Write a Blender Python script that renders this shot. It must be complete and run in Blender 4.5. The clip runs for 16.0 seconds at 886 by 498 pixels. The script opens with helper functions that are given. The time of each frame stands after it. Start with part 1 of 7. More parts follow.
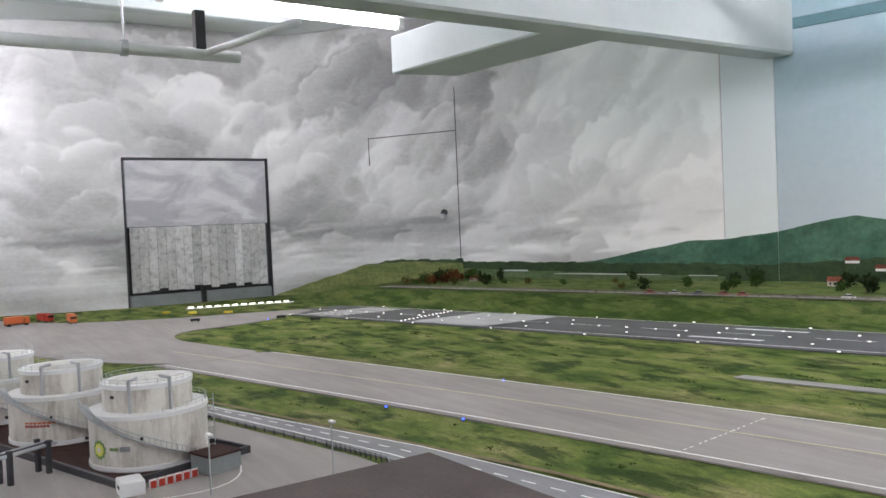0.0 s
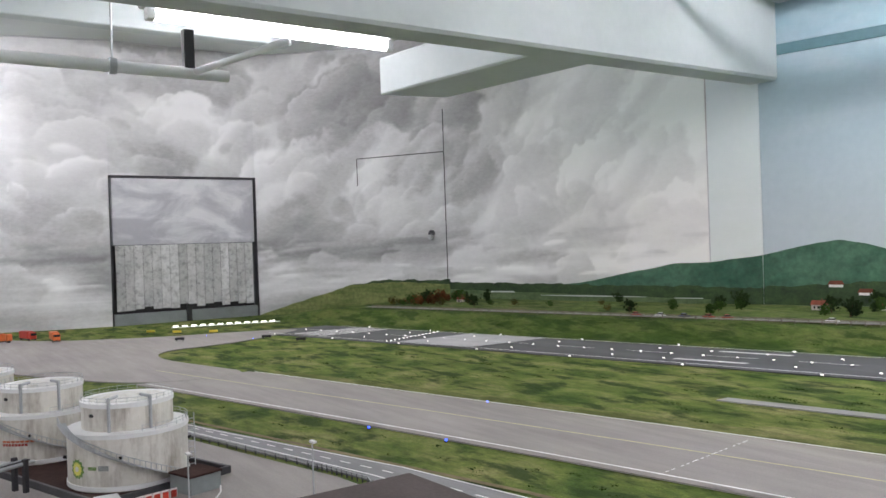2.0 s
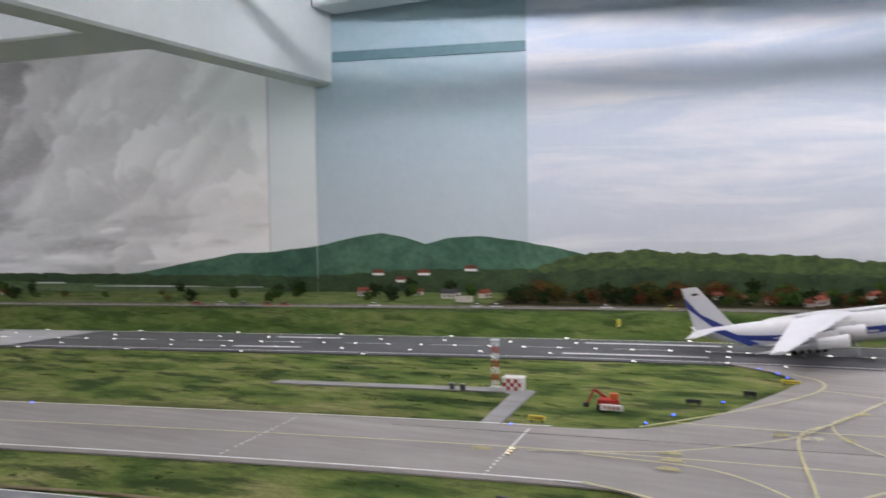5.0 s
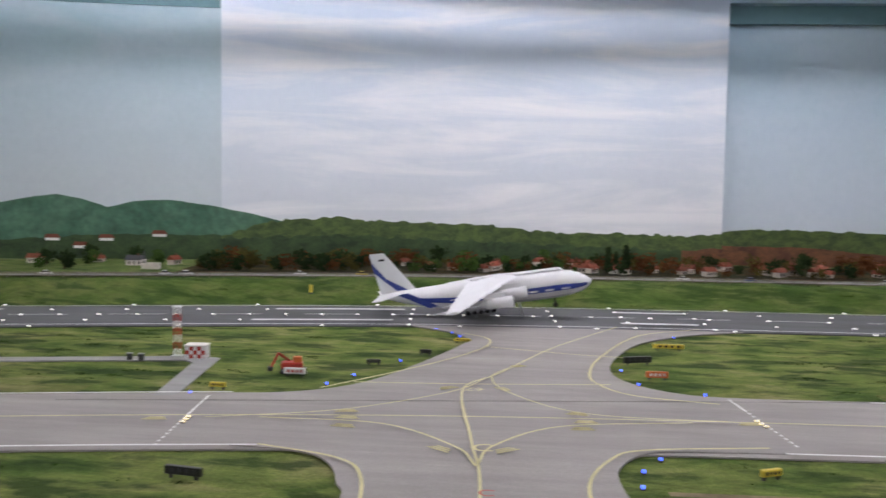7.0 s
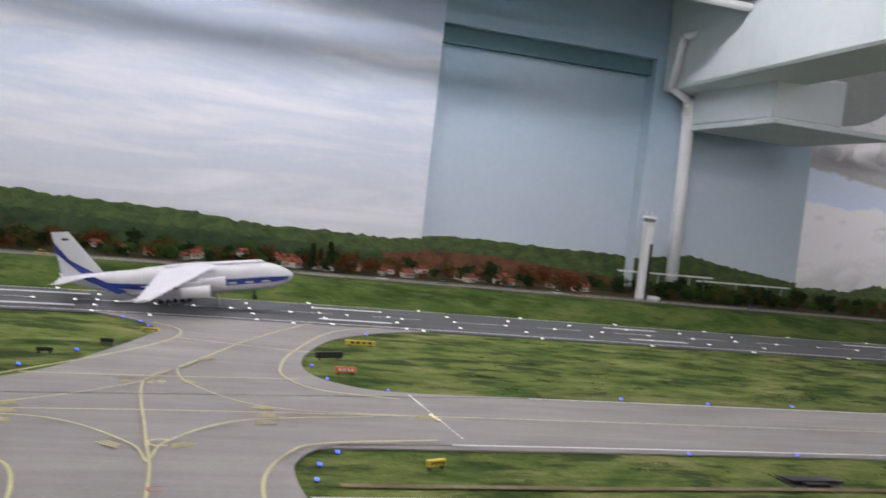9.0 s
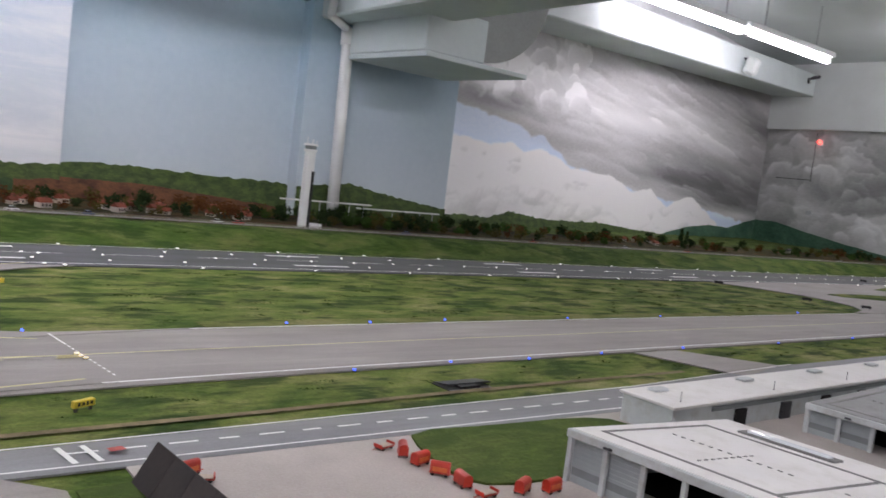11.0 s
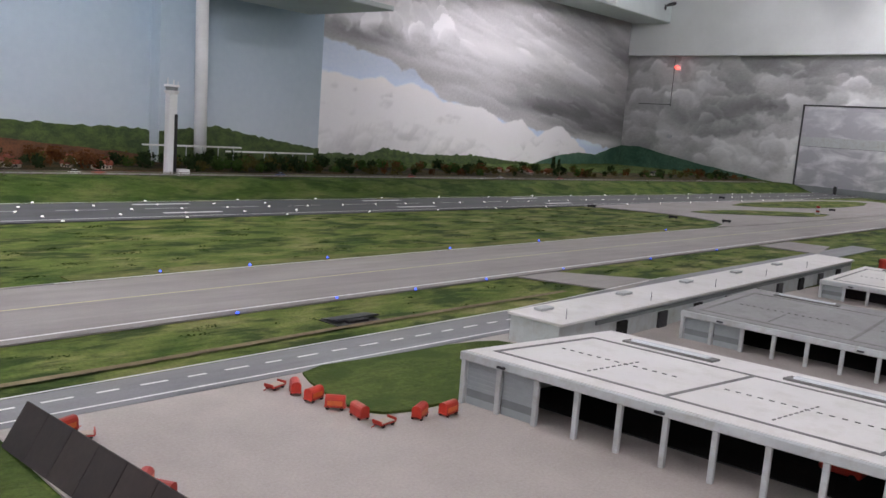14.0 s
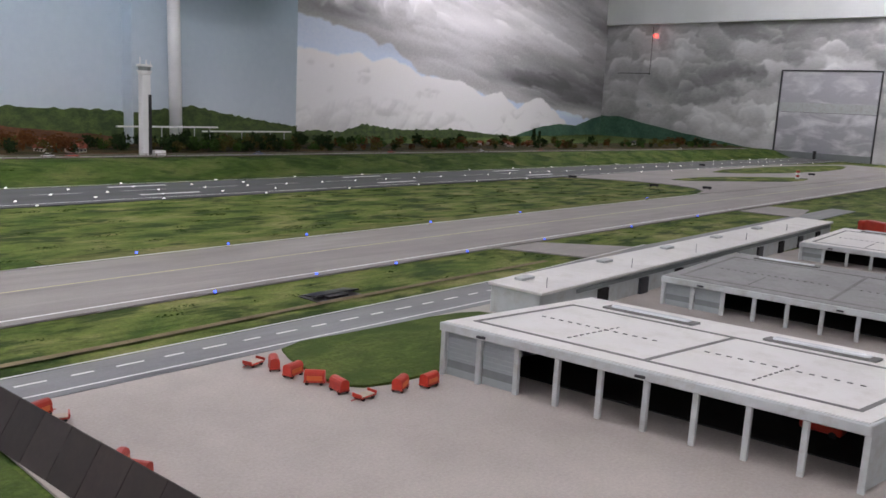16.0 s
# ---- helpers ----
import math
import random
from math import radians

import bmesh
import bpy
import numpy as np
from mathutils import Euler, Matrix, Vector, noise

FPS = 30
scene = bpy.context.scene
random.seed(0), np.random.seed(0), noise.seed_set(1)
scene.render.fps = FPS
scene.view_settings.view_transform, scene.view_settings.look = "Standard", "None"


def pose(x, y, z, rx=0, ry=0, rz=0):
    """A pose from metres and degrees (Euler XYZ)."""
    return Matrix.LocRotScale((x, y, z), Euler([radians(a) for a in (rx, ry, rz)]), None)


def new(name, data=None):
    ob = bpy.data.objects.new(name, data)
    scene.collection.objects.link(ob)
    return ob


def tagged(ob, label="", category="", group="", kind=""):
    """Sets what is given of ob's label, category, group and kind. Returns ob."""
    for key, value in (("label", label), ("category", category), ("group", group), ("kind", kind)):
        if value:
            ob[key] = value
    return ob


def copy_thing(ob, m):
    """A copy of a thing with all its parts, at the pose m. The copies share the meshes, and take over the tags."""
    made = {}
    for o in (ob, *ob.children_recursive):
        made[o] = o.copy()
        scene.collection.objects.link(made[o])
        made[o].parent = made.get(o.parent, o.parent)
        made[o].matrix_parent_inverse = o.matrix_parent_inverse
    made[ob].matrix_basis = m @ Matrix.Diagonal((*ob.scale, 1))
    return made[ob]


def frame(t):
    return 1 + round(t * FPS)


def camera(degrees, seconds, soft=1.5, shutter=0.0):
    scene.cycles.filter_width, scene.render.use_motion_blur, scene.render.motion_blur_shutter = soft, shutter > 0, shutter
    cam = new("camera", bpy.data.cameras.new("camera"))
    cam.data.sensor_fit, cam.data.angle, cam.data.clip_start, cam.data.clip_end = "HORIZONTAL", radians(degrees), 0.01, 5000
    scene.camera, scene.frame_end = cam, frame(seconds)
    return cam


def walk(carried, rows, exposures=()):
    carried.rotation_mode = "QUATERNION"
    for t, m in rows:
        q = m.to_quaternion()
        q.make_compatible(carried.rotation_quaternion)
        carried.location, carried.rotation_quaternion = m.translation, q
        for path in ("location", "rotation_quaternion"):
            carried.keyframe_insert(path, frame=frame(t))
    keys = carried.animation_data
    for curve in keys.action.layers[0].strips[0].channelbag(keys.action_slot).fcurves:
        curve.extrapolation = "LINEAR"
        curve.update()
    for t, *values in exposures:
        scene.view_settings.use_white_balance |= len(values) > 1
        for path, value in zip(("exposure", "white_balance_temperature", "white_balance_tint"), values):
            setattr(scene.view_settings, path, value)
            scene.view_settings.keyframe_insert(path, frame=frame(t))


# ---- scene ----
cam = camera(56.58, 16.0, soft=1.55, shutter=0.4)

PATH = [
    (0.0, pose(-0.115, 0.038, 0.428, 88.41, 0, 57.15) @ pose(0, 0, 0, 0, 0, -2.45)),
    (0.5, pose(-0.111, 0.039, 0.430, 88.69, 0, 57.52) @ pose(0, 0, 0, 0, 0, -2.43)),
    (1.0, pose(-0.113, 0.048, 0.424, 89.13, 0, 55.96) @ pose(0, 0, 0, 0, 0, -2.03)),
    (1.5, pose(-0.109, 0.046, 0.424, 89.37, 0, 56.09) @ pose(0, 0, 0, 0, 0, -1.90)),
    (2.0, pose(-0.108, 0.044, 0.426, 89.84, 0, 56.30) @ pose(0, 0, 0, 0, 0, -1.94)),
    (2.5, pose(-0.106, 0.046, 0.425, 90.10, 0, 56.46) @ pose(0, 0, 0, 0, 0, -2.06)),
    (3.0, pose(-0.098, 0.048, 0.428, 90.58, 0, 55.44) @ pose(0, 0, 0, 0, 0, -1.90)),
    (5.5, pose(-0.031, -0.011, 0.437, 86.92, 0, 19.72) @ pose(0, 0, 0, 0, 0, -0.42)),
    (6.0, pose(-0.019, -0.003, 0.437, 85.73, 0, 14.93) @ pose(0, 0, 0, 0, 0, 0.02)),
    (6.5, pose(-0.012, -0.003, 0.435, 85.92, 0, 10.83) @ pose(0, 0, 0, 0, 0, 0.75)),
    (7.0, pose(0.000, 0.000, 0.430, 86.08, 0, 6.37) @ pose(0, 0, 0, 0, 0, 0.86)),
    (7.5, pose(0.006, -0.006, 0.436, 86.26, 0, -2.52) @ pose(0, 0, 0, 0, 0, 2.95)),
    (8.0, pose(0.013, -0.004, 0.437, 86.97, 0, -8.72) @ pose(0, 0, 0, 0, 0, 4.97)),
    (8.5, pose(0.012, -0.007, 0.438, 87.61, 0, -10.91) @ pose(0, 0, 0, 0, 0, 5.47)),
    (9.0, pose(0.029, -0.012, 0.435, 86.89, 0, -13.47) @ pose(0, 0, 0, 0, 0, 6.27)),
    (9.5, pose(0.045, -0.011, 0.433, 85.41, 0, -23.09) @ pose(0, 0, 0, 0, 0, 8.08)),
    (10.0, pose(0.046, 0.001, 0.425, 85.59, 0, -28.70) @ pose(0, 0, 0, 0, 0, 7.74)),
    (12.5, pose(0.055, 0.066, 0.384, 82.60, 0, -45.66) @ pose(0, 0, 0, 0, 0, 6.41)),
    (13.0, pose(0.056, 0.065, 0.382, 81.98, 0, -45.77) @ pose(0, 0, 0, 0, 0, 5.24)),
    (13.5, pose(0.061, 0.062, 0.383, 81.67, 0, -45.80) @ pose(0, 0, 0, 0, 0, 4.89)),
    (14.0, pose(0.061, 0.060, 0.384, 81.67, 0, -46.05) @ pose(0, 0, 0, 0, 0, 4.49)),
    (14.5, pose(0.064, 0.060, 0.381, 81.49, 0, -46.05) @ pose(0, 0, 0, 0, 0, 3.99)),
    (15.0, pose(0.073, 0.057, 0.377, 80.48, 0, -46.14) @ pose(0, 0, 0, 0, 0, 3.67)),
    (15.5, pose(0.076, 0.057, 0.375, 80.02, 0, -46.21) @ pose(0, 0, 0, 0, 0, 3.49)),
    (16.0, pose(0.077, 0.060, 0.375, 80.08, 0, -47.26) @ pose(0, 0, 0, 0, 0, 3.01)),
]
walk(cam, PATH, [(0.0, 0.22, 6500, 6), (3.2, 0.22, 6500, 6), (5.3, -0.08, 6500, 10), (16.0, -0.08, 6500, 10)])

# ---------- light ----------
world = bpy.data.worlds.new("room_world")
scene.world = world
world.use_nodes = True
world.node_tree.nodes["Background"].inputs[0].default_value = (0.9, 0.95, 1.0, 1)
world.node_tree.nodes["Background"].inputs[1].default_value = 0.15
scene.view_settings.exposure = 0.0

# out-of-view tubes are added; three east ones (y below 2) brighten that wall
TUBES = [(-3.87, 1.64, 1.5, 2), (-5.25, -0.45, 1.55, -12), (-3.3, -0.7, 1.6, 0), (-4.6, -1.9, 1.6, 0), (-1.4, 2.72, 1.6, 99), (0.0, 2.97, 1.6, 95), (1.25, 3.03, 1.6, 92), (5.05, 3.98, 1.8, 91), (6.32, 3.96, 1.8, 91), (8.2, 3.4, 2.1, 92),
         (8.75, 1.8, 1.835, 0), (7.9, 0.8, 1.835, 0), (7.9, -0.6, 1.835, 0), (3.4, 0.6, 1.835, 90), (0.4, 0.3, 1.6, 90), (-0.8, -1.6, 1.6, 90)]
TUBE_GLOW = 46.0


# ---------- materials ----------
def node_mat(name):
    m = bpy.data.materials.new(name)
    m.use_nodes = True
    nt = m.node_tree
    return m, nt, nt.nodes["Principled BSDF"]


def link(nt, a, b):
    nt.links.new(a, b)


def mapped(nt, scale=(1, 1, 1), turn=(0, 0, 0)):
    geo = nt.nodes.new("ShaderNodeNewGeometry")
    mp = nt.nodes.new("ShaderNodeMapping")
    mp.inputs["Scale"].default_value = scale
    mp.inputs["Rotation"].default_value = [radians(a) for a in turn]
    link(nt, geo.outputs["Position"], mp.inputs["Vector"])
    return mp.outputs["Vector"]


def noise_tex(nt, vec, scale, detail=4.0, rough=0.55, warp=0.0):
    n = nt.nodes.new("ShaderNodeTexNoise")
    n.inputs["Scale"].default_value, n.inputs["Detail"].default_value = scale, detail
    n.inputs["Roughness"].default_value, n.inputs["Distortion"].default_value = rough, warp
    link(nt, vec, n.inputs["Vector"])
    return n.outputs["Fac"]


def ramp(nt, fac, stops):
    r = nt.nodes.new("ShaderNodeValToRGB")
    el = r.color_ramp.elements
    while len(el) < len(stops):
        el.new(0.5)
    for e, (p, c) in zip(el, stops):
        e.position, e.color = p, (*c, 1)
    link(nt, fac, r.inputs["Fac"])
    return r.outputs["Color"]


def mix(nt, fac, a, b, mode="MIX"):
    n = nt.nodes.new("ShaderNodeMix")
    n.data_type, n.blend_type = "RGBA", mode
    for sock, v in ((n.inputs[0], fac), (n.inputs[6], a), (n.inputs[7], b)):
        if isinstance(v, (int, float)):
            sock.default_value = v
        elif isinstance(v, tuple):
            sock.default_value = (*v, 1)
        else:
            link(nt, v, sock)
    return n.outputs[2]


def math_node(nt, op, a, b=0.0, clamp=False):
    n = nt.nodes.new("ShaderNodeMath")
    n.operation, n.use_clamp = op, clamp
    for sock, v in zip(n.inputs, (a, b)):
        if isinstance(v, (int, float)):
            sock.default_value = v
        else:
            link(nt, v, sock)
    return n.outputs[0]


def bump(nt, bsdf, height, strength=0.3, dist=0.002):
    b = nt.nodes.new("ShaderNodeBump")
    b.inputs["Strength"].default_value, b.inputs["Distance"].default_value = strength, dist
    link(nt, height, b.inputs["Height"])
    link(nt, b.outputs["Normal"], bsdf.inputs["Normal"])


def surface(name, color, rough=0.6, vary=0.12, coarse=3.0, fine=60.0, metal=0.0, relief=0.15, dirt=None, vary_object=0.0):
    """Paint, plastic, concrete: a base colour with stains at a coarse and a fine scale."""
    m, nt, bs = node_mat(name)
    vec = mapped(nt)
    c1 = ramp(nt, noise_tex(nt, vec, coarse, 5), [(0.3, tuple(c * (1 - vary) for c in color)), (0.7, tuple(min(1, c * (1 + vary)) for c in color))])
    grain = noise_tex(nt, vec, fine, 3)
    col = mix(nt, 0.5 * vary, c1, ramp(nt, grain, [(0.3, (0.0, 0.0, 0.0)), (0.7, (1, 1, 1))]), "OVERLAY")
    if dirt:
        spots = ramp(nt, noise_tex(nt, mapped(nt, (1, 1, 0.2)) if name.startswith("tank") else vec, coarse * 4, 6, 0.7), [(0.47, (0, 0, 0)), (0.7, (1, 1, 1))])
        col = mix(nt, math_node(nt, "MULTIPLY", spots, 0.65), col, dirt)
    if vary_object:
        info = nt.nodes.new("ShaderNodeObjectInfo")
        v = math_node(nt, "ADD", math_node(nt, "MULTIPLY", info.outputs["Random"], vary_object), 1 - vary_object / 2)
        hsv = nt.nodes.new("ShaderNodeHueSaturation")
        link(nt, v, hsv.inputs["Value"])
        link(nt, col, hsv.inputs["Color"])
        col = hsv.outputs["Color"]
    link(nt, col, bs.inputs["Base Color"])
    bs.inputs["Roughness"].default_value, bs.inputs["Metallic"].default_value = rough, metal
    if rough > 0.85:
        bs.inputs["Specular IOR Level"].default_value = 0.1
    if relief:
        bump(nt, bs, grain, relief)
    return m


def glow(name, color, strength):
    m, nt, bs = node_mat(name)
    bs.inputs["Base Color"].default_value = (*color, 1)
    bs.inputs["Emission Color"].default_value = (*color, 1)
    bs.inputs["Emission Strength"].default_value = strength
    return m


def grass_mat(name, tones, streak=(1.5, 3.6, 2.0)):
    m, nt, bs = node_mat(name)
    patches = noise_tex(nt, mapped(nt, (1.3, 2.2, 2.0)), 3.6, 7, 0.6, 0.3)
    col = ramp(nt, patches, [(0.28, tones[0]), (0.38, tones[1]), (0.52, tones[2]), (0.68, tones[3])])
    fine = noise_tex(nt, mapped(nt), 140, 4, 0.7)
    mid = noise_tex(nt, mapped(nt, (1, 2.2, 1)), 24, 4, 0.6)
    col = mix(nt, 0.55, col, ramp(nt, fine, [(0.3, (0.25, 0.25, 0.25)), (0.7, (0.78, 0.78, 0.78))]), "OVERLAY")
    col = mix(nt, 0.5, col, ramp(nt, mid, [(0.35, (0.32, 0.34, 0.3)), (0.65, (0.66, 0.66, 0.6))]), "OVERLAY")
    clumps = noise_tex(nt, mapped(nt, (1.0, 2.4, 1.0)), 5.2, 8, 0.62, 0.2)
    col = mix(nt, math_node(nt, "MULTIPLY", ramp(nt, clumps, [(0.5, (0, 0, 0)), (0.6, (1, 1, 1))]), 0.85), col, tones[0])
    link(nt, col, bs.inputs["Base Color"])
    bs.inputs["Roughness"].default_value = 0.95
    bs.inputs["Specular IOR Level"].default_value = 0.15
    bump(nt, bs, fine, 0.8, 0.004)
    return m


def pavement_mat(name, color, streaks=0.15, light=1.25, along_x=True):
    m, nt, bs = node_mat(name)
    vec = mapped(nt)
    a = ramp(nt, noise_tex(nt, mapped(nt, (0.8, 2.5, 1) if along_x else (1, 1, 1)), 3.0, 6, 0.65), [(0.3, tuple(c * (1 - streaks) for c in color)), (0.7, tuple(c * light for c in color))])
    worn = noise_tex(nt, mapped(nt, (0.6, 9, 1) if along_x else (1.3, 1, 1)), 4.0, 4, 0.6)
    col = mix(nt, 0.35, a, ramp(nt, worn, [(0.3, (0.36, 0.36, 0.36)), (0.7, (0.62, 0.62, 0.62))]), "OVERLAY")
    grain = noise_tex(nt, vec, 260, 3, 0.7)
    col = mix(nt, 0.2, col, ramp(nt, grain, [(0.3, (0.25, 0.25, 0.25)), (0.7, (0.75, 0.75, 0.75))]), "OVERLAY")
    link(nt, col, bs.inputs["Base Color"])
    bs.inputs["Roughness"].default_value = 0.75
    bump(nt, bs, grain, 0.15)
    return m


def sky_paint(name, low, high, cloud, amount=0.5, z0=0.2, z1=1.3, scale=1.3, turn=(0, 0, 0), stretch=(1, 1, 3.2)):
    """A hazy painted sky: a wash from the horizon up with soft thin clouds."""
    m, nt, bs = node_mat(name)
    geo = nt.nodes.new("ShaderNodeNewGeometry")
    sep = nt.nodes.new("ShaderNodeSeparateXYZ")
    link(nt, geo.outputs["Position"], sep.inputs[0])
    t = math_node(nt, "DIVIDE", math_node(nt, "SUBTRACT", sep.outputs["Z"], z0), z1 - z0, True)
    wash = ramp(nt, t, [(0.0, low), (1.0, high)])
    n = noise_tex(nt, mapped(nt, stretch, turn), scale, 7, 0.58, 0.6)
    col = mix(nt, math_node(nt, "MULTIPLY", ramp(nt, n, [(0.46, (0, 0, 0)), (0.66, (1, 1, 1))]), amount), wash, cloud)
    brush = noise_tex(nt, mapped(nt), 30, 3)
    col = mix(nt, 0.03, col, ramp(nt, brush, [(0.3, (0, 0, 0)), (0.7, (1, 1, 1))]), "OVERLAY")
    link(nt, col, bs.inputs["Base Color"])
    bs.inputs["Roughness"].default_value = 0.7
    return m


def mural_paint(name):
    """Wall paint whose tones were laid on by the mural painter below, with brush grain."""
    m, nt, bs = node_mat(name)
    at = nt.nodes.new("ShaderNodeAttribute")
    at.attribute_name = "paint"
    brush = noise_tex(nt, mapped(nt, (1, 1, 2)), 26, 5, 0.65, 0.4)
    col = mix(nt, 0.14, at.outputs["Color"], ramp(nt, brush, [(0.3, (0.1, 0.1, 0.1)), (0.7, (0.9, 0.9, 0.9))]), "OVERLAY")
    link(nt, col, bs.inputs["Base Color"])
    bs.inputs["Roughness"].default_value = 0.65
    return m


def hill_paint(name, dark, light, scale=6.0, stretch=(1, 1, 1.6)):
    m, nt, bs = node_mat(name)
    n = noise_tex(nt, mapped(nt, stretch), scale, 7, 0.68, 0.3)
    f = noise_tex(nt, mapped(nt), scale * 9, 4, 0.6)
    col = ramp(nt, n, [(0.34, dark), (0.62, light)])
    col = mix(nt, 0.5, col, ramp(nt, f, [(0.3, (0.2, 0.2, 0.2)), (0.7, (0.7, 0.7, 0.7))]), "OVERLAY")
    link(nt, col, bs.inputs["Base Color"])
    bs.inputs["Roughness"].default_value = 0.75
    return m


M_GRASS = grass_mat("grass", [(0.017, 0.04, 0.007), (0.06, 0.1, 0.018), (0.135, 0.165, 0.042), (0.235, 0.225, 0.095)])
M_LAWN = grass_mat("lawn", [(0.05, 0.08, 0.018), (0.064, 0.095, 0.022), (0.074, 0.104, 0.026), (0.088, 0.115, 0.032)])
M_BANK = grass_mat("bank_grass", [(0.02, 0.046, 0.008), (0.045, 0.08, 0.014), (0.075, 0.108, 0.024), (0.12, 0.135, 0.045)])
M_TUFT = surface("tuft", (0.026, 0.055, 0.009), 0.95, 0.4, 8, 90)
M_EARTH = surface("earth", (0.2, 0.16, 0.1), 0.95, 0.3, 12, 120)
M_RUNWAY = pavement_mat("runway_asphalt", (0.085, 0.085, 0.09), streaks=0.3)
M_TAXI = pavement_mat("taxiway_concrete", (0.29, 0.268, 0.252), streaks=0.14, light=1.15)
M_SHOULDER = pavement_mat("shoulder_concrete", (0.27, 0.265, 0.26))
M_ROAD = pavement_mat("road_asphalt", (0.22, 0.222, 0.23))
M_APRON = pavement_mat("apron_concrete", (0.41, 0.37, 0.335), streaks=0.14, light=1.12, along_x=False)
M_LINE = surface("white_line", (0.8, 0.8, 0.78), 0.6, 0.1, 20, 200)
M_YLINE = surface("yellow_line", (0.58, 0.53, 0.27), 0.6, 0.15, 20, 200)
M_WHITE = surface("white_wall_paint", (0.8, 0.83, 0.82), 0.6, 0.06, 2, 30)
M_BEAM = surface("beam_paint", (0.6, 0.66, 0.66), 0.6, 0.07, 2, 30)
M_CEIL = surface("ceiling_paint", (0.72, 0.76, 0.76), 0.8, 0.05, 1.5, 30)
# teal toned as the shade below the lintels
M_LINTELSHADE = surface("lintel_shade_paint", (0.1, 0.2, 0.23), 0.6, 0.12, 2, 30)
M_METAL = surface("grey_metal", (0.45, 0.47, 0.48), 0.4, 0.12, 6, 90, 0.6)
M_DUCT = surface("duct_paint", (0.3, 0.31, 0.3), 0.5, 0.1, 3, 60)
M_PIPE = surface("white_pipe", (0.78, 0.79, 0.78), 0.35, 0.08, 6, 60)
M_DARK = surface("dark_steel", (0.03, 0.03, 0.035), 0.5, 0.3, 8, 90)
M_BLACK = surface("black_plastic", (0.012, 0.012, 0.013), 0.4, 0.3, 8, 90)
M_FLOOR = surface("carpet", (0.09, 0.09, 0.1), 0.9, 0.2, 3, 200)
M_FASCIA = surface("fascia_board", (0.1, 0.1, 0.11), 0.5, 0.1, 3, 80)
M_TANK = surface("tank_paint", (0.66, 0.64, 0.58), 0.5, 0.2, 9, 120, 0, 0.1, (0.2, 0.15, 0.1))
M_TANKTOP = surface("tank_roof", (0.72, 0.72, 0.68), 0.5, 0.12, 16, 120, 0, 0.1, (0.4, 0.35, 0.27))
M_BUND = surface("bund_brick", (0.05, 0.028, 0.024), 0.9, 0.3, 20, 150)
M_GREYBOX = surface("grey_panel", (0.2, 0.22, 0.22), 0.6, 0.12, 9, 90)
M_HALLWALL = surface("hall_wall", (0.5, 0.53, 0.53), 0.6, 0.08, 9, 90, 0, 0.1, (0.35, 0.34, 0.3))
M_HALLROOF = surface("hall_roof", (0.78, 0.765, 0.74), 0.75, 0.06, 7, 140, 0, 0.15, (0.62, 0.6, 0.55))
M_ROOFGREY = surface("grey_roof", (0.3, 0.3, 0.295), 0.75, 0.12, 7, 140, 0, 0.15, (0.2, 0.2, 0.19))
M_GUTTER = surface("roof_gutter", (0.2, 0.2, 0.19), 0.8, 0.2, 20, 140)
M_SHUTTER = surface("shutter", (0.33, 0.36, 0.37), 0.5, 0.08, 9, 90)
# near-black colour stands in for the shade deep inside the halls
M_INSHADE = surface("hall_inshade", (0.025, 0.024, 0.023), 0.9, 0.2, 6, 80)
M_SKYLIGHT = surface("skylight", (0.85, 0.88, 0.9), 0.08, 0.05, 9, 90)
M_BROWNROOF = surface("brown_roof_felt", (0.1, 0.085, 0.08), 0.9, 0.2, 6, 160)
M_BARRIER = surface("barrier_panel", (0.022, 0.014, 0.012), 0.75, 0.3, 14, 120, vary_object=0.5)
M_RED = surface("red_cart", (0.4, 0.026, 0.012), 0.45, 0.15, 30, 160, vary_object=0.3)
M_ORANGE = surface("orange_paint", (0.6, 0.13, 0.03), 0.45, 0.15, 30, 160)
M_YELLOW = surface("yellow_sign", (0.65, 0.5, 0.05), 0.5, 0.12, 30, 160)
M_RUBBER = surface("rubber", (0.012, 0.012, 0.012), 0.8, 0.2, 30, 160)
M_BED = surface("dolly_bed", (0.45, 0.38, 0.3), 0.7, 0.15, 30, 160)
M_CARWHITE = surface("white_car", (0.75, 0.75, 0.74), 0.3, 0.05, 9, 90)
M_CARBLUE = surface("blue_car", (0.04, 0.07, 0.2), 0.3, 0.05, 9, 90)
M_PLANE = surface("aircraft_white", (0.78, 0.78, 0.79), 0.35, 0.04, 9, 90, relief=0.03)
M_PLANEBLUE = surface("aircraft_blue", (0.035, 0.06, 0.3), 0.35, 0.06, 9, 90, relief=0.03)
M_PLANEGREY = surface("aircraft_grey", (0.5, 0.51, 0.54), 0.35, 0.06, 9, 90, relief=0.03)
M_HOUSE = surface("render_wall", (0.6, 0.55, 0.48), 0.8, 0.15, 30, 160, vary_object=0.4)
M_ROOFRED = surface("red_roof", (0.2, 0.05, 0.025), 0.8, 0.25, 30, 160, vary_object=0.5)
M_ROOFDARK = surface("slate_roof", (0.04, 0.04, 0.045), 0.7, 0.25, 30, 160)
M_GLASS = surface("dark_glass", (0.02, 0.025, 0.03), 0.1, 0.1, 9, 90)
M_BARK = surface("bark", (0.07, 0.045, 0.03), 0.95, 0.3, 60, 300)
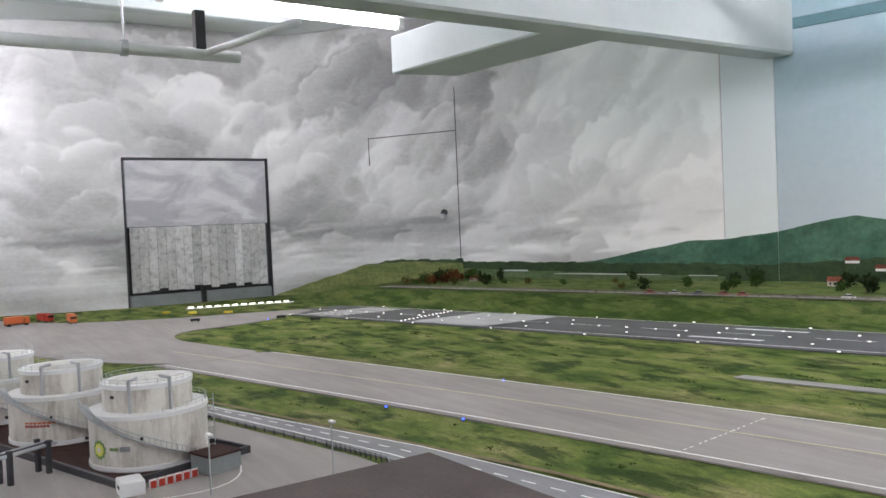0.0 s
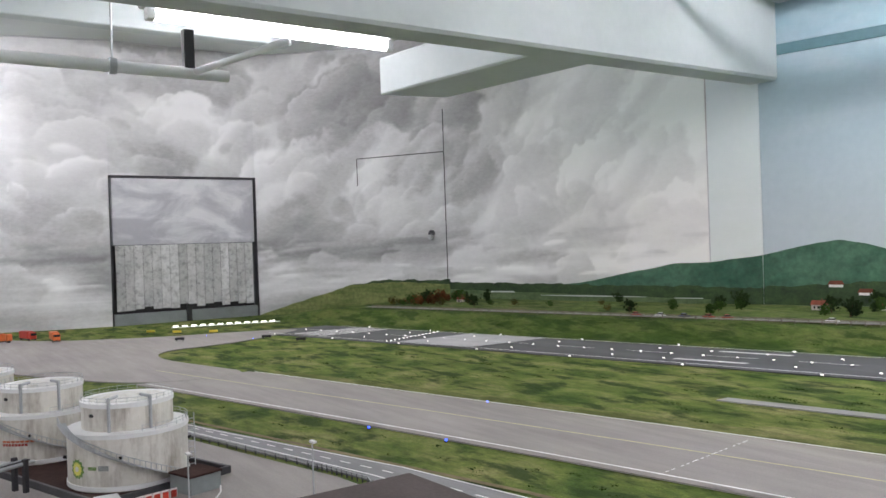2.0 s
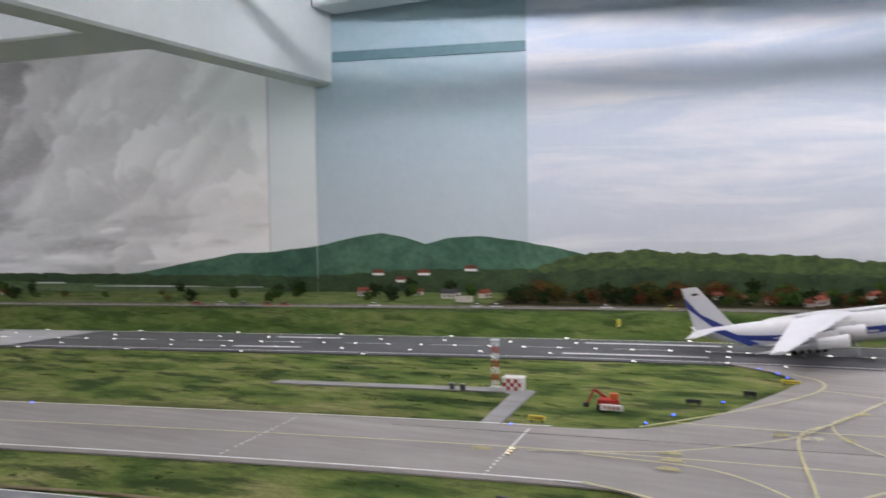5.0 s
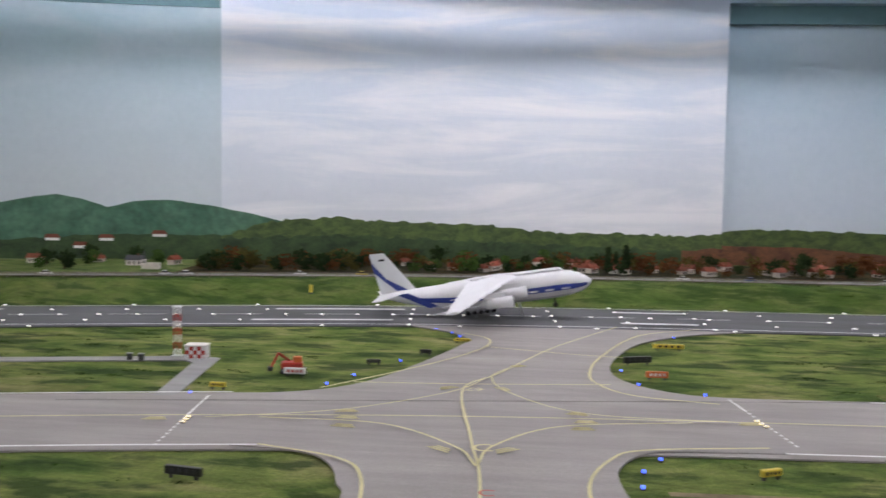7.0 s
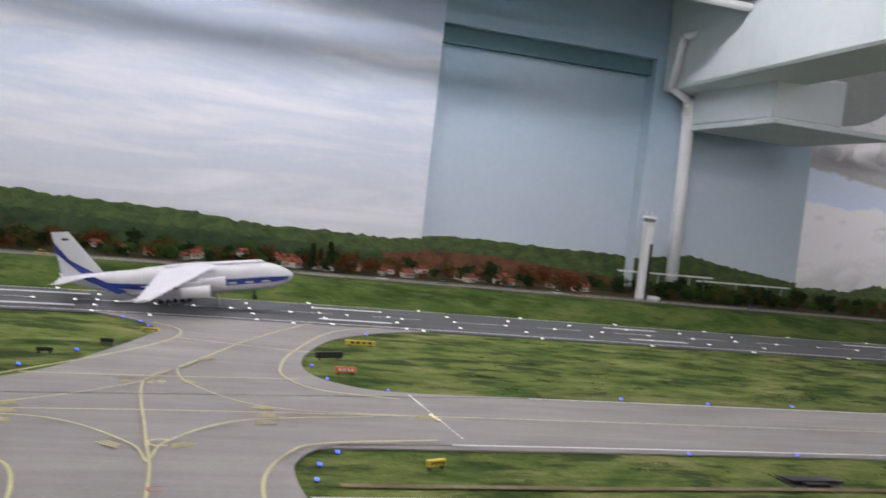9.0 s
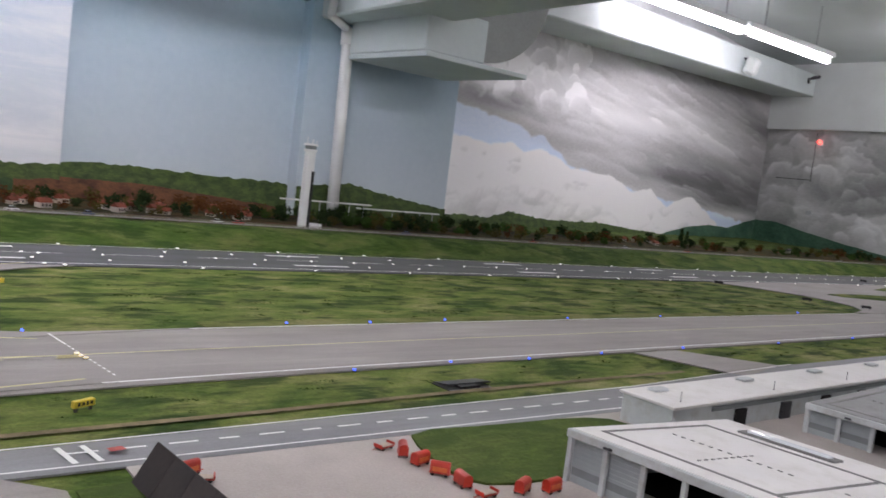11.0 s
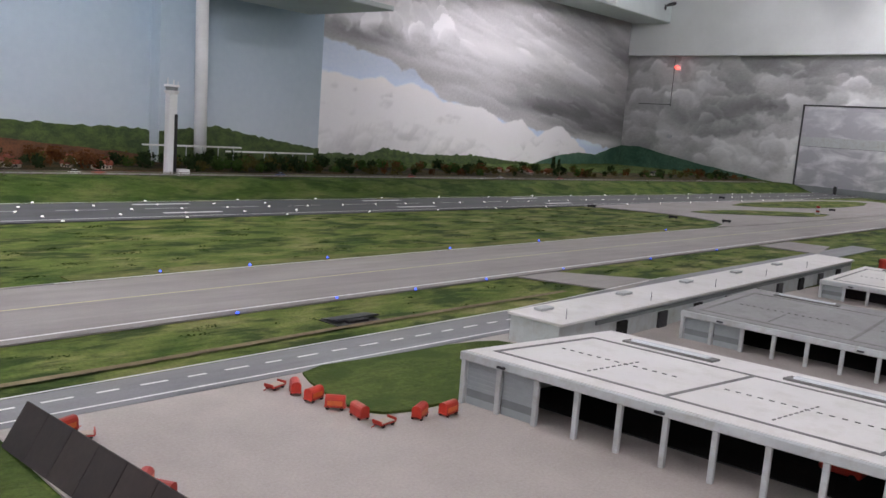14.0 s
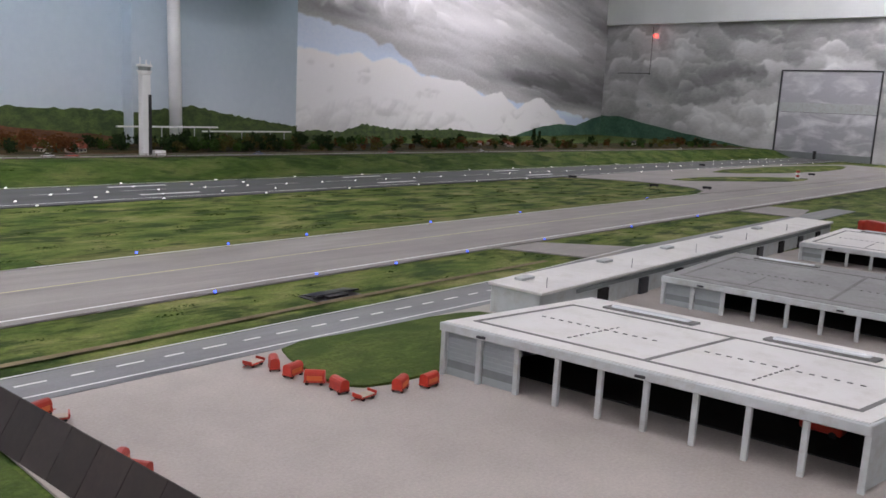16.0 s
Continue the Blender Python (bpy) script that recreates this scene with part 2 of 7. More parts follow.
M_LEAFS = [surface("leaf_green", (0.036, 0.07, 0.014), 0.9, 0.4, 30, 200, vary_object=0.5), surface("leaf_dark", (0.018, 0.032, 0.01), 0.9, 0.4, 30, 200, vary_object=0.5),
           surface("leaf_rust", (0.085, 0.034, 0.011), 0.9, 0.4, 30, 200, vary_object=0.5), surface("leaf_olive", (0.065, 0.055, 0.014), 0.9, 0.4, 30, 200, vary_object=0.5)]
M_SCRUB = grass_mat("scrub", [(0.01, 0.012, 0.005), (0.025, 0.025, 0.009), (0.05, 0.04, 0.015), (0.09, 0.04, 0.015)])
M_MEADOW = grass_mat("meadow", [(0.04, 0.075, 0.018), (0.08, 0.12, 0.028), (0.12, 0.155, 0.045), (0.16, 0.17, 0.07)])
M_DRY = grass_mat("dry_grass", [(0.07, 0.09, 0.022), (0.115, 0.13, 0.038), (0.16, 0.165, 0.06), (0.21, 0.195, 0.085)])
M_FENCE = surface("fence_wood", (0.2, 0.17, 0.14), 0.9, 0.25, 30, 160)
M_RIVER = surface("pond_paint", (0.55, 0.58, 0.56), 0.5, 0.1, 20, 100)
M_LAMPW = glow("runway_lamp", (1.0, 0.97, 0.9), 2.5)
M_LAMPB = glow("taxi_lamp", (0.06, 0.13, 1.0), 3.0)
M_LAMPY = glow("stop_lamp", (1.0, 0.85, 0.5), 1.5)
M_TUBE = glow("fluorescent_tube", (1.02, 0.955, 1.045), TUBE_GLOW)
M_REDLAMP = glow("red_lamp", (1.0, 0.1, 0.08), 3.0)
M_STORM = surface("grey_wall_paint", (0.55, 0.55, 0.56), 0.7, 0.15, 2, 30)
M_MURAL = mural_paint("cloud_mural")
M_SKY = sky_paint("hazy_sky", (0.64, 0.67, 0.7), (0.54, 0.64, 0.76), (0.84, 0.84, 0.85), 0.75, stretch=(0.5, 0.5, 3.4), scale=2.0)
M_COLUMN = sky_paint("pale_column", (0.8, 0.82, 0.78), (0.68, 0.79, 0.82), (0.82, 0.86, 0.86), 0.4)
M_SKYL = sky_paint("hazy_sky_west", (0.56, 0.6, 0.62), (0.33, 0.48, 0.55), (0.5, 0.58, 0.63), 0.5)
M_SKYR = sky_paint("hazy_sky_east", (0.56, 0.62, 0.67), (0.34, 0.49, 0.6), (0.5, 0.59, 0.66), 0.5)
M_HILLTEAL = hill_paint("teal_hills", (0.02, 0.085, 0.05), (0.07, 0.16, 0.10), 4)
M_FOREST = hill_paint("painted_forest", (0.01, 0.028, 0.008), (0.04, 0.08, 0.022), 10)
M_WOOD = hill_paint("painted_wood", (0.022, 0.045, 0.010), (0.08, 0.125, 0.028), 18)
M_FIELD = hill_paint("painted_field", (0.09, 0.13, 0.03), (0.2, 0.22, 0.07), 5, (1, 1, 5))
M_RUST = hill_paint("painted_autumn", (0.06, 0.02, 0.01), (0.17, 0.065, 0.025), 12)
M_HAZE = hill_paint("painted_far_field", (0.06, 0.11, 0.04), (0.13, 0.18, 0.08), 8, (1, 1, 4))


# ---------- geometry helpers ----------
def B(x):
    """The y of the runway's near edge: the whole layout follows this gentle bend."""
    return 2.7176 + 0.148 * x - 0.1169 * math.sqrt((x + 0.4) ** 2 + 0.64)


def bank(d):
    """Height of the terrain by its distance behind the runway's near edge."""
    s = min(1.0, max(0.0, (d - 0.5) / 0.28))
    return 0.075 * s * s * (3 - 2 * s) + 0.02 * min(1.0, max(0.0, (d - 0.95) / 0.4))


def P(x, d, z=0.0):
    return Vector((x, B(x) + d, z))


def mesh_of(name, bm, *materials, smooth=False):
    me = bpy.data.meshes.new(name)
    bm.normal_update()
    bm.to_mesh(me)
    bm.free()
    for m in materials:
        me.materials.append(m)
    if smooth:
        for p in me.polygons:
            p.use_smooth = True
    return me


def part(name, bm, material, parent=None, label="", smooth=False):
    """One mesh object, under a thing or a part."""
    mats = material if isinstance(material, (list, tuple)) else [material]
    ob = new(name, mesh_of(name, bm, *mats, smooth=smooth))
    if parent:
        ob.parent = parent
    if label:
        ob["label"] = label
    return ob


def thing(name, label, category, m=None, group="", kind=""):
    e = new(name)
    e.empty_display_size = 0.05
    if m is not None:
        e.matrix_basis = m
    return tagged(e, label, category, group, kind)


def box(bm, x0, x1, y0, y1, z0, z1, bev=0.0, mi=0, m=None):
    r = bmesh.ops.create_cube(bm, size=1.0)
    vs = r["verts"]
    for v in vs:
        v.co = Vector(((x0 + x1) / 2 + v.co.x * (x1 - x0), (y0 + y1) / 2 + v.co.y * (y1 - y0), (z0 + z1) / 2 + v.co.z * (z1 - z0)))
    if m is not None:
        for v in vs:
            v.co = m @ v.co
    fs = {f for v in vs for f in v.link_faces}
    for f in fs:
        f.material_index = mi
    if bev:
        bmesh.ops.bevel(bm, geom=list({e for f in fs for e in f.edges}), offset=bev, segments=1, affect="EDGES", profile=0.5)
    return bm


def cyl(bm, p0, p1, r0, r1=None, seg=12, mi=0, caps=True):
    p0, p1 = Vector(p0), Vector(p1)
    d = p1 - p0
    m = Matrix.Translation((p0 + p1) / 2) @ d.to_track_quat("Z", "Y").to_matrix().to_4x4()
    r = bmesh.ops.create_cone(bm, cap_ends=caps, segments=seg, radius1=r0, radius2=r0 if r1 is None else r1, depth=d.length, matrix=m)
    for f in {f for v in r["verts"] for f in v.link_faces}:
        f.material_index = mi
    return bm


def poly(bm, pts, mi=0):
    f = bm.faces.new([bm.verts.new(p) for p in pts])
    f.material_index = mi
    return f


def bmnew():
    return bmesh.new()


def smooth_loop(pts, rounds=2):
    """Corner cutting of a closed outline."""
    pts = [Vector(p) for p in pts]
    for _ in range(rounds):
        out = []
        for a, b in zip(pts, pts[1:] + pts[:1]):
            out += [a * 0.75 + b * 0.25, a * 0.25 + b * 0.75]
        pts = out
    return pts


def flowing(pts, n=8):
    """A smooth line through a few points."""
    v = [Vector(p) for p in pts]
    v = [v[0] * 2 - v[1]] + v + [v[-1] * 2 - v[-2]]
    out = []
    for a, b, c, d in zip(v, v[1:], v[2:], v[3:]):
        for i in range(n):
            t = i / n
            out.append(0.5 * (2 * b + (c - a) * t + (2 * a - 5 * b + 4 * c - d) * t * t + (3 * b - a - 3 * c + d) * t ** 3))
    return out + [v[-2]]


def slab(name, outline, z, material, parent=None, thick=0.003):
    """A thin flat piece with an outline in x and y and a real edge."""
    bm = bmnew()
    top = [bm.verts.new((p[0], p[1], z)) for p in outline]
    low = [bm.verts.new((p[0], p[1], z - thick)) for p in outline]
    bm.faces.new(top)
    n = len(top)
    for i in range(n):
        bm.faces.new((top[i], low[i], low[(i + 1) % n], top[(i + 1) % n]))
    bmesh.ops.triangulate(bm, faces=[f for f in bm.faces if len(f.verts) > 4])
    bmesh.ops.recalc_face_normals(bm, faces=bm.faces)
    return part(name, bm, material, parent)


def along(x0, x1, d0, d1, step=0.1):
    """Outline of a strip that follows the bend."""
    n = max(1, int(abs(x1 - x0) / step))
    xs = [x0 + (x1 - x0) * i / n for i in range(n + 1)]
    return [P(x, d0) for x in xs] + [P(x, d1) for x in reversed(xs)]


def strip(name, x0, x1, d0, d1, z, material, parent=None, thick=0.003):
    bm = bmnew()
    n = max(1, int(abs(x1 - x0) / 0.08))
    rows = [[bm.verts.new(P(x0 + (x1 - x0) * i / n, d, zz)) for d, zz in ((d0, z - thick), (d0, z), (d1, z), (d1, z - thick))] for i in range(n + 1)]
    for a, b in zip(rows, rows[1:]):
        for k in range(3):
            bm.faces.new((a[k], b[k], b[k + 1], a[k + 1]))
    for r in (rows[0], rows[-1]):
        bm.faces.new(r)
    bmesh.ops.recalc_face_normals(bm, faces=bm.faces)
    return part(name, bm, material, parent)


def ribbon(name, pts, width, z, material, parent=None, dash=None):
    """A painted line along points in x and y; dash: (on, off) lengths."""
    bm = bmnew()
    pts = [Vector((p[0], p[1])) for p in pts]
    fine = []
    for a, b in zip(pts, pts[1:]):
        n = max(1, int((b - a).length / 0.01)) if dash else 1
        fine += [a.lerp(b, i / n) for i in range(n)]
    fine.append(pts[-1])
    s, prev = 0.0, None
    for i, p in enumerate(fine):
        t = (fine[min(i + 1, len(fine) - 1)] - fine[max(i - 1, 0)]).normalized()
        nrm = Vector((-t.y, t.x)) * width / 2
        cur = [bm.verts.new((*(p + nrm), z)), bm.verts.new((*(p - nrm), z))]
        if prev and (not dash or s % (dash[0] + dash[1]) < dash[0]):
            bm.faces.new((prev[0], prev[1], cur[1], cur[0]))
        if i:
            s += (p - fine[i - 1]).length
        prev = cur
    bmesh.ops.recalc_face_normals(bm, faces=bm.faces)
    return part(name, bm, material, parent)


def wall_run(name, line, z0, z1, thick, material, parent=None, label=""):
    """A wall along points in x and y, its painted face on the line, its thickness behind it (to the left of the line's way)."""
    bm = bmnew()
    line = [Vector((p[0], p[1])) for p in line]
    back = []
    for i, p in enumerate(line):
        t = (line[min(i + 1, len(line) - 1)] - line[max(i - 1, 0)]).normalized()
        back.append(p + Vector((-t.y, t.x)) * thick)
    ring = [[bm.verts.new((*f, z0)), bm.verts.new((*f, z1)), bm.verts.new((*b, z1)), bm.verts.new((*b, z0))] for f, b in zip(line, back)]
    for a, b in zip(ring, ring[1:]):
        for k in range(4):
            bm.faces.new((a[k], b[k], b[(k + 1) % 4], a[(k + 1) % 4]))
    bm.faces.new(ring[0])
    bm.faces.new(ring[-1])
    bmesh.ops.recalc_face_normals(bm, faces=bm.faces)
    ob = part(name, bm, material, parent)
    if not parent:
        tagged(ob, label, "wall", kind="structure")
    return ob


def structure(ob, label, category):
    return tagged(ob, label, category, kind="structure")


WALL_D = 1.4


def wline(x0, x1, off=0.0, step=0.12):
    n = max(1, int(abs(x1 - x0) / step))
    return [(x, B(x) + WALL_D + off) for x in (x0 + (x1 - x0) * i / n for i in range(n + 1))]


# ---------- room ----------
FLOOR_Z, CEIL_Z, HIGH_Z = -0.95, 1.78, 2.25
structure(part("floor", box(bmnew(), -8, 11, -3.6, 7.5, FLOOR_Z - 0.1, FLOOR_Z), M_FLOOR), "dark carpeted floor of the exhibition room", "floor")
structure(part("ceiling", box(bmnew(), -8, 2.3, -3.6, 7.5, CEIL_Z, CEIL_Z + 0.15), M_CEIL), "white painted concrete ceiling with beams", "ceiling")
structure(part("ceiling_east", box(bmnew(), 2.3, 11, -3.6, 7.5, HIGH_Z, HIGH_Z + 0.15), M_CEIL), "higher white painted ceiling over the cargo area", "ceiling")
wall_run("wall_south", [(11, -3.4), (-8, -3.4)], FLOOR_Z, HIGH_Z, 0.15, M_WHITE, None, "plain white wall behind the visitors")
WEST_X, EAST_X = -5.5, 9.4
WIN_W, WIN_E = (1.16, 2.11), (2.68, 3.72)
# west end wall, with an opening where the aircraft comes out
wall_run("wall_west", [(-6.6, -3.4), (-6.2, -0.6), (-5.62, 0.7), (WEST_X, WIN_W[0])], FLOOR_Z, CEIL_Z, 0.12, M_STORM, None, "wall painted with grey storm clouds")
wall_run("wall_west_above", [(WEST_X, WIN_W[0]), (WEST_X, WIN_W[1])], 0.94, CEIL_Z, 0.12, M_STORM, None, "storm cloud wall above the flight hatch")
wall_run("wall_west_below", [(WEST_X, WIN_W[0]), (WEST_X, WIN_W[1])], FLOOR_Z, 0.0, 0.12, M_STORM, None, "wall below the flight hatch")
wall_run("wall_west_corner", [(WEST_X, WIN_W[1]), (-5.35, 2.32), (-5.05, 2.6), (-4.43, 2.98)], FLOOR_Z, CEIL_Z, 0.12, M_STORM, None, "bent corner wall painted with grey storm clouds")
wall_run("wall_northwest", wline(-4.43, -2.77), FLOOR_Z, CEIL_Z, 0.12, M_STORM, None, "wall painted with brightening storm clouds")
wall_run("column_west", wline(-2.77, -2.52, 0.0), FLOOR_Z, CEIL_Z, 0.2, M_COLUMN, None, "pale blue painted concrete column")
wall_run("wall_north_recess_west", wline(-2.52, -1.47, 0.004), FLOOR_Z, CEIL_Z, 0.12, M_SKYL, None, "recessed wall painted as pale blue sky")
wall_run("lintel_west", wline(-2.52, -1.47), 1.32, CEIL_Z, 0.003, M_SKYL, None, "pale blue lintel above the wall recess")
wall_run("wall_north", wline(-1.47, 0.89), FLOOR_Z, CEIL_Z, 0.22, M_SKY, None, "wall painted as hazy pale sky")
wall_run("wall_north_recess_east", wline(0.89, 2.09, 0.1), FLOOR_Z, CEIL_Z, 0.12, M_SKYR, None, "recessed wall painted as blue sky")
wall_run("lintel_east", wline(0.89, 2.09), 1.34, CEIL_Z, 0.098, M_SKYR, None, "blue lintel above the wall recess")
wall_run("column_east", wline(2.09, 3.14, -0.0), FLOOR_Z, HIGH_Z, 0.24, M_SKYR, None, "pale blue painted column beside the cloud wall")
wall_run("wall_northeast", [(3.04, 4.385), (3.3, 4.45), (5.3, 4.95), (7.3, 5.47), (EAST_X, 6.0)], FLOOR_Z, HIGH_Z, 0.12, M_STORM, None, "wall painted with white and dark cumulus clouds")
wall_run("wall_east_corner", [(EAST_X, 6.0), (EAST_X, WIN_E[1])], FLOOR_Z, 1.48, 0.12, M_STORM, None, "end wall painted with dark storm clouds")
wall_run("wall_east_above", [(EAST_X, WIN_E[1]), (EAST_X, WIN_E[0])], 0.95, 1.48, 0.12, M_STORM, None, "storm clouds above the landing hatch")
wall_run("wall_east_below", [(EAST_X, WIN_E[1]), (EAST_X, WIN_E[0])], FLOOR_Z, 0.0, 0.12, M_STORM, None, "wall below the landing hatch")
wall_run("wall_east", [(EAST_X, WIN_E[0]), (EAST_X, -3.4)], FLOOR_Z, 1.48, 0.12, M_STORM, None, "end wall painted with dark storm clouds")
wall_run("wall_east_band", [(EAST_X - 0.08, 6.0), (EAST_X - 0.08, -3.4)], 1.48, HIGH_Z, 0.2, M_WHITE, None, "white beam above the painted end wall")
# dark teal strips that paint in the shade under the two recess lintels
wall_run("reveal_west", wline(-2.518, -1.472, -0.004), 1.268, 1.317, 0.007, M_LINTELSHADE, None, "dark teal strip painted as the shade under the recess lintel")
wall_run("reveal_east", wline(0.892, 2.088, 0.05), 1.255, 1.337, 0.04, M_LINTELSHADE, None, "dark teal strip painted as the shade under the recess lintel")


def beam(name, x0, x1, y0, y1, z0, z1, label, bev=0.012):
    return structure(part(name, box(bmnew(), x0, x1, y0, y1, z0, z1, bev), M_BEAM), label, "beam")


beam("beam_1", -2.57, -2.42, -3.4, 3.5, 1.15, CEIL_Z, "deep pale concrete ceiling beam")
beam("beam_2", 2.14, 2.5, -3.4, 4.13, 1.17, HIGH_Z, "deep pale concrete ceiling beam")
bm = bmnew()
foot = [(-3.54, 2.0), (-2.58, 2.13), (-2.58, 2.46), (-3.47, 2.335)]
lo, hi = [bm.verts.new((*p, 1.16)) for p in foot], [bm.verts.new((*p, 1.34)) for p in foot]
for k in range(4):
    bm.faces.new((lo[k], lo[(k + 1) % 4], hi[(k + 1) % 4], hi[k]))
bm.faces.new(lo)
bm.faces.new(hi)
bmesh.ops.recalc_face_normals(bm, faces=bm.faces)
bmesh.ops.bevel(bm, geom=bm.edges[:], offset=0.008, segments=1, affect="EDGES", profile=0.5)
structure(part("beam_3", bm, M_BEAM), "boxed white soffit beside the ceiling beam", "beam")
beam("beam_4", -2.41, 2.13, 3.3, 3.5, 1.5, CEIL_Z, "shallow ceiling beam along the painted wall")
bm = bmnew()
box(bm, 0, 6.6, -0.16, 0.33, 1.47, 1.73, 0.01)
for v in bm.verts:
    v.co.z += 0.062 * v.co.x
    v.co = pose(3.1, 4.05, 0, 0, 0, 14) @ v.co
structure(part("beam_5", bm, M_BEAM), "white ceiling edge beam along the cloud wall", "beam")
for i, x in enumerate((-4.6, -3.75)):
    beam("beam_%d" % (6 + i), x - 0.05, x + 0.05, -3.4, 2.0, 1.62, CEIL_Z, "thin white ceiling rib", 0.006)
# table under the layout
bm = bmnew()
box(bm, -6.6, EAST_X - 0.01, -0.45, -0.41, FLOOR_Z, 0.05)
structure(part("fascia", bm, M_FASCIA), "dark front board of the layout table", "fascia")

# ---------- painted distance on the walls ----------
def skyline(name, line, tops, z0, off, material, label, rough=0.012, seed=1, freq=9.0):
    """A painted silhouette that follows a wall: a sheet 4 mm thick with an uneven upper edge. tops: (x, z)."""
    bm = bmnew()
    pts = [Vector((p[0], p[1])) for p in line]
    fine = []
    for a, b in zip(pts, pts[1:]):
        n = max(1, int((b - a).length / 0.02))
        fine += [a.lerp(b, i / n) for i in range(n)]
    fine.append(pts[-1])
    xs, zs = [t[0] for t in tops], [t[1] for t in tops]
    prev = None
    for i, p in enumerate(fine):
        t = (fine[min(i + 1, len(fine) - 1)] - fine[max(i - 1, 0)]).normalized()
        q = p - Vector((-t.y, t.x)) * (off + 0.004)
        key = p.x if abs(pts[0].x - pts[-1].x) > 0.1 else -p.y
        z = float(np.interp(key, xs, zs)) + rough * noise.fractal(Vector((p.x * freq, p.y * freq, seed)), 0.8, 2.2, 5)
        z = max(z, z0 + 0.004)
        q2 = p - Vector((-t.y, t.x)) * (off + 0.001)
        cur = [bm.verts.new((*q, z0)), bm.verts.new((*q, z)), bm.verts.new((*q2, z))]
        if prev:
            bm.faces.new((prev[0], cur[0], cur[1], prev[1]))
            bm.faces.new((prev[1], cur[1], cur[2], prev[2]))
        prev = cur
    bmesh.ops.recalc_face_normals(bm, faces=bm.faces)
    return structure(part(name, bm, material), label, "mural")


TEAL = [(-4.43, 0.12), (-3.6, 0.19), (-3.37, 0.225), (-2.96, 0.30), (-2.73, 0.305), (-2.5, 0.34), (-2.35, 0.375), (-2.2, 0.40), (-2.08, 0.375), (-1.97, 0.342), (-1.86, 0.37), (-1.72, 0.38),
        (-1.48, 0.35), (-1.23, 0.29), (-1.0, 0.24)]
WOODS = [(-1.5, 0.2), (-1.25, 0.285), (-0.94, 0.30), (-0.55, 0.285), (-0.2, 0.27), (0.1, 0.245), (0.43, 0.245), (0.7, 0.235), (0.92, 0.255), (1.1, 0.275), (1.6, 0.265), (2.1, 0.26), (2.4, 0.30), (2.8, 0.24), (3.14, 0.2), (3.3, 0.2)]
LOWW = [(-4.43, 0.20), (-3.4, 0.19), (-2.6, 0.18), (-2.0, 0.215), (-1.4, 0.21), (-1.0, 0.2), (3.3, 0.15)]
for nm, ln, tp, mat_, off, lb, rg, fq in (
        ("corner_hill", [(WEST_X, 2.0), (WEST_X, WIN_W[1]), (-5.35, 2.32), (-5.05, 2.6), (-4.43, 2.98)], [(-5.5, 0.0), (-5.35, 0.075), (-5.05, 0.19), (-4.8, 0.205), (-4.43, 0.19)], M_FIELD, 0.012, "painted olive hillside in the bent corner", 0.008, 9),
        ("dark_forest", [(-5.05, 2.6), (-4.43, 2.98)], [(-5.05, 0.19), (-4.85, 0.22), (-4.43, 0.215)], M_FOREST, 0.008, "painted dark green forest", 0.012, 14),
        ("teal_hills", wline(-4.43, -2.77), TEAL, M_HILLTEAL, 0.004, "painted blue-green wooded hills", 0.006, 5),
        ("teal_hills", wline(-2.77, -2.52), TEAL, M_HILLTEAL, 0.004, "painted blue-green wooded hills", 0.006, 5),
        ("teal_hills", wline(-2.52, -1.47, 0.004), TEAL, M_HILLTEAL, 0.004, "painted blue-green wooded hills with two summits", 0.006, 5),
        ("teal_hills", wline(-1.47, -1.0), TEAL, M_HILLTEAL, 0.004, "painted blue-green hillside", 0.006, 5),
        ("dark_forest", wline(-4.43, -2.77), LOWW, M_FOREST, 0.008, "painted dark green forest", 0.012, 14),
        ("dark_forest", wline(-2.77, -2.52), LOWW, M_FOREST, 0.008, "painted dark green forest", 0.012, 14),
        ("dark_forest", wline(-2.52, -1.47, 0.004), LOWW, M_FOREST, 0.008, "painted dark green forest", 0.012, 14),
        ("wooded_ridge", wline(-1.47, 0.89), WOODS, M_WOOD, 0.008, "painted ridge of green trees", 0.013, 26),
        ("wooded_ridge", wline(0.89, 2.09, 0.1), WOODS, M_WOOD, 0.008, "painted ridge of green trees", 0.013, 26),
        ("wooded_ridge", wline(2.09, 3.14), WOODS, M_WOOD, 0.008, "painted ridge of green trees", 0.013, 26),
        ("lower_wood", wline(-1.47, 0.89), [(-1.47, 0.2), (-0.9, 0.22), (0, 0.19), (0.89, 0.16)], M_FOREST, 0.012, "painted darker wood below the ridge", 0.018, 22),
        ("autumn_field", wline(0.7, 0.89), [(0.6, 0.17), (0.89, 0.18)], M_RUST, 0.016, "painted rust-coloured autumn field", 0.01, 9),
        ("autumn_field", wline(0.89, 2.09, 0.1), [(0.89, 0.195), (1.3, 0.19), (1.8, 0.15), (2.1, 0.12)], M_RUST, 0.016, "painted rust-coloured autumn field", 0.01, 9)):
    skyline(nm, ln, tp, -0.02, off, mat_, lb, rg, 3, fq)
NE = [(3.04, 4.385), (3.3, 4.45), (5.3, 4.95), (7.3, 5.47), (EAST_X, 6.0)]
skyline("teal_hills", NE, [(6.3, 0.02), (6.67, 0.09), (7.3, 0.182), (7.93, 0.229), (8.48, 0.21), (9.05, 0.3), (9.4, 0.345)], -0.02, 0.004, M_HILLTEAL, "painted blue-green mountains below storm clouds", 0.008, 4, 5)
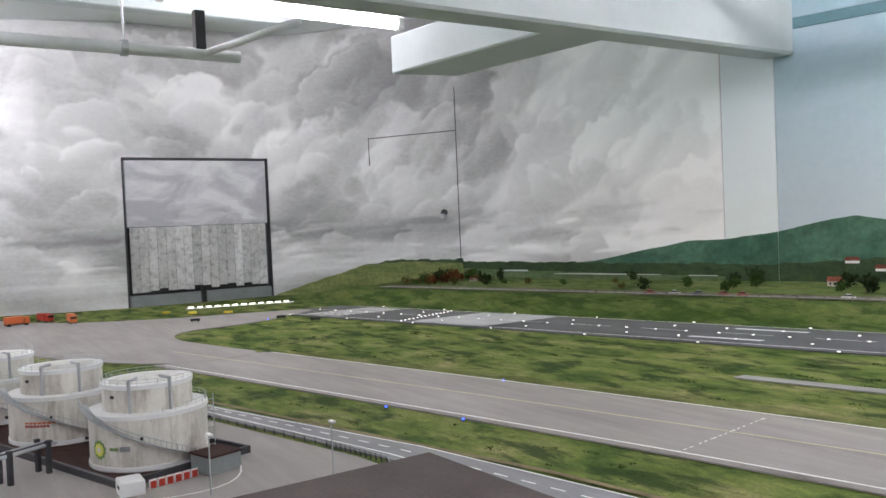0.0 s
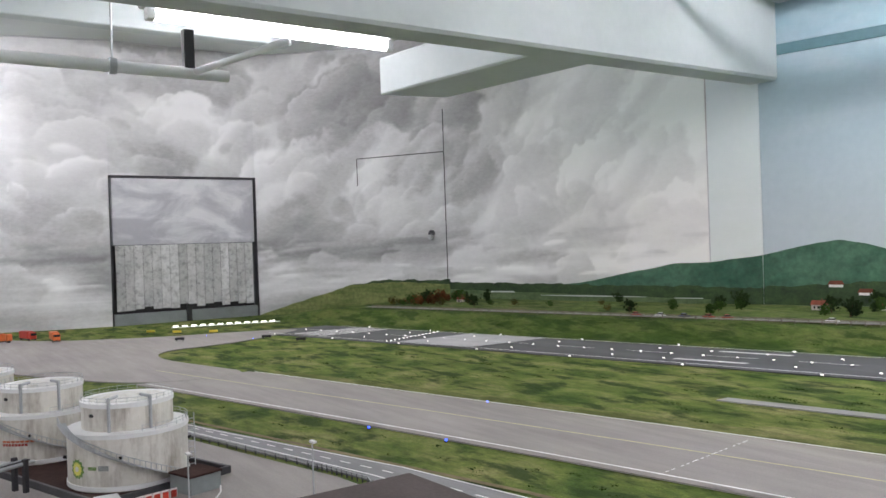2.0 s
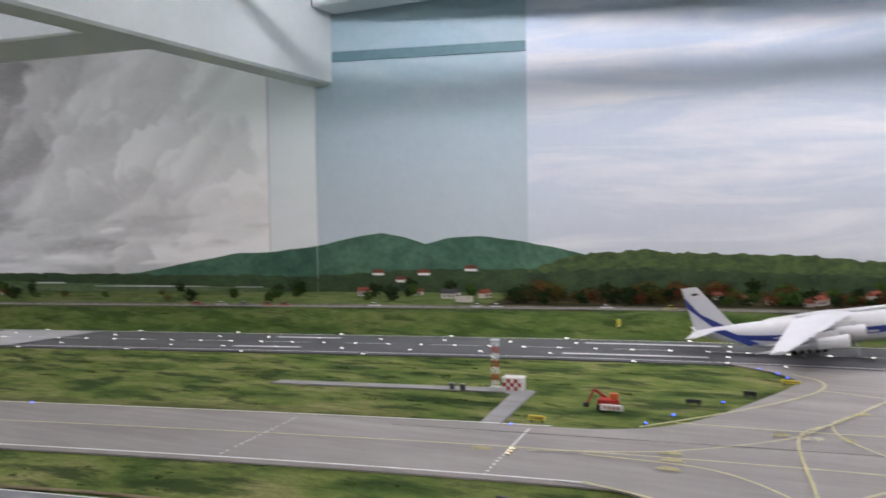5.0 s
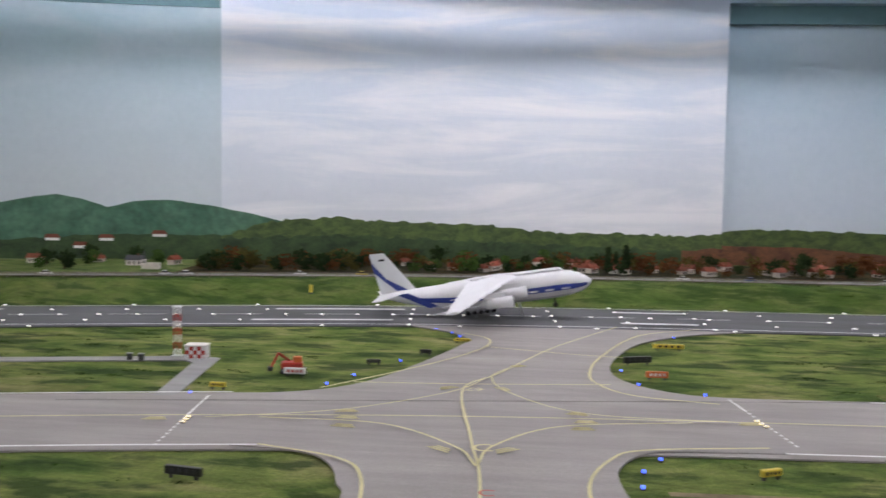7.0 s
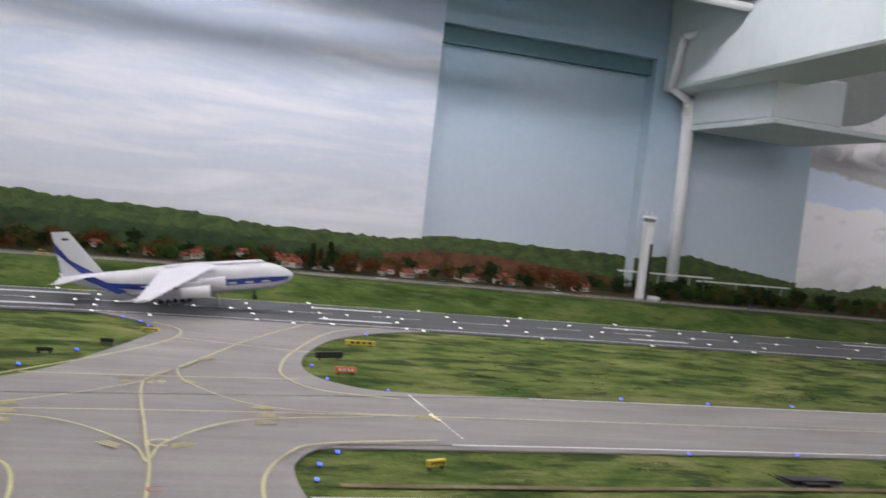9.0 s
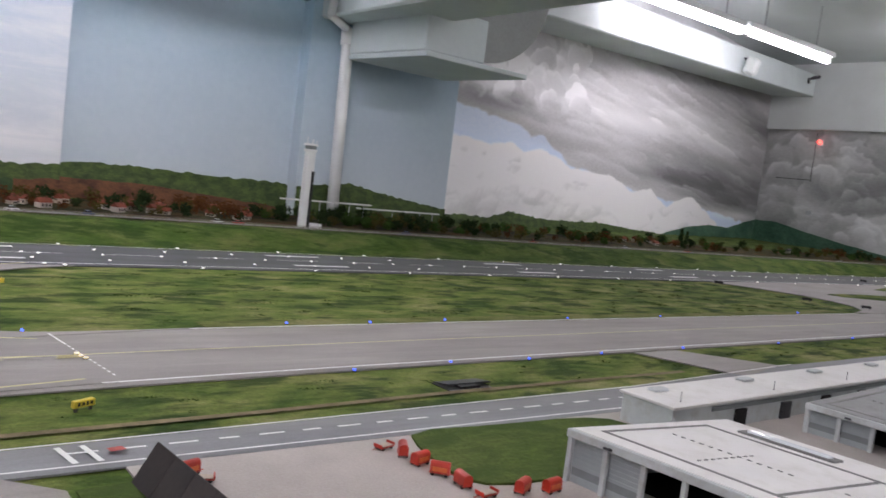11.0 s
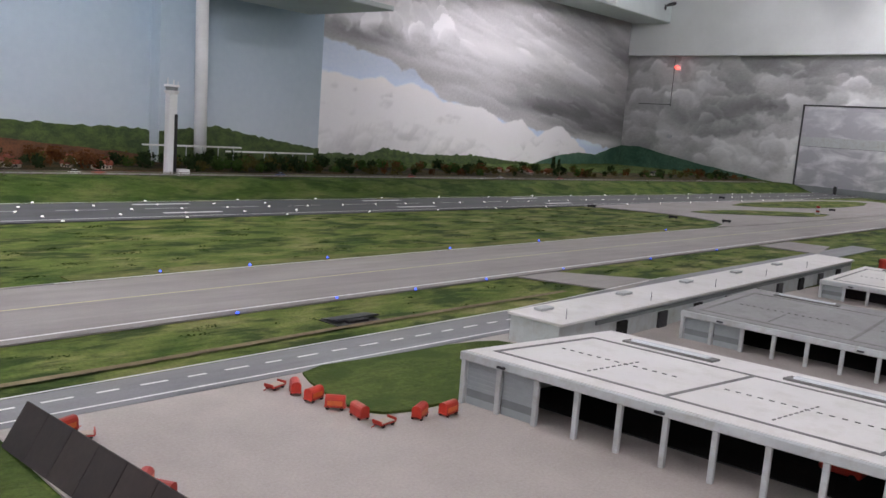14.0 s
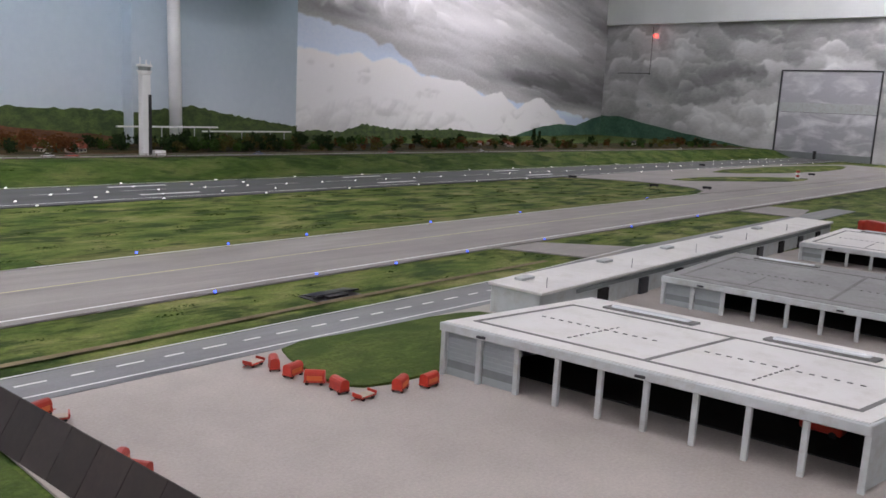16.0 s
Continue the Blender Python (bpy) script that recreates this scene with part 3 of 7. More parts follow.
skyline("wooded_ridge", NE, [(3.3, 0.15), (3.55, 0.165), (3.8, 0.15), (4.13, 0.205), (4.68, 0.16), (5.41, 0.171), (6.08, 0.128), (6.67, 0.1), (9.4, 0.1)], -0.02, 0.008, M_WOOD, "painted green wooded ridge", 0.016, 6, 16)
skyline("teal_hills", [(EAST_X, 6.0), (EAST_X, WIN_E[1])], [(-6.0, 0.345), (-5.72, 0.35), (-5.39, 0.284), (-4.84, 0.193), (-4.26, 0.115), (-3.72, 0.04)], -0.02, 0.004, M_HILLTEAL, "painted blue-green mountain slope", 0.006, 8, 5)
skyline("far_field", wline(-4.43, -2.77), [(-4.43, 0.155), (-2.77, 0.12)], -0.02, 0.012, M_HAZE, "painted meadow with a pale river", 0.004, 5, 6)
skyline("far_field", wline(-2.52, -1.47, 0.004), [(-2.5, 0.1), (-1.47, 0.1)], -0.02, 0.012, M_HAZE, "painted meadow before the forest", 0.004, 5, 6)
for x0, x1, z, h in ((-4.1, -3.93, 0.145, 0.012), (-3.75, -3.1, 0.128, 0.007), (-2.95, -2.8, 0.125, 0.005)):
    ln = wline(x0, x1, -0.022)
    bm = bmnew()
    vs = [(bm.verts.new((p[0], p[1], z - h / 2 * math.sin(math.pi * (i + 0.5) / len(ln)))), bm.verts.new((p[0], p[1], z + h / 2 * math.sin(math.pi * (i + 0.5) / len(ln))))) for i, p in enumerate(ln)]
    for a, b in zip(vs, vs[1:]):
        bm.faces.new((a[0], b[0], b[1], a[1]))
    structure(part("painted_river", bm, M_RIVER), "painted pale river bend in the meadow", "mural")

# ---------- cloud murals ----------
def value_noise(u, v, seed):
    """Smooth noise between 0 and 1 at any places u, v."""
    g = np.random.default_rng(seed).random((64, 64))
    iu, iv = np.floor(u).astype(int), np.floor(v).astype(int)
    fu, fv = u - iu, v - iv
    fu, fv = fu ** 3 * (fu * (6 * fu - 15) + 10), fv ** 3 * (fv * (6 * fv - 15) + 10)
    a, b, c, d = (g[(iu + p) % 64, (iv + q) % 64] for p, q in ((0, 0), (1, 0), (0, 1), (1, 1)))
    return (a * (1 - fu) + b * fu) * (1 - fv) + (c * (1 - fu) + d * fu) * fv


def fractal(u, v, seed, octaves=5, gain=0.5, heaped=False):
    """Layered noise about 0; heaped: rounded heaps with creases between them."""
    total, amp, norm = 0.0, 1.0, 0.0
    for k in range(octaves):
        a = 0.6 * k
        n = value_noise((u * math.cos(a) - v * math.sin(a)) * 2.03 ** k + 7.3 * k, (u * math.sin(a) + v * math.cos(a)) * 2.03 ** k + 3.1 * k, seed + k)
        total = total + amp * (np.minimum(1.0, np.abs(2 * n - 1) * 1.8) - 0.5 if heaped else n - 0.5)
        norm += amp
        amp *= gain
    return total / norm


def step_up(x, a, b):
    t = np.clip((x - a) / (b - a), 0, 1)
    return t * t * (3 - 2 * t)


class Canvas:
    """A wall's picture: s metres along the wall, z metres up; tones in v from 0, black, to 1, white, as the eye judges them."""

    def __init__(self, length, z0, z1, step):
        self.s, self.z = np.arange(0, length + step, step), np.arange(z0, z1 + step, step)
        self.S, self.Z = np.meshgrid(self.s, self.z)
        self.step = step
        self.v = np.zeros_like(self.S)
        self.tint = np.ones((*self.S.shape, 3))
        self.ragged = 1.5 * fractal(self.S * 5, self.Z * 5, 9, 4, 0.55)

    def spots(self, rows):
        """Soft lighter or darker places: along, up, half width, half height, change."""
        for s, z, a, b, dv in rows:
            self.v = self.v + dv * np.exp(-((self.S - s) / a) ** 2 - ((self.Z - z) / b) ** 2)

    def shade(self, height, light=(-0.5, 0.86)):
        """How a relief of heaped cloud is lit, about 0."""
        gz, gs = np.gradient(height, self.step)
        d = -(gs * light[0] + gz * light[1])
        return np.tanh(d / (d.std() * 1.6))

    def heap(self, mask, v, tint=(1, 1, 1)):
        self.v = self.v * (1 - mask) + v * mask
        self.tint = self.tint * (1 - mask[..., None]) + np.array(tint) * mask[..., None]

    def puff(self, s, z, rad, tone, long=1.0, tilt=0.0, crisp=0.25, lit=0.12, alpha=0.9, rough=0.8):
        """One brushed heap: a lit upper rim with a clear edge, a belly that melts into what lies below."""
        reach = rad * max(long, 1.0) * 1.6
        i0, i1 = np.searchsorted(self.s, (s - reach, s + reach))
        j0, j1 = np.searchsorted(self.z, (z - reach, z + reach))
        if i0 == i1 or j0 == j1:
            return
        w = np.s_[j0:j1, i0:i1]
        ct, st = math.cos(tilt), math.sin(tilt)
        u, v = self.S[w] - s, self.Z[w] - z
        a, b = (u * ct + v * st) / (rad * long), (-u * st + v * ct) / rad
        d = np.sqrt(a * a + b * b) + self.ragged[w] * rough
        m = np.clip((1 - d) / crisp, 0, 1)
        m = m * m * (3 - 2 * m) * np.clip((b + 1.0) / 1.1, 0, 1) * alpha
        shade = tone + lit * np.clip(0.75 * b - 0.35 * a, -1, 1) + lit * 0.6 * np.clip((d - 0.62) * 2.5, 0, 1) * (b > -0.1)
        self.v[w] = self.v[w] * (1 - m) + np.clip(shade, 0.25, 0.96) * m

    def tone_at(self, s, z, tones):
        return float(tones[min(max(int(z / self.step), 0), len(self.z) - 1), min(max(int((s - self.s[0]) / self.step), 0), len(self.s) - 1)])

    def hang(self, name, line, off, hole, label, strength=1.0):
        """The painted sheet on the wall, 3 mm proud, with the hatch left open."""
        pts = [Vector((p[0], p[1])) for p in line]
        cum = [0.0]
        for p, q in zip(pts, pts[1:]):
            cum.append(cum[-1] + (q - p).length)
        foot = []
        for x in self.s:
            x = min(max(x - self.s[0], 0), cum[-1])
            k = min(max(int(np.searchsorted(cum, x)) - 1, 0), len(pts) - 2)
            t = (pts[k + 1] - pts[k]).normalized()
            f = pts[k] + t * (x - cum[k]) - Vector((-t.y, t.x)) * off
            foot.append((f.x, f.y))
        nz, ns = len(self.z), len(self.s)
        verts = np.empty((ns, nz, 3))
        verts[..., :2] = np.array(foot)[:, None, :]
        verts[..., 2] = self.z[None, :]
        cols = np.ones((ns, nz, 4), dtype=np.float32)
        tone = np.clip(np.clip(self.v, 0.2, 0.97) ** 2.2 * strength, 0.03, 0.93)
        cols[..., :3] = np.clip(tone[..., None] * self.tint, 0, 0.95).transpose(1, 0, 2)
        faces = []
        for i in range(ns - 1):
            for j in range(nz - 1):
                if hole and hole[0] - 0.006 < self.s[i] < hole[1] - 0.006 and self.z[j] < hole[2] - 0.006:
                    continue
                faces.append((i * nz + j, (i + 1) * nz + j, (i + 1) * nz + j + 1, i * nz + j + 1))
        me = bpy.data.meshes.new(name)
        me.from_pydata(verts.reshape(-1, 3).tolist(), [], faces)
        at = me.color_attributes.new("paint", "FLOAT_COLOR", "POINT")
        at.data.foreach_set("color", cols.ravel())
        me.materials.append(M_MURAL)
        for pl in me.polygons:
            pl.use_smooth = True
        return structure(new(name, me), label, "mural")


# west: rolling clouds round the hatch, then storm clouds that stream up to the right and brighten towards the column
line_w = [(-6.2, -0.6), (-5.62, 0.7), (WEST_X, WIN_W[0]), (WEST_X, WIN_W[1]), (-5.35, 2.32), (-5.05, 2.6), (-4.43, 2.98)] + wline(-4.43, -2.775)[1:]
lw = sum((Vector(q) - Vector(p)).length for p, q in zip(line_w, line_w[1:]))
hs = (Vector(line_w[1]) - Vector(line_w[0])).length + (Vector(line_w[2]) - Vector(line_w[1])).length
cw = Canvas(lw, 0.0, CEIL_Z - 0.01, 0.01)
wob_s, wob_z = 0.16 * fractal(cw.S * 2.2, cw.Z * 2.2, 41), 0.16 * fractal(cw.S * 2.2, cw.Z * 2.2, 52)
S, Z = cw.S + wob_s, cw.Z + wob_z
slope = 0.16 + 0.72 * step_up(cw.z, 0.32, 0.8)
climb = np.cumsum(0.01 / slope)
lane = np.interp(Z, cw.z, climb) - S
stream = fractal(lane * 1.5, (S + Z) * 1.1, 11, 3, 0.45)
roll = fractal((Z + 0.28 * S) * 2.6, (S - 0.28 * Z) * 1.5, 23, 3, 0.45)
east_part = step_up(cw.S, 2.5, 3.2)
fade = step_up(cw.S, 4.5, 6.0)
cw.v = 0.71 + 0.17 * fade + (0.42 - 0.3 * fade) * (roll * (1 - east_part) + stream * east_part)
# the first spot paints in a lamp's glow on the wall's left end
cw.spots([(1.4, 1.2, 0.4, 0.35, 0.1), (1.5, 0.43, 0.5, 0.1, -0.24), (3.4, 0.43, 0.65, 0.09, -0.25), (4.15, 0.42, 0.35, 0.07, -0.14), (3.65, 1.35, 0.28, 0.25, -0.17), (3.5, 0.95, 0.18, 0.2, -0.12), (3.15, 0.6, 0.2, 0.12, -0.06),
          (4.0, 0.85, 0.18, 0.22, -0.1), (4.55, 1.2, 0.3, 0.22, -0.13), (4.5, 0.85, 0.28, 0.18, -0.1), (2.95, 1.15, 0.1, 0.14, 0.15), (2.95, 0.75, 0.2, 0.2, 0.07), (4.5, 0.29, 0.9, 0.035, 0.12), (3.3, 0.33, 0.4, 0.02, 0.1)])
cw.v += 0.09 * fractal(cw.S * 1.6, cw.Z * 26, 91, 4) * (1 - step_up(cw.Z, 0.4, 0.6)) * 2
tones = cw.v.copy()
rr = random.Random(8)
for k in range(520):
    s, z = rr.uniform(-0.1, lw + 0.1), 1.75 - 1.4 * (k / 520) + rr.uniform(-0.2, 0.2)
    f = min(1, max(0, (s - 4.4) / 1.6))
    right = s > 2.7
    tilt = (rr.uniform(0.3, 0.85) if z > 0.6 else rr.uniform(0.0, 0.35)) if right else rr.uniform(-0.5, 0.1)
    cw.puff(s, z, rr.uniform(0.04, 0.2) * (1.2 - 0.5 * k / 520), cw.tone_at(s, z, tones) + rr.uniform(-0.07, 0.06) - 0.02, rr.uniform(1.1, 2.6), tilt, rr.uniform(0.1, 0.5), rr.uniform(0.07, 0.17) * (1 - 0.6 * f), rr.uniform(0.5, 0.95), rr.uniform(0.6, 1.3))
for k in range(120):
    s, z = rr.uniform(-0.1, lw), rr.uniform(0.2, 0.5)
    cw.puff(s, z, rr.uniform(0.012, 0.035), cw.tone_at(s, z, tones) + rr.uniform(-0.1, 0.12), rr.uniform(4, 10), rr.uniform(-0.04, 0.12), 0.6, 0.06, 0.7, 0.4)
low = 1 - step_up(cw.Z, 0.5, 1.1)
cw.tint = cw.tint * (1 - fade[..., None]) + fade[..., None] * (low[..., None] * np.array((1.01, 0.985, 0.955)) + (1 - low[..., None]) * np.array((0.93, 1.0, 0.98)))
cw.hang("cloud_mural_west", line_w, 0.003, (hs, hs + WIN_W[1] - WIN_W[0], 0.94), "mural of grey storm clouds streaming upwards", 1.3)
# north-east: white cumulus below, dark layered clouds above, a gap of blue
ne = [(3.04, 4.385), (3.3, 4.45), (5.3, 4.95), (7.3, 5.47), (EAST_X, 6.0)]
ln_ = sum((Vector(q) - Vector(p)).length for p, q in zip(ne, ne[1:]))
cn = Canvas(ln_, 0.0, 1.95, 0.011)
cn.s -= 0.268
cn.S -= 0.268
S, Z = cn.S + 0.3 * fractal(cn.S * 1.3, cn.Z * 2.2, 61), cn.Z + 0.12 * fractal(cn.S * 1.3, cn.Z * 2.2, 62)
cn.v = 0.8 - 0.06 * step_up(cn.Z, 0.65, 1.0)
cn.tint[:] = (0.84, 0.95, 1.12)
knobs = fractal(cn.S * 2.4, cn.Z * 3.6, 31, 4, 0.45, True)
# the layered deck: long flat bands that sink to the right, brighter heaps near the column
sheet = fractal((0.4 * Z + 0.6 * cn.Z + 0.1 * cn.S) * 4.4, cn.S * 0.45, 17, 3, 0.45)
deck = 0.6 + 0.4 * sheet
under = np.interp(cn.S, [0.0, 0.57, 1.16, 1.3, 1.7, 2.7, 6.4], [0.93, 0.85, 0.79, 0.71, 0.62, 0.5, 0.24]) + 0.07 * knobs
cover = step_up(cn.Z, under - 0.012, under + 0.012)
cn.heap(cover, deck, (1.0, 0.985, 0.995))
cn.spots([(1.9, 0.8, 0.8, 0.07, -0.13), (3.4, 0.66, 1.0, 0.07, -0.15), (4.9, 0.58, 0.9, 0.16, -0.12), (6.1, 1.0, 0.4, 0.5, -0.07), (3.2, 1.15, 1.2, 0.12, 0.1), (4.6, 1.05, 0.8, 0.1, 0.07), (0.7, 0.97, 0.5, 0.04, -0.16), (5.6, 0.36, 0.8, 0.05, 0.1)])
tones = cn.v.copy()
rr = random.Random(14)
for k in range(240):
    s, z = rr.uniform(0.3, ln_ + 0.2), 1.8 - 1.4 * k / 240 + rr.uniform(-0.1, 0.1)
    floor_z = float(np.interp(s, [0.0, 0.57, 1.16, 1.7, 2.7, 6.4], [0.98, 0.92, 0.87, 0.74, 0.56, 0.3]))
    if z < floor_z + 0.02:
        continue
    cn.puff(s, z, rr.uniform(0.02, 0.065), cn.tone_at(s, z, tones) + rr.uniform(-0.08, 0.06), rr.uniform(5.0, 12.0), rr.uniform(-0.13, -0.07), rr.uniform(0.12, 0.5), rr.uniform(0.04, 0.09), rr.uniform(0.5, 0.9), rr.uniform(0.4, 0.9))
bright = (1 - step_up(cn.S + 0.5 * knobs, 1.3, 2.0)) * step_up(cn.Z - 0.12 * knobs, 1.0, 1.08)
cn.heap(bright, 0.76 + 0.1 * knobs, (1.0, 0.99, 1.0))
for k in range(60):
    cn.puff(rr.uniform(0.0, 1.7), 1.75 - 0.68 * k / 60, rr.uniform(0.05, 0.14), rr.uniform(0.66, 0.86), rr.uniform(1.0, 1.8), rr.uniform(-0.3, 0.3), 0.12, 0.12, 0.9, 0.8)
# the white heaps, three banks one before the other
for seed, drop, tone in ((5, 0.0, 0.9), (6, 0.13, 0.88), (7, 0.25, 0.84)):
    puffs = fractal(cn.S * 1.7 + seed, cn.Z * 2.6, 100 + seed, 4, 0.42, True)
    crest = np.interp(cn.S, [0.0, 0.5, 1.18, 1.7, 2.3, 2.75, 3.2, 3.6, 4.2, 4.9, 6.4], [0.7, 0.66, 0.71, 0.6, 0.58, 0.46, 0.52, 0.4, 0.48, 0.26, 0.1]) - drop + 0.1 * puffs
    bank_mask = 1 - step_up(cn.Z, crest - 0.014, crest + 0.008)
    rim = np.exp(-((cn.Z - crest) / 0.035) ** 2)
    cn.heap(bank_mask, tone + 0.05 * rim + 0.05 * cn.shade(puffs) + 0.12 * puffs - 0.1 * step_up(crest - cn.Z, 0.05, 0.3) - 0.025 * np.clip(cn.S - 2.4, 0, 3), (1.0, 0.98, 0.985))
cn.spots([(0.2, 0.61, 0.07, 0.03, -0.13), (0.45, 0.6, 0.06, 0.025, -0.13), (0.85, 0.55, 0.14, 0.05, -0.1), (1.75, 0.46, 0.35, 0.05, -0.12), (2.6, 0.4, 0.3, 0.03, -0.06)])
cn.hang("cloud_mural_northeast", ne, 0.003, None, "mural of white cumulus under dark layered clouds", 1.35)
# east: heavy rolling storm clouds
le = [(EAST_X, 6.0), (EAST_X, 3.0), (EAST_X, 0.0), (EAST_X, -1.2)]
ce = Canvas(7.2, 0.0, 1.478, 0.014)
S, Z = ce.S + 0.3 * fractal(ce.S * 1.4, ce.Z * 1.4, 71), ce.Z + 0.3 * fractal(ce.S * 1.4, ce.Z * 1.4, 72)
ce.v = 0.6 + 0.4 * fractal((Z - 0.25 * S) * 1.7, (S + 0.25 * Z) * 1.0, 35, 3)
ce.spots([(1.0, 0.76, 0.4, 0.1, -0.16), (1.5, 0.6, 0.5, 0.08, -0.16), (0.75, 1.05, 0.12, 0.25, -0.1), (2.6, 1.2, 0.4, 0.2, 0.14), (1.5, 1.25, 0.15, 0.12, 0.1), (1.6, 0.3, 0.8, 0.06, 0.15)])
tones = ce.v.copy()
rr = random.Random(30)
for k in range(420):
    s, z = rr.uniform(-0.1, 7.2), 1.5 - 1.3 * k / 420 + rr.uniform(-0.15, 0.15)
    ce.puff(s, z, rr.uniform(0.05, 0.19), ce.tone_at(s, z, tones) + rr.uniform(-0.09, 0.06), rr.uniform(1.2, 2.8), rr.uniform(-0.6, 0.35), rr.uniform(0.1, 0.4), rr.uniform(0.1, 0.2), rr.uniform(0.6, 0.95), 1.0)
ce.hang("cloud_mural_east", le, 0.003, (6.0 - WIN_E[1], 6.0 - WIN_E[0], 0.95), "mural of heavy rolling storm clouds", 1.3)


# ---------- terrain ----------
bm = bmnew()
xs = [-6.55 + 0.05 * i for i in range(int((EAST_X - 0.02 + 6.55) / 0.05) + 1)]
ds = [-1.75, -1.6, -1.5, -1.28, -0.88, -0.6, -0.3, -0.02] + [0.44 + 0.035 * i for i in range(29)] + [1.6, 2.0, 2.6, 3.3]
grid = []
for x in xs:
    col = [bm.verts.new((x, -0.44, 0)), bm.verts.new((x, (B(x) - 1.75 - 0.44) / 2, 0))]
    for d in ds:
        z = bank(d) + (0.006 * noise.noise(Vector((x * 6, d * 9, 1))) if d > 0.5 else 0)
        if x < -4.7 and d > 0.44:
            z *= max(0.0, 1 - (-4.7 - x) / 0.6)
        col.append(bm.verts.new(P(x, d, z)))
    grid.append(col)
for a, b in zip(grid, grid[1:]):
    for k in range(len(a) - 1):
        bm.faces.new((a[k], b[k], b[k + 1], a[k + 1]))
for f in bm.faces:
    c = f.calc_center_median()
    f.material_index = 1 if c.y - B(c.x) > 0.5 else 0
structure(part("ground", bm, [M_GRASS, M_BANK], smooth=True), "patchy green model grass terrain with an embankment", "ground")

# ---------- pavements ----------
RW = 0.46
taxi_far, taxi_near = -0.88, -1.27
runway = structure(strip("runway", -4.35, 9.38, 0.0, RW, 0.004, M_RUNWAY), "dark grey asphalt runway with white markings", "runway")
taxi = structure(strip("taxiway", -2.95, 9.38, taxi_near, taxi_far, 0.004, M_TAXI), "light grey concrete taxiway with a yellow centre line", "taxiway")
left_loop = smooth_loop([(-2.9, B(-2.9) + taxi_near), (-3.5, 0.42), (-4.3, 0.1), (-5.2, -0.1), (-5.45, 0.42), (-4.86, 0.6), (-4.52, 1.13), (-4.42, 1.6), (-4.3, B(-4.3) + 0.3), (-4.1, B(-4.1) + 0.002), (-3.9, 1.36), (-3.86, 1.02), (-3.6, 0.93), (-3.2, 1.02), (-2.9, B(-2.9) + taxi_far)], 2)
structure(slab("pavement_west", left_loop, 0.0048, M_TAXI), "light grey concrete turning area at the runway end", "pavement")
LJ = [(-0.95, 1.53), (-0.68, 1.62), (-0.5, 1.675), (-0.4, 1.75), (-0.33, 1.87), (-0.26, 2.07), (-0.2, 2.27), (-0.19, 2.38), (-0.26, 2.49), (-0.4, 2.585)]
RJ = [(0.66, 2.66), (0.5, 2.58), (0.4, 2.5), (0.3, 2.38), (0.22, 2.18), (0.19, 2.02), (0.21, 1.9), (0.29, 1.81), (0.42, 1.775), (0.75, 1.795)]
structure(slab("pavement_link", flowing(LJ, 4) + flowing(RJ, 4), 0.0052, M_TAXI), "grey concrete link between taxiway and runway", "pavement")
SL = [(-0.5, 1.3), (-0.37, 1.285), (-0.31, 1.23), (-0.28, 1.15), (-0.26, 1.08), (-0.26, 0.75), (-0.4, 0.3), (-0.4, -0.43)]
SR = [(0.28, -0.43), (0.28, 0.98), (0.15, 1.1), (0.135, 1.2), (0.14, 1.28), (0.19, 1.36), (0.3, 1.392), (0.45, 1.4)]
structure(slab("pavement_stand", flowing(SL[:6], 4) + SL[6:] + SR[:2] + flowing(SR[2:], 4), 0.0056, M_TAXI), "grey concrete taxi lane towards the stands", "pavement")
structure(slab("road", [(0.15, 1.035), (1.5, 1.035), (2.2, 1.12), (4.0, 1.2), (4.0, 1.3), (2.2, 1.235), (1.45, 1.165), (0.15, 1.125)], 0.0044, M_ROAD), "grey service road with dashed white lane lines", "road")
structure(slab("apron", [(0.36, -0.43), (6.0, -0.43), (6.0, 0.9), (2.95, 0.92), (1.4, 1.0), (1.3, 1.036), (0.36, 1.036)], 0.004, M_APRON), "pale beige concrete apron", "pavement")
structure(slab("lawn", smooth_loop([(0.79, 1.045), (0.95, 1.03), (1.14, 1.025), (1.22, 0.99), (1.22, 0.83), (0.9, 0.81), (0.78, 0.82), (0.745, 0.86), (0.76, 0.97)], 1), 0.0075, M_LAWN, thick=0.0045), "even dark green lawn beside the apron", "lawn")
structure(slab("lawn_corner", [(0.29, 0.98), (0.352, 0.985), (0.352, -0.43), (0.29, -0.43)], 0.0045, M_LAWN), "bright green lawn strip behind the barrier", "lawn")
# west service area: yard and road beside the tanks
structure(slab("yard", [(-3.3, -0.43), (-0.62, -0.43), (-0.62, 0.62), (-1.3, 0.74), (-1.5, 0.72), (-2.05, 0.585), (-3.3, 0.25)], 0.004, M_TAXI), "pale concrete yard of the fuel depot", "pavement")
structure(slab("road_west", [(-3.6, 0.2), (-2.05, 0.61), (-1.45, 0.755), (-0.62, 0.9), (-0.62, 1.02), (-1.47, 0.85), (-2.11, 0.665), (-3.6, 0.28)], 0.0044, M_ROAD), "grey service road beside the fuel depot", "road")
structure(slab("path", [(-1.5, 1.81), (-1.47, 1.815), (-0.86, 1.945), (-0.83, 1.92), (-0.775, 1.59), (-0.73, 1.595), (-0.785, 1.985), (-0.86, 1.995), (-1.48, 1.86), (-1.5, 1.857)], 0.0044, M_SHOULDER), "narrow concrete service path in the grass", "path")
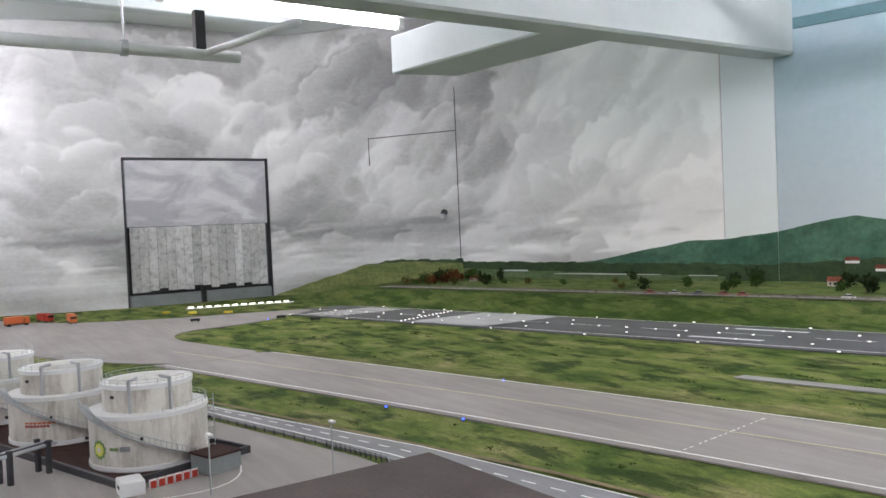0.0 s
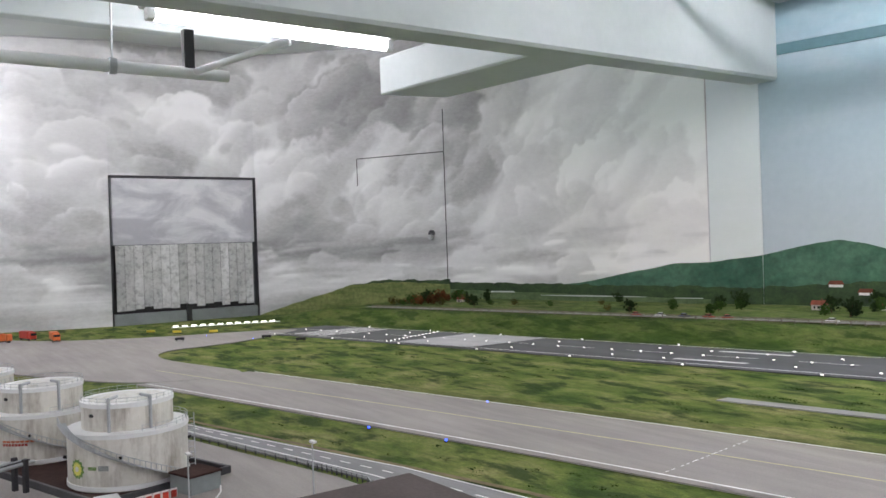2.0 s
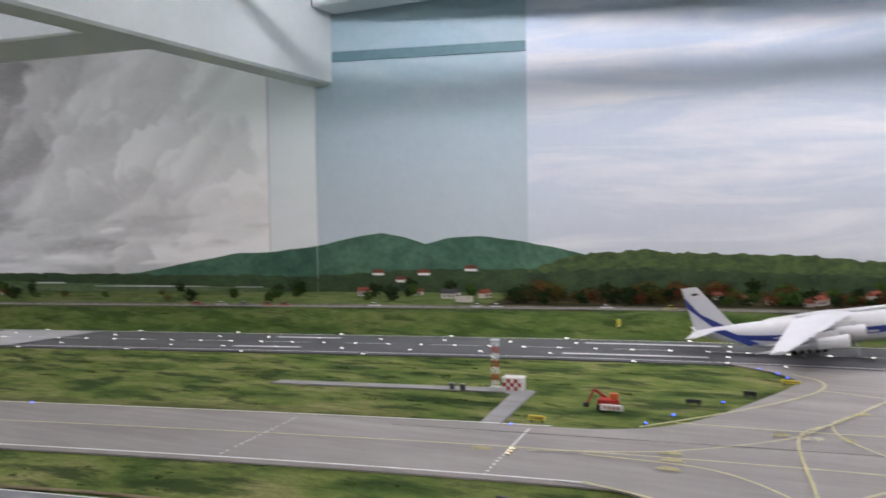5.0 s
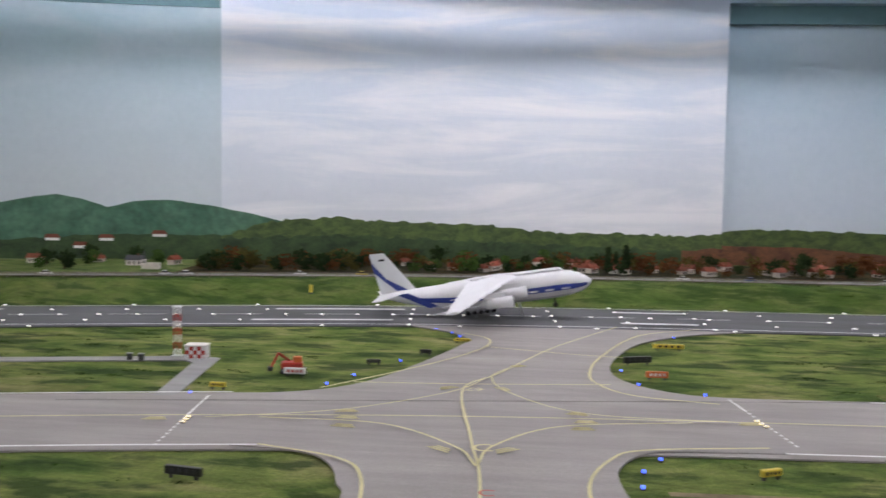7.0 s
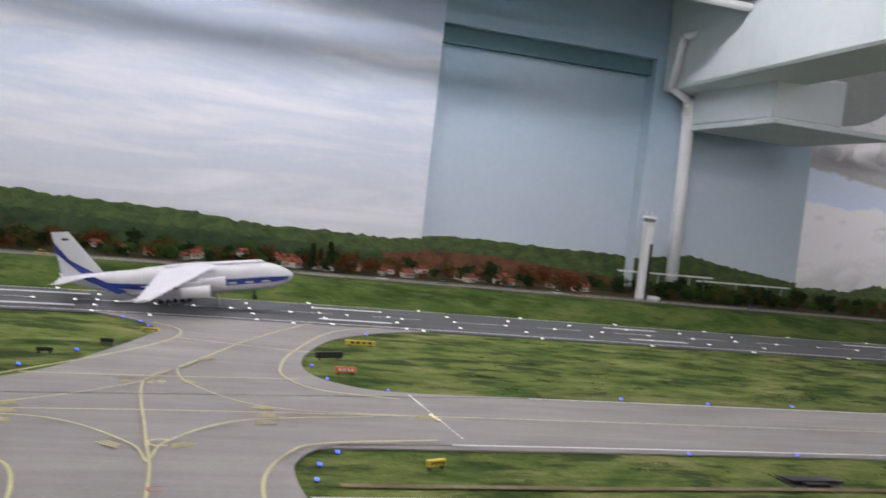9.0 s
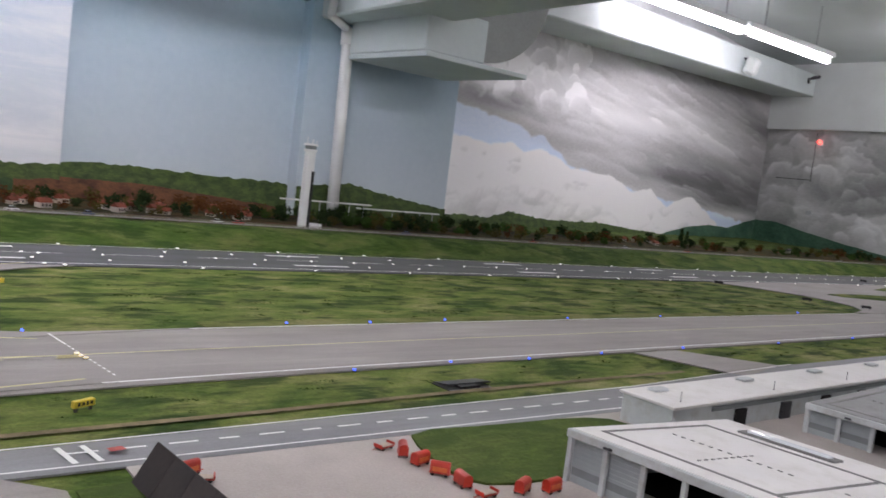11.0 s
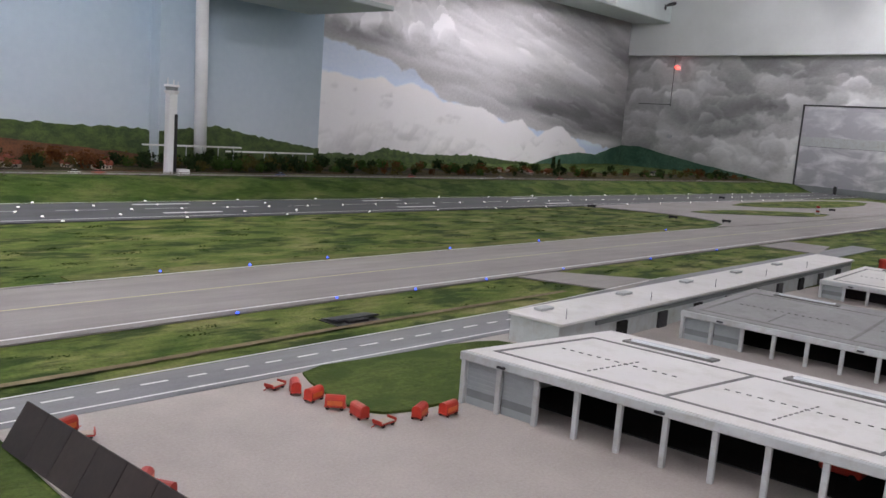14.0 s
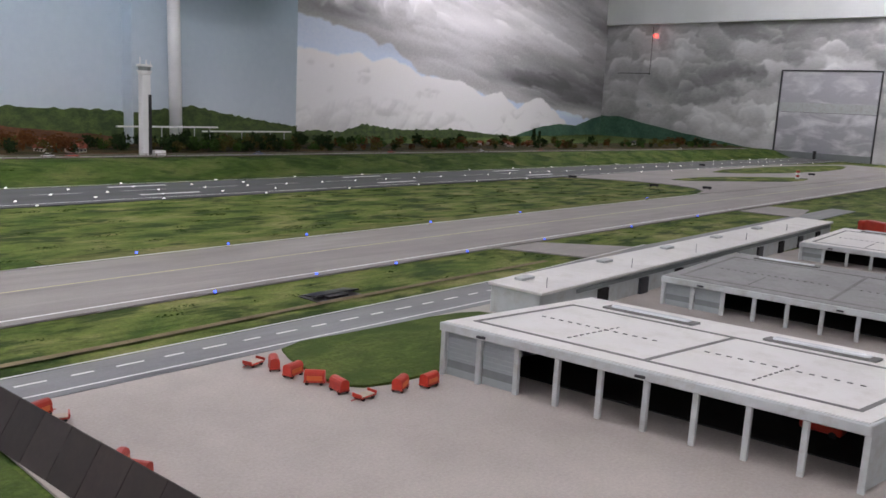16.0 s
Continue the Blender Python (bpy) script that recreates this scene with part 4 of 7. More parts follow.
structure(slab("pavement_cross", [(1.78, 1.43), (1.96, 1.435), (2.15, 1.24), (1.9, 1.17)], 0.0046, M_TAXI), "narrow concrete crossing through the grass", "pavement")
structure(slab("pavement_east", [(3.42, 1.48), (3.75, 1.49), (3.8, 1.33), (3.45, 1.25)], 0.0047, M_TAXI), "narrow concrete crossing through the grass", "pavement")
structure(slab("pavement_exit", smooth_loop([(3.85, 1.9), (4.2, 2.0), (4.3, 2.3), (4.15, 2.6), (3.95, 2.82), (8.6, 2.93), (8.6, 2.0), (5.2, 1.9)], 1), 0.0058, M_TAXI), "light grey concrete runway exit", "pavement")
for pts in ([(4.5, 2.4), (5.1, 2.16), (5.55, 2.0), (6.0, 2.1), (5.4, 2.38), (4.9, 2.45)], [(5.5, 2.72), (6.0, 2.4), (7.4, 2.35), (8.4, 2.6), (7.4, 2.78)]):
    structure(slab("grass_island", smooth_loop(pts, 1), 0.008, M_GRASS), "grass island between the runway exits", "lawn")


for x0, x1 in ((-2.85, -0.95), (0.75, 3.8)):
    structure(strip("verge", x0, x1, taxi_far, taxi_far + 0.085, 0.002, M_DRY, None, 0.0025), "dry yellowish grass verge along the taxiway", "lawn")


# ---------- painted markings ----------
def paint(name, ob, label=""):
    if label:
        ob["label"] = label
    return ob


def line_along(x0, x1, d, width, parent, material, z, dash=None, name="edge_line"):
    n = max(2, int((x1 - x0) / 0.1))
    return ribbon(name, [P(x0 + (x1 - x0) * i / n, d).xy for i in range(n + 1)], width, z, material, parent, dash)


for d in (0.018, RW - 0.018):
    line_along(-4.2, 9.3, d, 0.007, runway, M_LINE, 0.0085)
line_along(-4.2, 9.3, RW / 2, 0.005, runway, M_LINE, 0.0085, (0.18, 0.14), "centre_line")
for x, L_ in ((-2.06, 0.25), (-0.91, 0.45), (0.29, 0.25), (1.46, 0.24), (2.63, 0.25), (3.8, 0.25)):
    for s in (-1, 1):
        bm = bmnew()
        pts = along(x, x + L_, RW / 2 + s * 0.125 - 0.013, RW / 2 + s * 0.125 + 0.013)
        poly(bm, [(p.x, p.y, 0.0086) for p in pts])
        part("touchdown_bar", bm, M_LINE, runway)
bm = bmnew()
poly(bm, [(p.x, p.y, 0.0084) for p in along(-3.3, -2.88, 0.03, 0.43)])
part("threshold_patch", bm, surface("pale_threshold", (0.42, 0.42, 0.42), 0.7, 0.15, 8, 120), runway)
for k in range(10):
    bm = bmnew()
    d0 = 0.05 + k * 0.037
    poly(bm, [(p.x, p.y, 0.0088) for p in along(-4.05, -3.8, d0, d0 + 0.018)])
    part("threshold_bar", bm, M_LINE, runway)
line_along(-2.9, -0.62, taxi_far - 0.012, 0.006, taxi, M_LINE, 0.0085)
line_along(0.7, 3.9, taxi_far - 0.012, 0.006, taxi, M_LINE, 0.0085)
line_along(-2.9, -0.45, taxi_near + 0.012, 0.006, taxi, M_LINE, 0.0085)
line_along(0.42, 9.0, taxi_near + 0.012, 0.006, taxi, M_LINE, 0.0085)
line_along(-3.2, 9.0, (taxi_far + taxi_near) / 2, 0.0045, taxi, M_YLINE, 0.0092, None, "centre_line")
CY = 1.47


def curve_pts(a, b, c, n=14):
    a, b, c = Vector(a), Vector(b), Vector(c)
    return [(a.lerp(b, i / n)).lerp(b.lerp(c, i / n), i / n) for i in range(n + 1)]


# lead line from the stands, its fork to the runway and its turns into the taxiway
for pts, w in (([(-0.04, 0.4), (-0.068, 1.12), (-0.1, 1.375), (-0.146, 1.74), (-0.075, 1.913), (0.062, 2.27), (0.269, 2.66)], 0.005),
               ([(-0.043, 2.0), (-0.091, 1.87), (-0.044, 1.723), (0.107, 1.582), (0.4, 1.567)], 0.004),
               ([(-0.106, 1.847), (-0.169, 1.714), (-0.36, 1.538), (-0.6, 1.44)], 0.004),
               ([(-0.083, 1.245), (-0.125, 1.338), (-0.27, 1.452), (-0.5, 1.458)], 0.005),
               ([(-0.081, 1.255), (-0.06, 1.353), (0.054, 1.485), (0.3, 1.55)], 0.005),
               ([(-0.39, 1.765), (-0.147, 1.788), (0.175, 1.836)], 0.005), ([(-0.121, 2.238), (0.094, 2.177), (0.26, 2.147)], 0.005),
               ([(-0.45, 1.7), (-0.31, 1.893), (-0.193, 2.083), (-0.125, 2.25), (-0.131, 2.369), (-0.208, 2.45)], 0.006),
               ([(0.524, 2.66), (0.316, 2.5), (0.178, 2.154), (0.135, 1.94), (0.15, 1.83), (0.218, 1.742), (0.38, 1.7)], 0.006),
               ([(-0.45, 1.3), (-0.306, 1.252), (-0.249, 1.173), (-0.226, 1.0), (-0.25, 0.75)], 0.006),
               ([(0.1, 0.95), (0.086, 1.175), (0.13, 1.312), (0.193, 1.368), (0.4, 1.412)], 0.006)):
    ribbon("guide_line", flowing(pts), w, 0.0095, M_YLINE, taxi)
for x, y, turn in ((-0.147, 1.324, -35), (-0.04, 1.333, 38), (-0.341, 1.485, 0), (-0.352, 1.53, 8), (-0.336, 1.43, -4), (0.089, 1.579, -8), (0.101, 1.525, 4), (0.093, 1.478, 6), (-0.18, 1.749, 35), (-0.06, 1.756, -50), (-0.686, 1.42, 10), (0.405, 1.561, 6), (-0.036, 2.0, 30)):
    bm = bmnew()
    for k in range(3):
        box(bm, -0.022 + 0.004 * k, 0.022 - 0.004 * k, -0.008 + k * 0.007, -0.0055 + k * 0.007, 0.0085, 0.0096, m=pose(x, y, 0, 0, 0, turn))
    part("painted_sign", bm, M_YLINE, taxi)


def letter(txt, x, y, size, turn, material, parent):
    cu = bpy.data.curves.new("letter", "FONT")
    cu.body, cu.size, cu.align_x, cu.align_y = txt, size, "CENTER", "CENTER"
    tmp = bpy.data.objects.new("letter", cu)
    scene.collection.objects.link(tmp)
    dg = bpy.context.evaluated_depsgraph_get()
    me = bpy.data.meshes.new_from_object(tmp.evaluated_get(dg))
    bpy.data.objects.remove(tmp)
    me.materials.clear()
    me.materials.append(material)
    ob = new("letter", me)
    ob.matrix_basis = pose(x, y, 0.0098, 0, 0, turn)
    ob.parent = parent
    return ob


letter("C", -0.078, 1.335, 0.055, 0, M_YLINE, taxi)
letter("C", -0.06, 1.13, 0.035, 0, M_RED, taxi)
letter("67", -0.122, 1.741, 0.04, 180, M_YLINE, taxi)
ribbon("stop_line", [(0.408, 1.74), (0.451, 1.414)], 0.004, 0.0097, M_LINE, taxi, (0.012, 0.008))
ribbon("stop_line", [(-0.655, 1.596), (-0.612, 1.254)], 0.004, 0.0097, M_LINE, taxi, (0.012, 0.008))
ribbon("stop_line", [(-1.167, 1.48), (-1.112, 1.14)], 0.003, 0.0097, M_LINE, taxi, (0.012, 0.012))
road = bpy.data.objects["road"]
ribbon("lane_line", [(0.3, 1.086), (1.5, 1.1), (2.2, 1.17)], 0.005, 0.0085, M_LINE, road, (0.035, 0.03))
for pts in ([(0.15, 1.118), (1.45, 1.158), (2.2, 1.228)], [(0.15, 1.043), (1.5, 1.043)]):
    ribbon("edge_line", pts, 0.004, 0.0085, M_LINE, road)
for x in (0.305, 0.335):
    ribbon("stop_bar", [(x, 1.05), (x - 0.01, 1.11)], 0.008, 0.0088, M_LINE, road)
ribbon("red_mark", [(0.352, 1.085), (0.372, 1.088)], 0.014, 0.0088, M_RED, road)
roadw = bpy.data.objects["road_west"]
for off in (0.005, 0.085):
    ribbon("edge_line", [(-3.5, 0.225 + off), (-2.08, 0.61 + off * 0.5), (-1.46, 0.763 + off * 0.9), (-0.7, 0.89 + off * 1.2)], 0.004, 0.0085, M_LINE, roadw)
ribbon("lane_line", [(-3.5, 0.25), (-2.09, 0.637), (-1.46, 0.8), (-0.7, 0.945)], 0.004, 0.0085, M_LINE, roadw, (0.03, 0.03))
yard = bpy.data.objects["yard"]
ribbon("yard_line", curve_pts((-1.95, 0.5), (-1.35, 0.62), (-1.5, 0.3)), 0.003, 0.008, M_LINE, yard)
ribbon("yard_line", curve_pts((-2.0, 0.1), (-1.6, 0.15), (-1.2, 0.05)), 0.003, 0.008, M_LINE, yard)
# trampled earth track along the grass strip
ribbon("earth_track", [(0.2, 1.185), (0.6, 1.2), (1.0, 1.225), (1.4, 1.24), (1.75, 1.25)], 0.016, 0.003, M_EARTH, bpy.data.objects["ground"])
ribbon("earth_track", [(-2.6, 0.56), (-2.0, 0.72), (-1.2, 0.93), (-0.6, 1.04)], 0.014, 0.003, M_EARTH, bpy.data.objects["ground"])


# ---------- hatches in the end walls ----------
def hatch(name, x, y0, y1, z1, face, label):
    """A framed hatch: an upper painted panel and a lower curtain of strips."""
    e = thing(name, label, "hatch", kind="structure")
    s = 1 if face > 0 else -1
    t = 0.012
    for nm, b in (("frame_top", (y0, y1, z1 - t, z1)), ("frame_side", (y0, y0 + t * 0.7, 0.0, z1 - t)), ("frame_side", (y1 - t * 0.7, y1, 0.0, z1 - t)), ("frame_bottom", (y0 + t, y1 - t, 0.0, 0.07))):
        part(nm, box(bmnew(), x - 0.05, x + 0.012 * s + (0.0 if s > 0 else 0.05), b[0], b[1], b[2], b[3]) if s > 0 else box(bmnew(), x - 0.012, x + 0.05, b[0], b[1], b[2], b[3]), M_DARK if nm != "frame_bottom" else M_GREYBOX, e)
    zmid = 0.5
    xa, xb = (x - 0.03, x + 0.002) if s > 0 else (x - 0.002, x + 0.03)
    part("upper_panel", box(bmnew(), xa, xb, y0 + 0.016, y1 - 0.016, zmid + 0.004, z1 - t - 0.004), M_HATCHSKY, e, "panel painted with grey clouds")
    return e, xa, xb, zmid


M_HATCHSKY = sky_paint("hatch_sky", (0.36, 0.36, 0.39), (0.5, 0.5, 0.54), (0.8, 0.8, 0.81), 0.85, 0.1, 0.9, 3.0, (0, 0, 0), (1, 1, 2.2))
M_STRIP = surface("curtain_strip", (0.56, 0.56, 0.55), 0.6, 0.2, 7, 60, 0, 0.1, (0.08, 0.08, 0.08), vary_object=0.35)
e, xa, xb, zm = hatch("flight_hatch", WEST_X, WIN_W[0], WIN_W[1], 0.94, 1, "dark framed flight hatch with a closed grey strip curtain")
n = 16
rng = random.Random(4)
for k in range(n):
    w = (WIN_W[1] - WIN_W[0] - 0.06) / n
    y = WIN_W[0] + 0.03 + k * w
    part("curtain_strip", box(bmnew(), xb - 0.012 + rng.uniform(-0.004, 0.004), xb - 0.006, y + 0.001, y + w - 0.001, 0.10 + rng.uniform(-0.015, 0.015), zm), M_STRIP, e)
part("dark_slot", box(bmnew(), xb - 0.05, xb - 0.04, WIN_W[0] + 0.016, WIN_W[1] - 0.016, 0.0, zm), M_BLACK, e)
part("guide_post", box(bmnew(), xb + 0.005, xb + 0.03, 1.615, 1.645, 0.0, 0.11), M_BLACK, e)
e, xa, xb, zm = hatch("landing_hatch", EAST_X, WIN_E[0], WIN_E[1], 0.95, -1, "closed landing hatch painted with clouds")
part("middle_band", box(bmnew(), xa - 0.003, xb, WIN_E[0] + 0.016, WIN_E[1] - 0.016, zm, 0.6), M_HALLWALL, e)
part("lower_panel", box(bmnew(), xa, xb, WIN_E[0] + 0.016, WIN_E[1] - 0.016, 0.07, zm - 0.004), M_HATCHSKY, e)
part("guide_post", box(bmnew(), xa - 0.03, xa - 0.005, 3.24, 3.27, 0.0, 0.09), M_BLACK, e)

# ---------- door outline, knob and service parts on the walls ----------
wd = (Vector((-4.43, 2.98)) - Vector((-5.05, 2.6))).normalized()
nrm = Vector((wd.y, -wd.x))
e = thing("door_1", "hidden door painted over with storm clouds", "door", kind="structure")


def on_corner(s, z, out=0.004):
    p = Vector((-4.43, 2.98)) - wd * s + nrm * out
    return Vector((p.x, p.y, z))


for (s0, z0, s1, z1) in ((0.02, 0.1, 0.02, 1.3), (0.02, 1.03, 0.66, 1.03), (0.66, 0.85, 0.66, 1.03)):
    part("door_gap", cyl(bmnew(), on_corner(s0, z0), on_corner(s1, z1), 0.003, seg=6), M_BLACK, e)
part("knob_plate", cyl(bmnew(), on_corner(0.12, 0.515, 0.0), on_corner(0.12, 0.515, 0.02), 0.02, seg=14), M_DARK, e)
part("door_knob", cyl(bmnew(), on_corner(0.12, 0.49, 0.02), on_corner(0.12, 0.49, 0.045), 0.018, 0.014, seg=14), M_METAL, e, "small metal knob")
e = thing("door_2", "hidden door painted over with storm clouds", "door", kind="structure")
for a, b in (((EAST_X - 0.004, 5.35, 0.87), (EAST_X - 0.004, 5.35, 1.45)), ((EAST_X - 0.004, 5.35, 0.89), (EAST_X - 0.004, 5.8, 0.89))):
    part("door_gap", cyl(bmnew(), a, b, 0.004, seg=6), M_BLACK, e)
part("door_knob", cyl(bmnew(), (EAST_X, 5.3, 0.5), (EAST_X - 0.05, 5.3, 0.5), 0.025, seg=14), M_METAL, e, "small metal knob")
e = thing("alarm_lamp", "small glowing red alarm lamp on the cloud wall", "lamp")
part("lens", cyl(bmnew(), (EAST_X - 0.01, 5.3, 1.34), (EAST_X - 0.06, 5.3, 1.34), 0.026, 0.016, seg=14), M_REDLAMP, e)
part("base", box(bmnew(), EAST_X - 0.012, EAST_X, 5.26, 5.34, 1.3, 1.38, 0.004), M_WHITE, e)


# ---------- ceiling fittings ----------
def tube_lamp():
    e = thing("tube_lamp", "white ceiling fitting with a bright fluorescent tube", "lamp", group="fluorescent ceiling lamps")
    part("housing", box(bmnew(), -0.05, 0.05, -0.66, 0.66, 0.03, 0.075, 0.006), M_WHITE, e)
    part("tube", cyl(bmnew(), (0, -0.6, 0.0), (0, 0.6, 0.0), 0.026, seg=16), M_TUBE, e, "glowing white tube")
    for s in (-1, 1):
        part("end_cap", box(bmnew(), -0.025, 0.025, s * 0.62 - 0.02, s * 0.62 + 0.02, -0.025, 0.03, 0.004), M_PIPE, e)
        part("hanger", cyl(bmnew(), (0, s * 0.4, 0.075), (0, s * 0.4, 0.42 if s else 0), 0.005, seg=6), M_METAL, e)
    return e


first = tube_lamp()
for i, (x, y, z, turn) in enumerate(TUBES):
    m = pose(x, y, z, 0, 0, turn)
    if i == 0:
        first.matrix_basis = m
    else:
        copy_thing(first, m)

e = thing("sprinkler_pipe", "white painted ceiling pipe with a branch and clamps", "pipe")
part("main_pipe", cyl(bmnew(), (-3.36, -0.6, 1.15), (-3.38, 1.2, 1.15), 0.024, seg=14), M_PIPE, e, smooth=True)
part("branch", cyl(bmnew(), (-3.38, 1.05, 1.15), (-3.0, 1.3, 1.22), 0.014, seg=12), M_PIPE, e, smooth=True)
for y in (0.75, -0.2):
    part("clamp", cyl(bmnew(), (-3.37, y - 0.012, 1.15), (-3.37, y + 0.012, 1.15), 0.032, seg=14), M_METAL, e)
    part("rod", cyl(bmnew(), (-3.37, y, 1.17), (-3.37, y, CEIL_Z), 0.004, seg=6), M_METAL, e)
part("bracket", box(bmnew(), -3.4, -3.36, 1.02, 1.06, 1.14, 1.32), M_BLACK, e)
e = thing("drain_pipe", "white painted drain pipe bending round the beam", "pipe")
PX = 2.29
py_ = B(PX) + WALL_D - 0.05
part("riser", cyl(bmnew(), (PX + 0.02, py_, 0.05), (PX, py_, 1.13), 0.033, seg=16), M_PIPE, e, smooth=True)
for y0, z0, y1, z1, x0, x1 in ((py_, 1.13, py_ - 0.1, 1.17, PX, 2.12), (py_ - 0.1, 1.17, py_ - 0.2, 1.42, 2.12, 2.1), (py_ - 0.2, 1.42, py_ - 0.35, 1.5, 2.1, 2.3), (py_ - 0.35, 1.5, py_ - 0.35, 1.78, 2.3, 2.34)):
    part("bend", cyl(bmnew(), (x0, y0, z0), (x1, y1, z1), 0.022, seg=14), M_PIPE, e, smooth=True)
part("socket", cyl(bmnew(), (PX, py_, 1.05), (PX, py_, 1.14), 0.04, seg=16), M_PIPE, e, smooth=True)

# unseen bar, placed so its shadow makes the soft band on the north wall
e = thing("cable_conduit", "unseen thin conduit added to cast the wall's shadow band", "conduit")
for k in range(22):
    a, b = P(-2.4 + 0.206 * k, 0.64, 1.465), P(-2.4 + 0.206 * (k + 1), 0.64, 1.465)
    part("tube_length", cyl(bmnew(), a, b, 0.02, seg=10), M_PIPE, e)
    if k % 5 == 2:
        part("hanger", cyl(bmnew(), a, (a.x, a.y, CEIL_Z), 0.003, seg=6), M_METAL, e)

# ventilation duct behind the east beam
e = thing("ventilation_duct", "pale boxed outlet with a round grey ventilation duct", "duct")
m = pose(2.5, 3.86, 0, 0, 0, 4)
part("outlet_box", box(bmnew(), -0.2, 0.2, -0.46, 0.2, 1.0, 1.22, 0.008, m=m), M_BEAM, e)
part("outlet_lip", box(bmnew(), -0.2, 0.5, -0.48, 0.2, 0.972, 0.998, 0.004, m=m), M_BEAM, e)
part("round_duct", cyl(bmnew(), (2.84, 3.58, 1.48), (2.84, 4.15, 1.48), 0.44, seg=48), M_DUCT, e, "wide grey round duct")
part("end_flange", cyl(bmnew(), (2.84, 3.6, 1.48), (2.84, 3.625, 1.48), 0.446, seg=48), M_PIPE, e)
e = thing("loudspeaker", "small white speaker box under the ceiling beam", "speaker")
part("body", box(bmnew(), -0.06, 0.06, -0.06, 0.06, -0.08, 0.08, 0.02, m=pose(7.05, 4.78, 1.8, 15, 0, 20)), M_WHITE, e)
part("bracket", cyl(bmnew(), (7.05, 4.8, 1.86), (7.05, 4.95, 1.9), 0.01, seg=8), M_DARK, e)
e = thing("camera_mount", "dark wall bracket below the ceiling", "bracket")
part("arm", cyl(bmnew(), (9.06, 5.4, 2.03), (9.33, 5.4, 2.1), 0.02, seg=8), M_DARK, e)
part("head", box(bmnew(), 8.96, 9.08, 5.36, 5.44, 1.97, 2.05, 0.015), M_DARK, e)


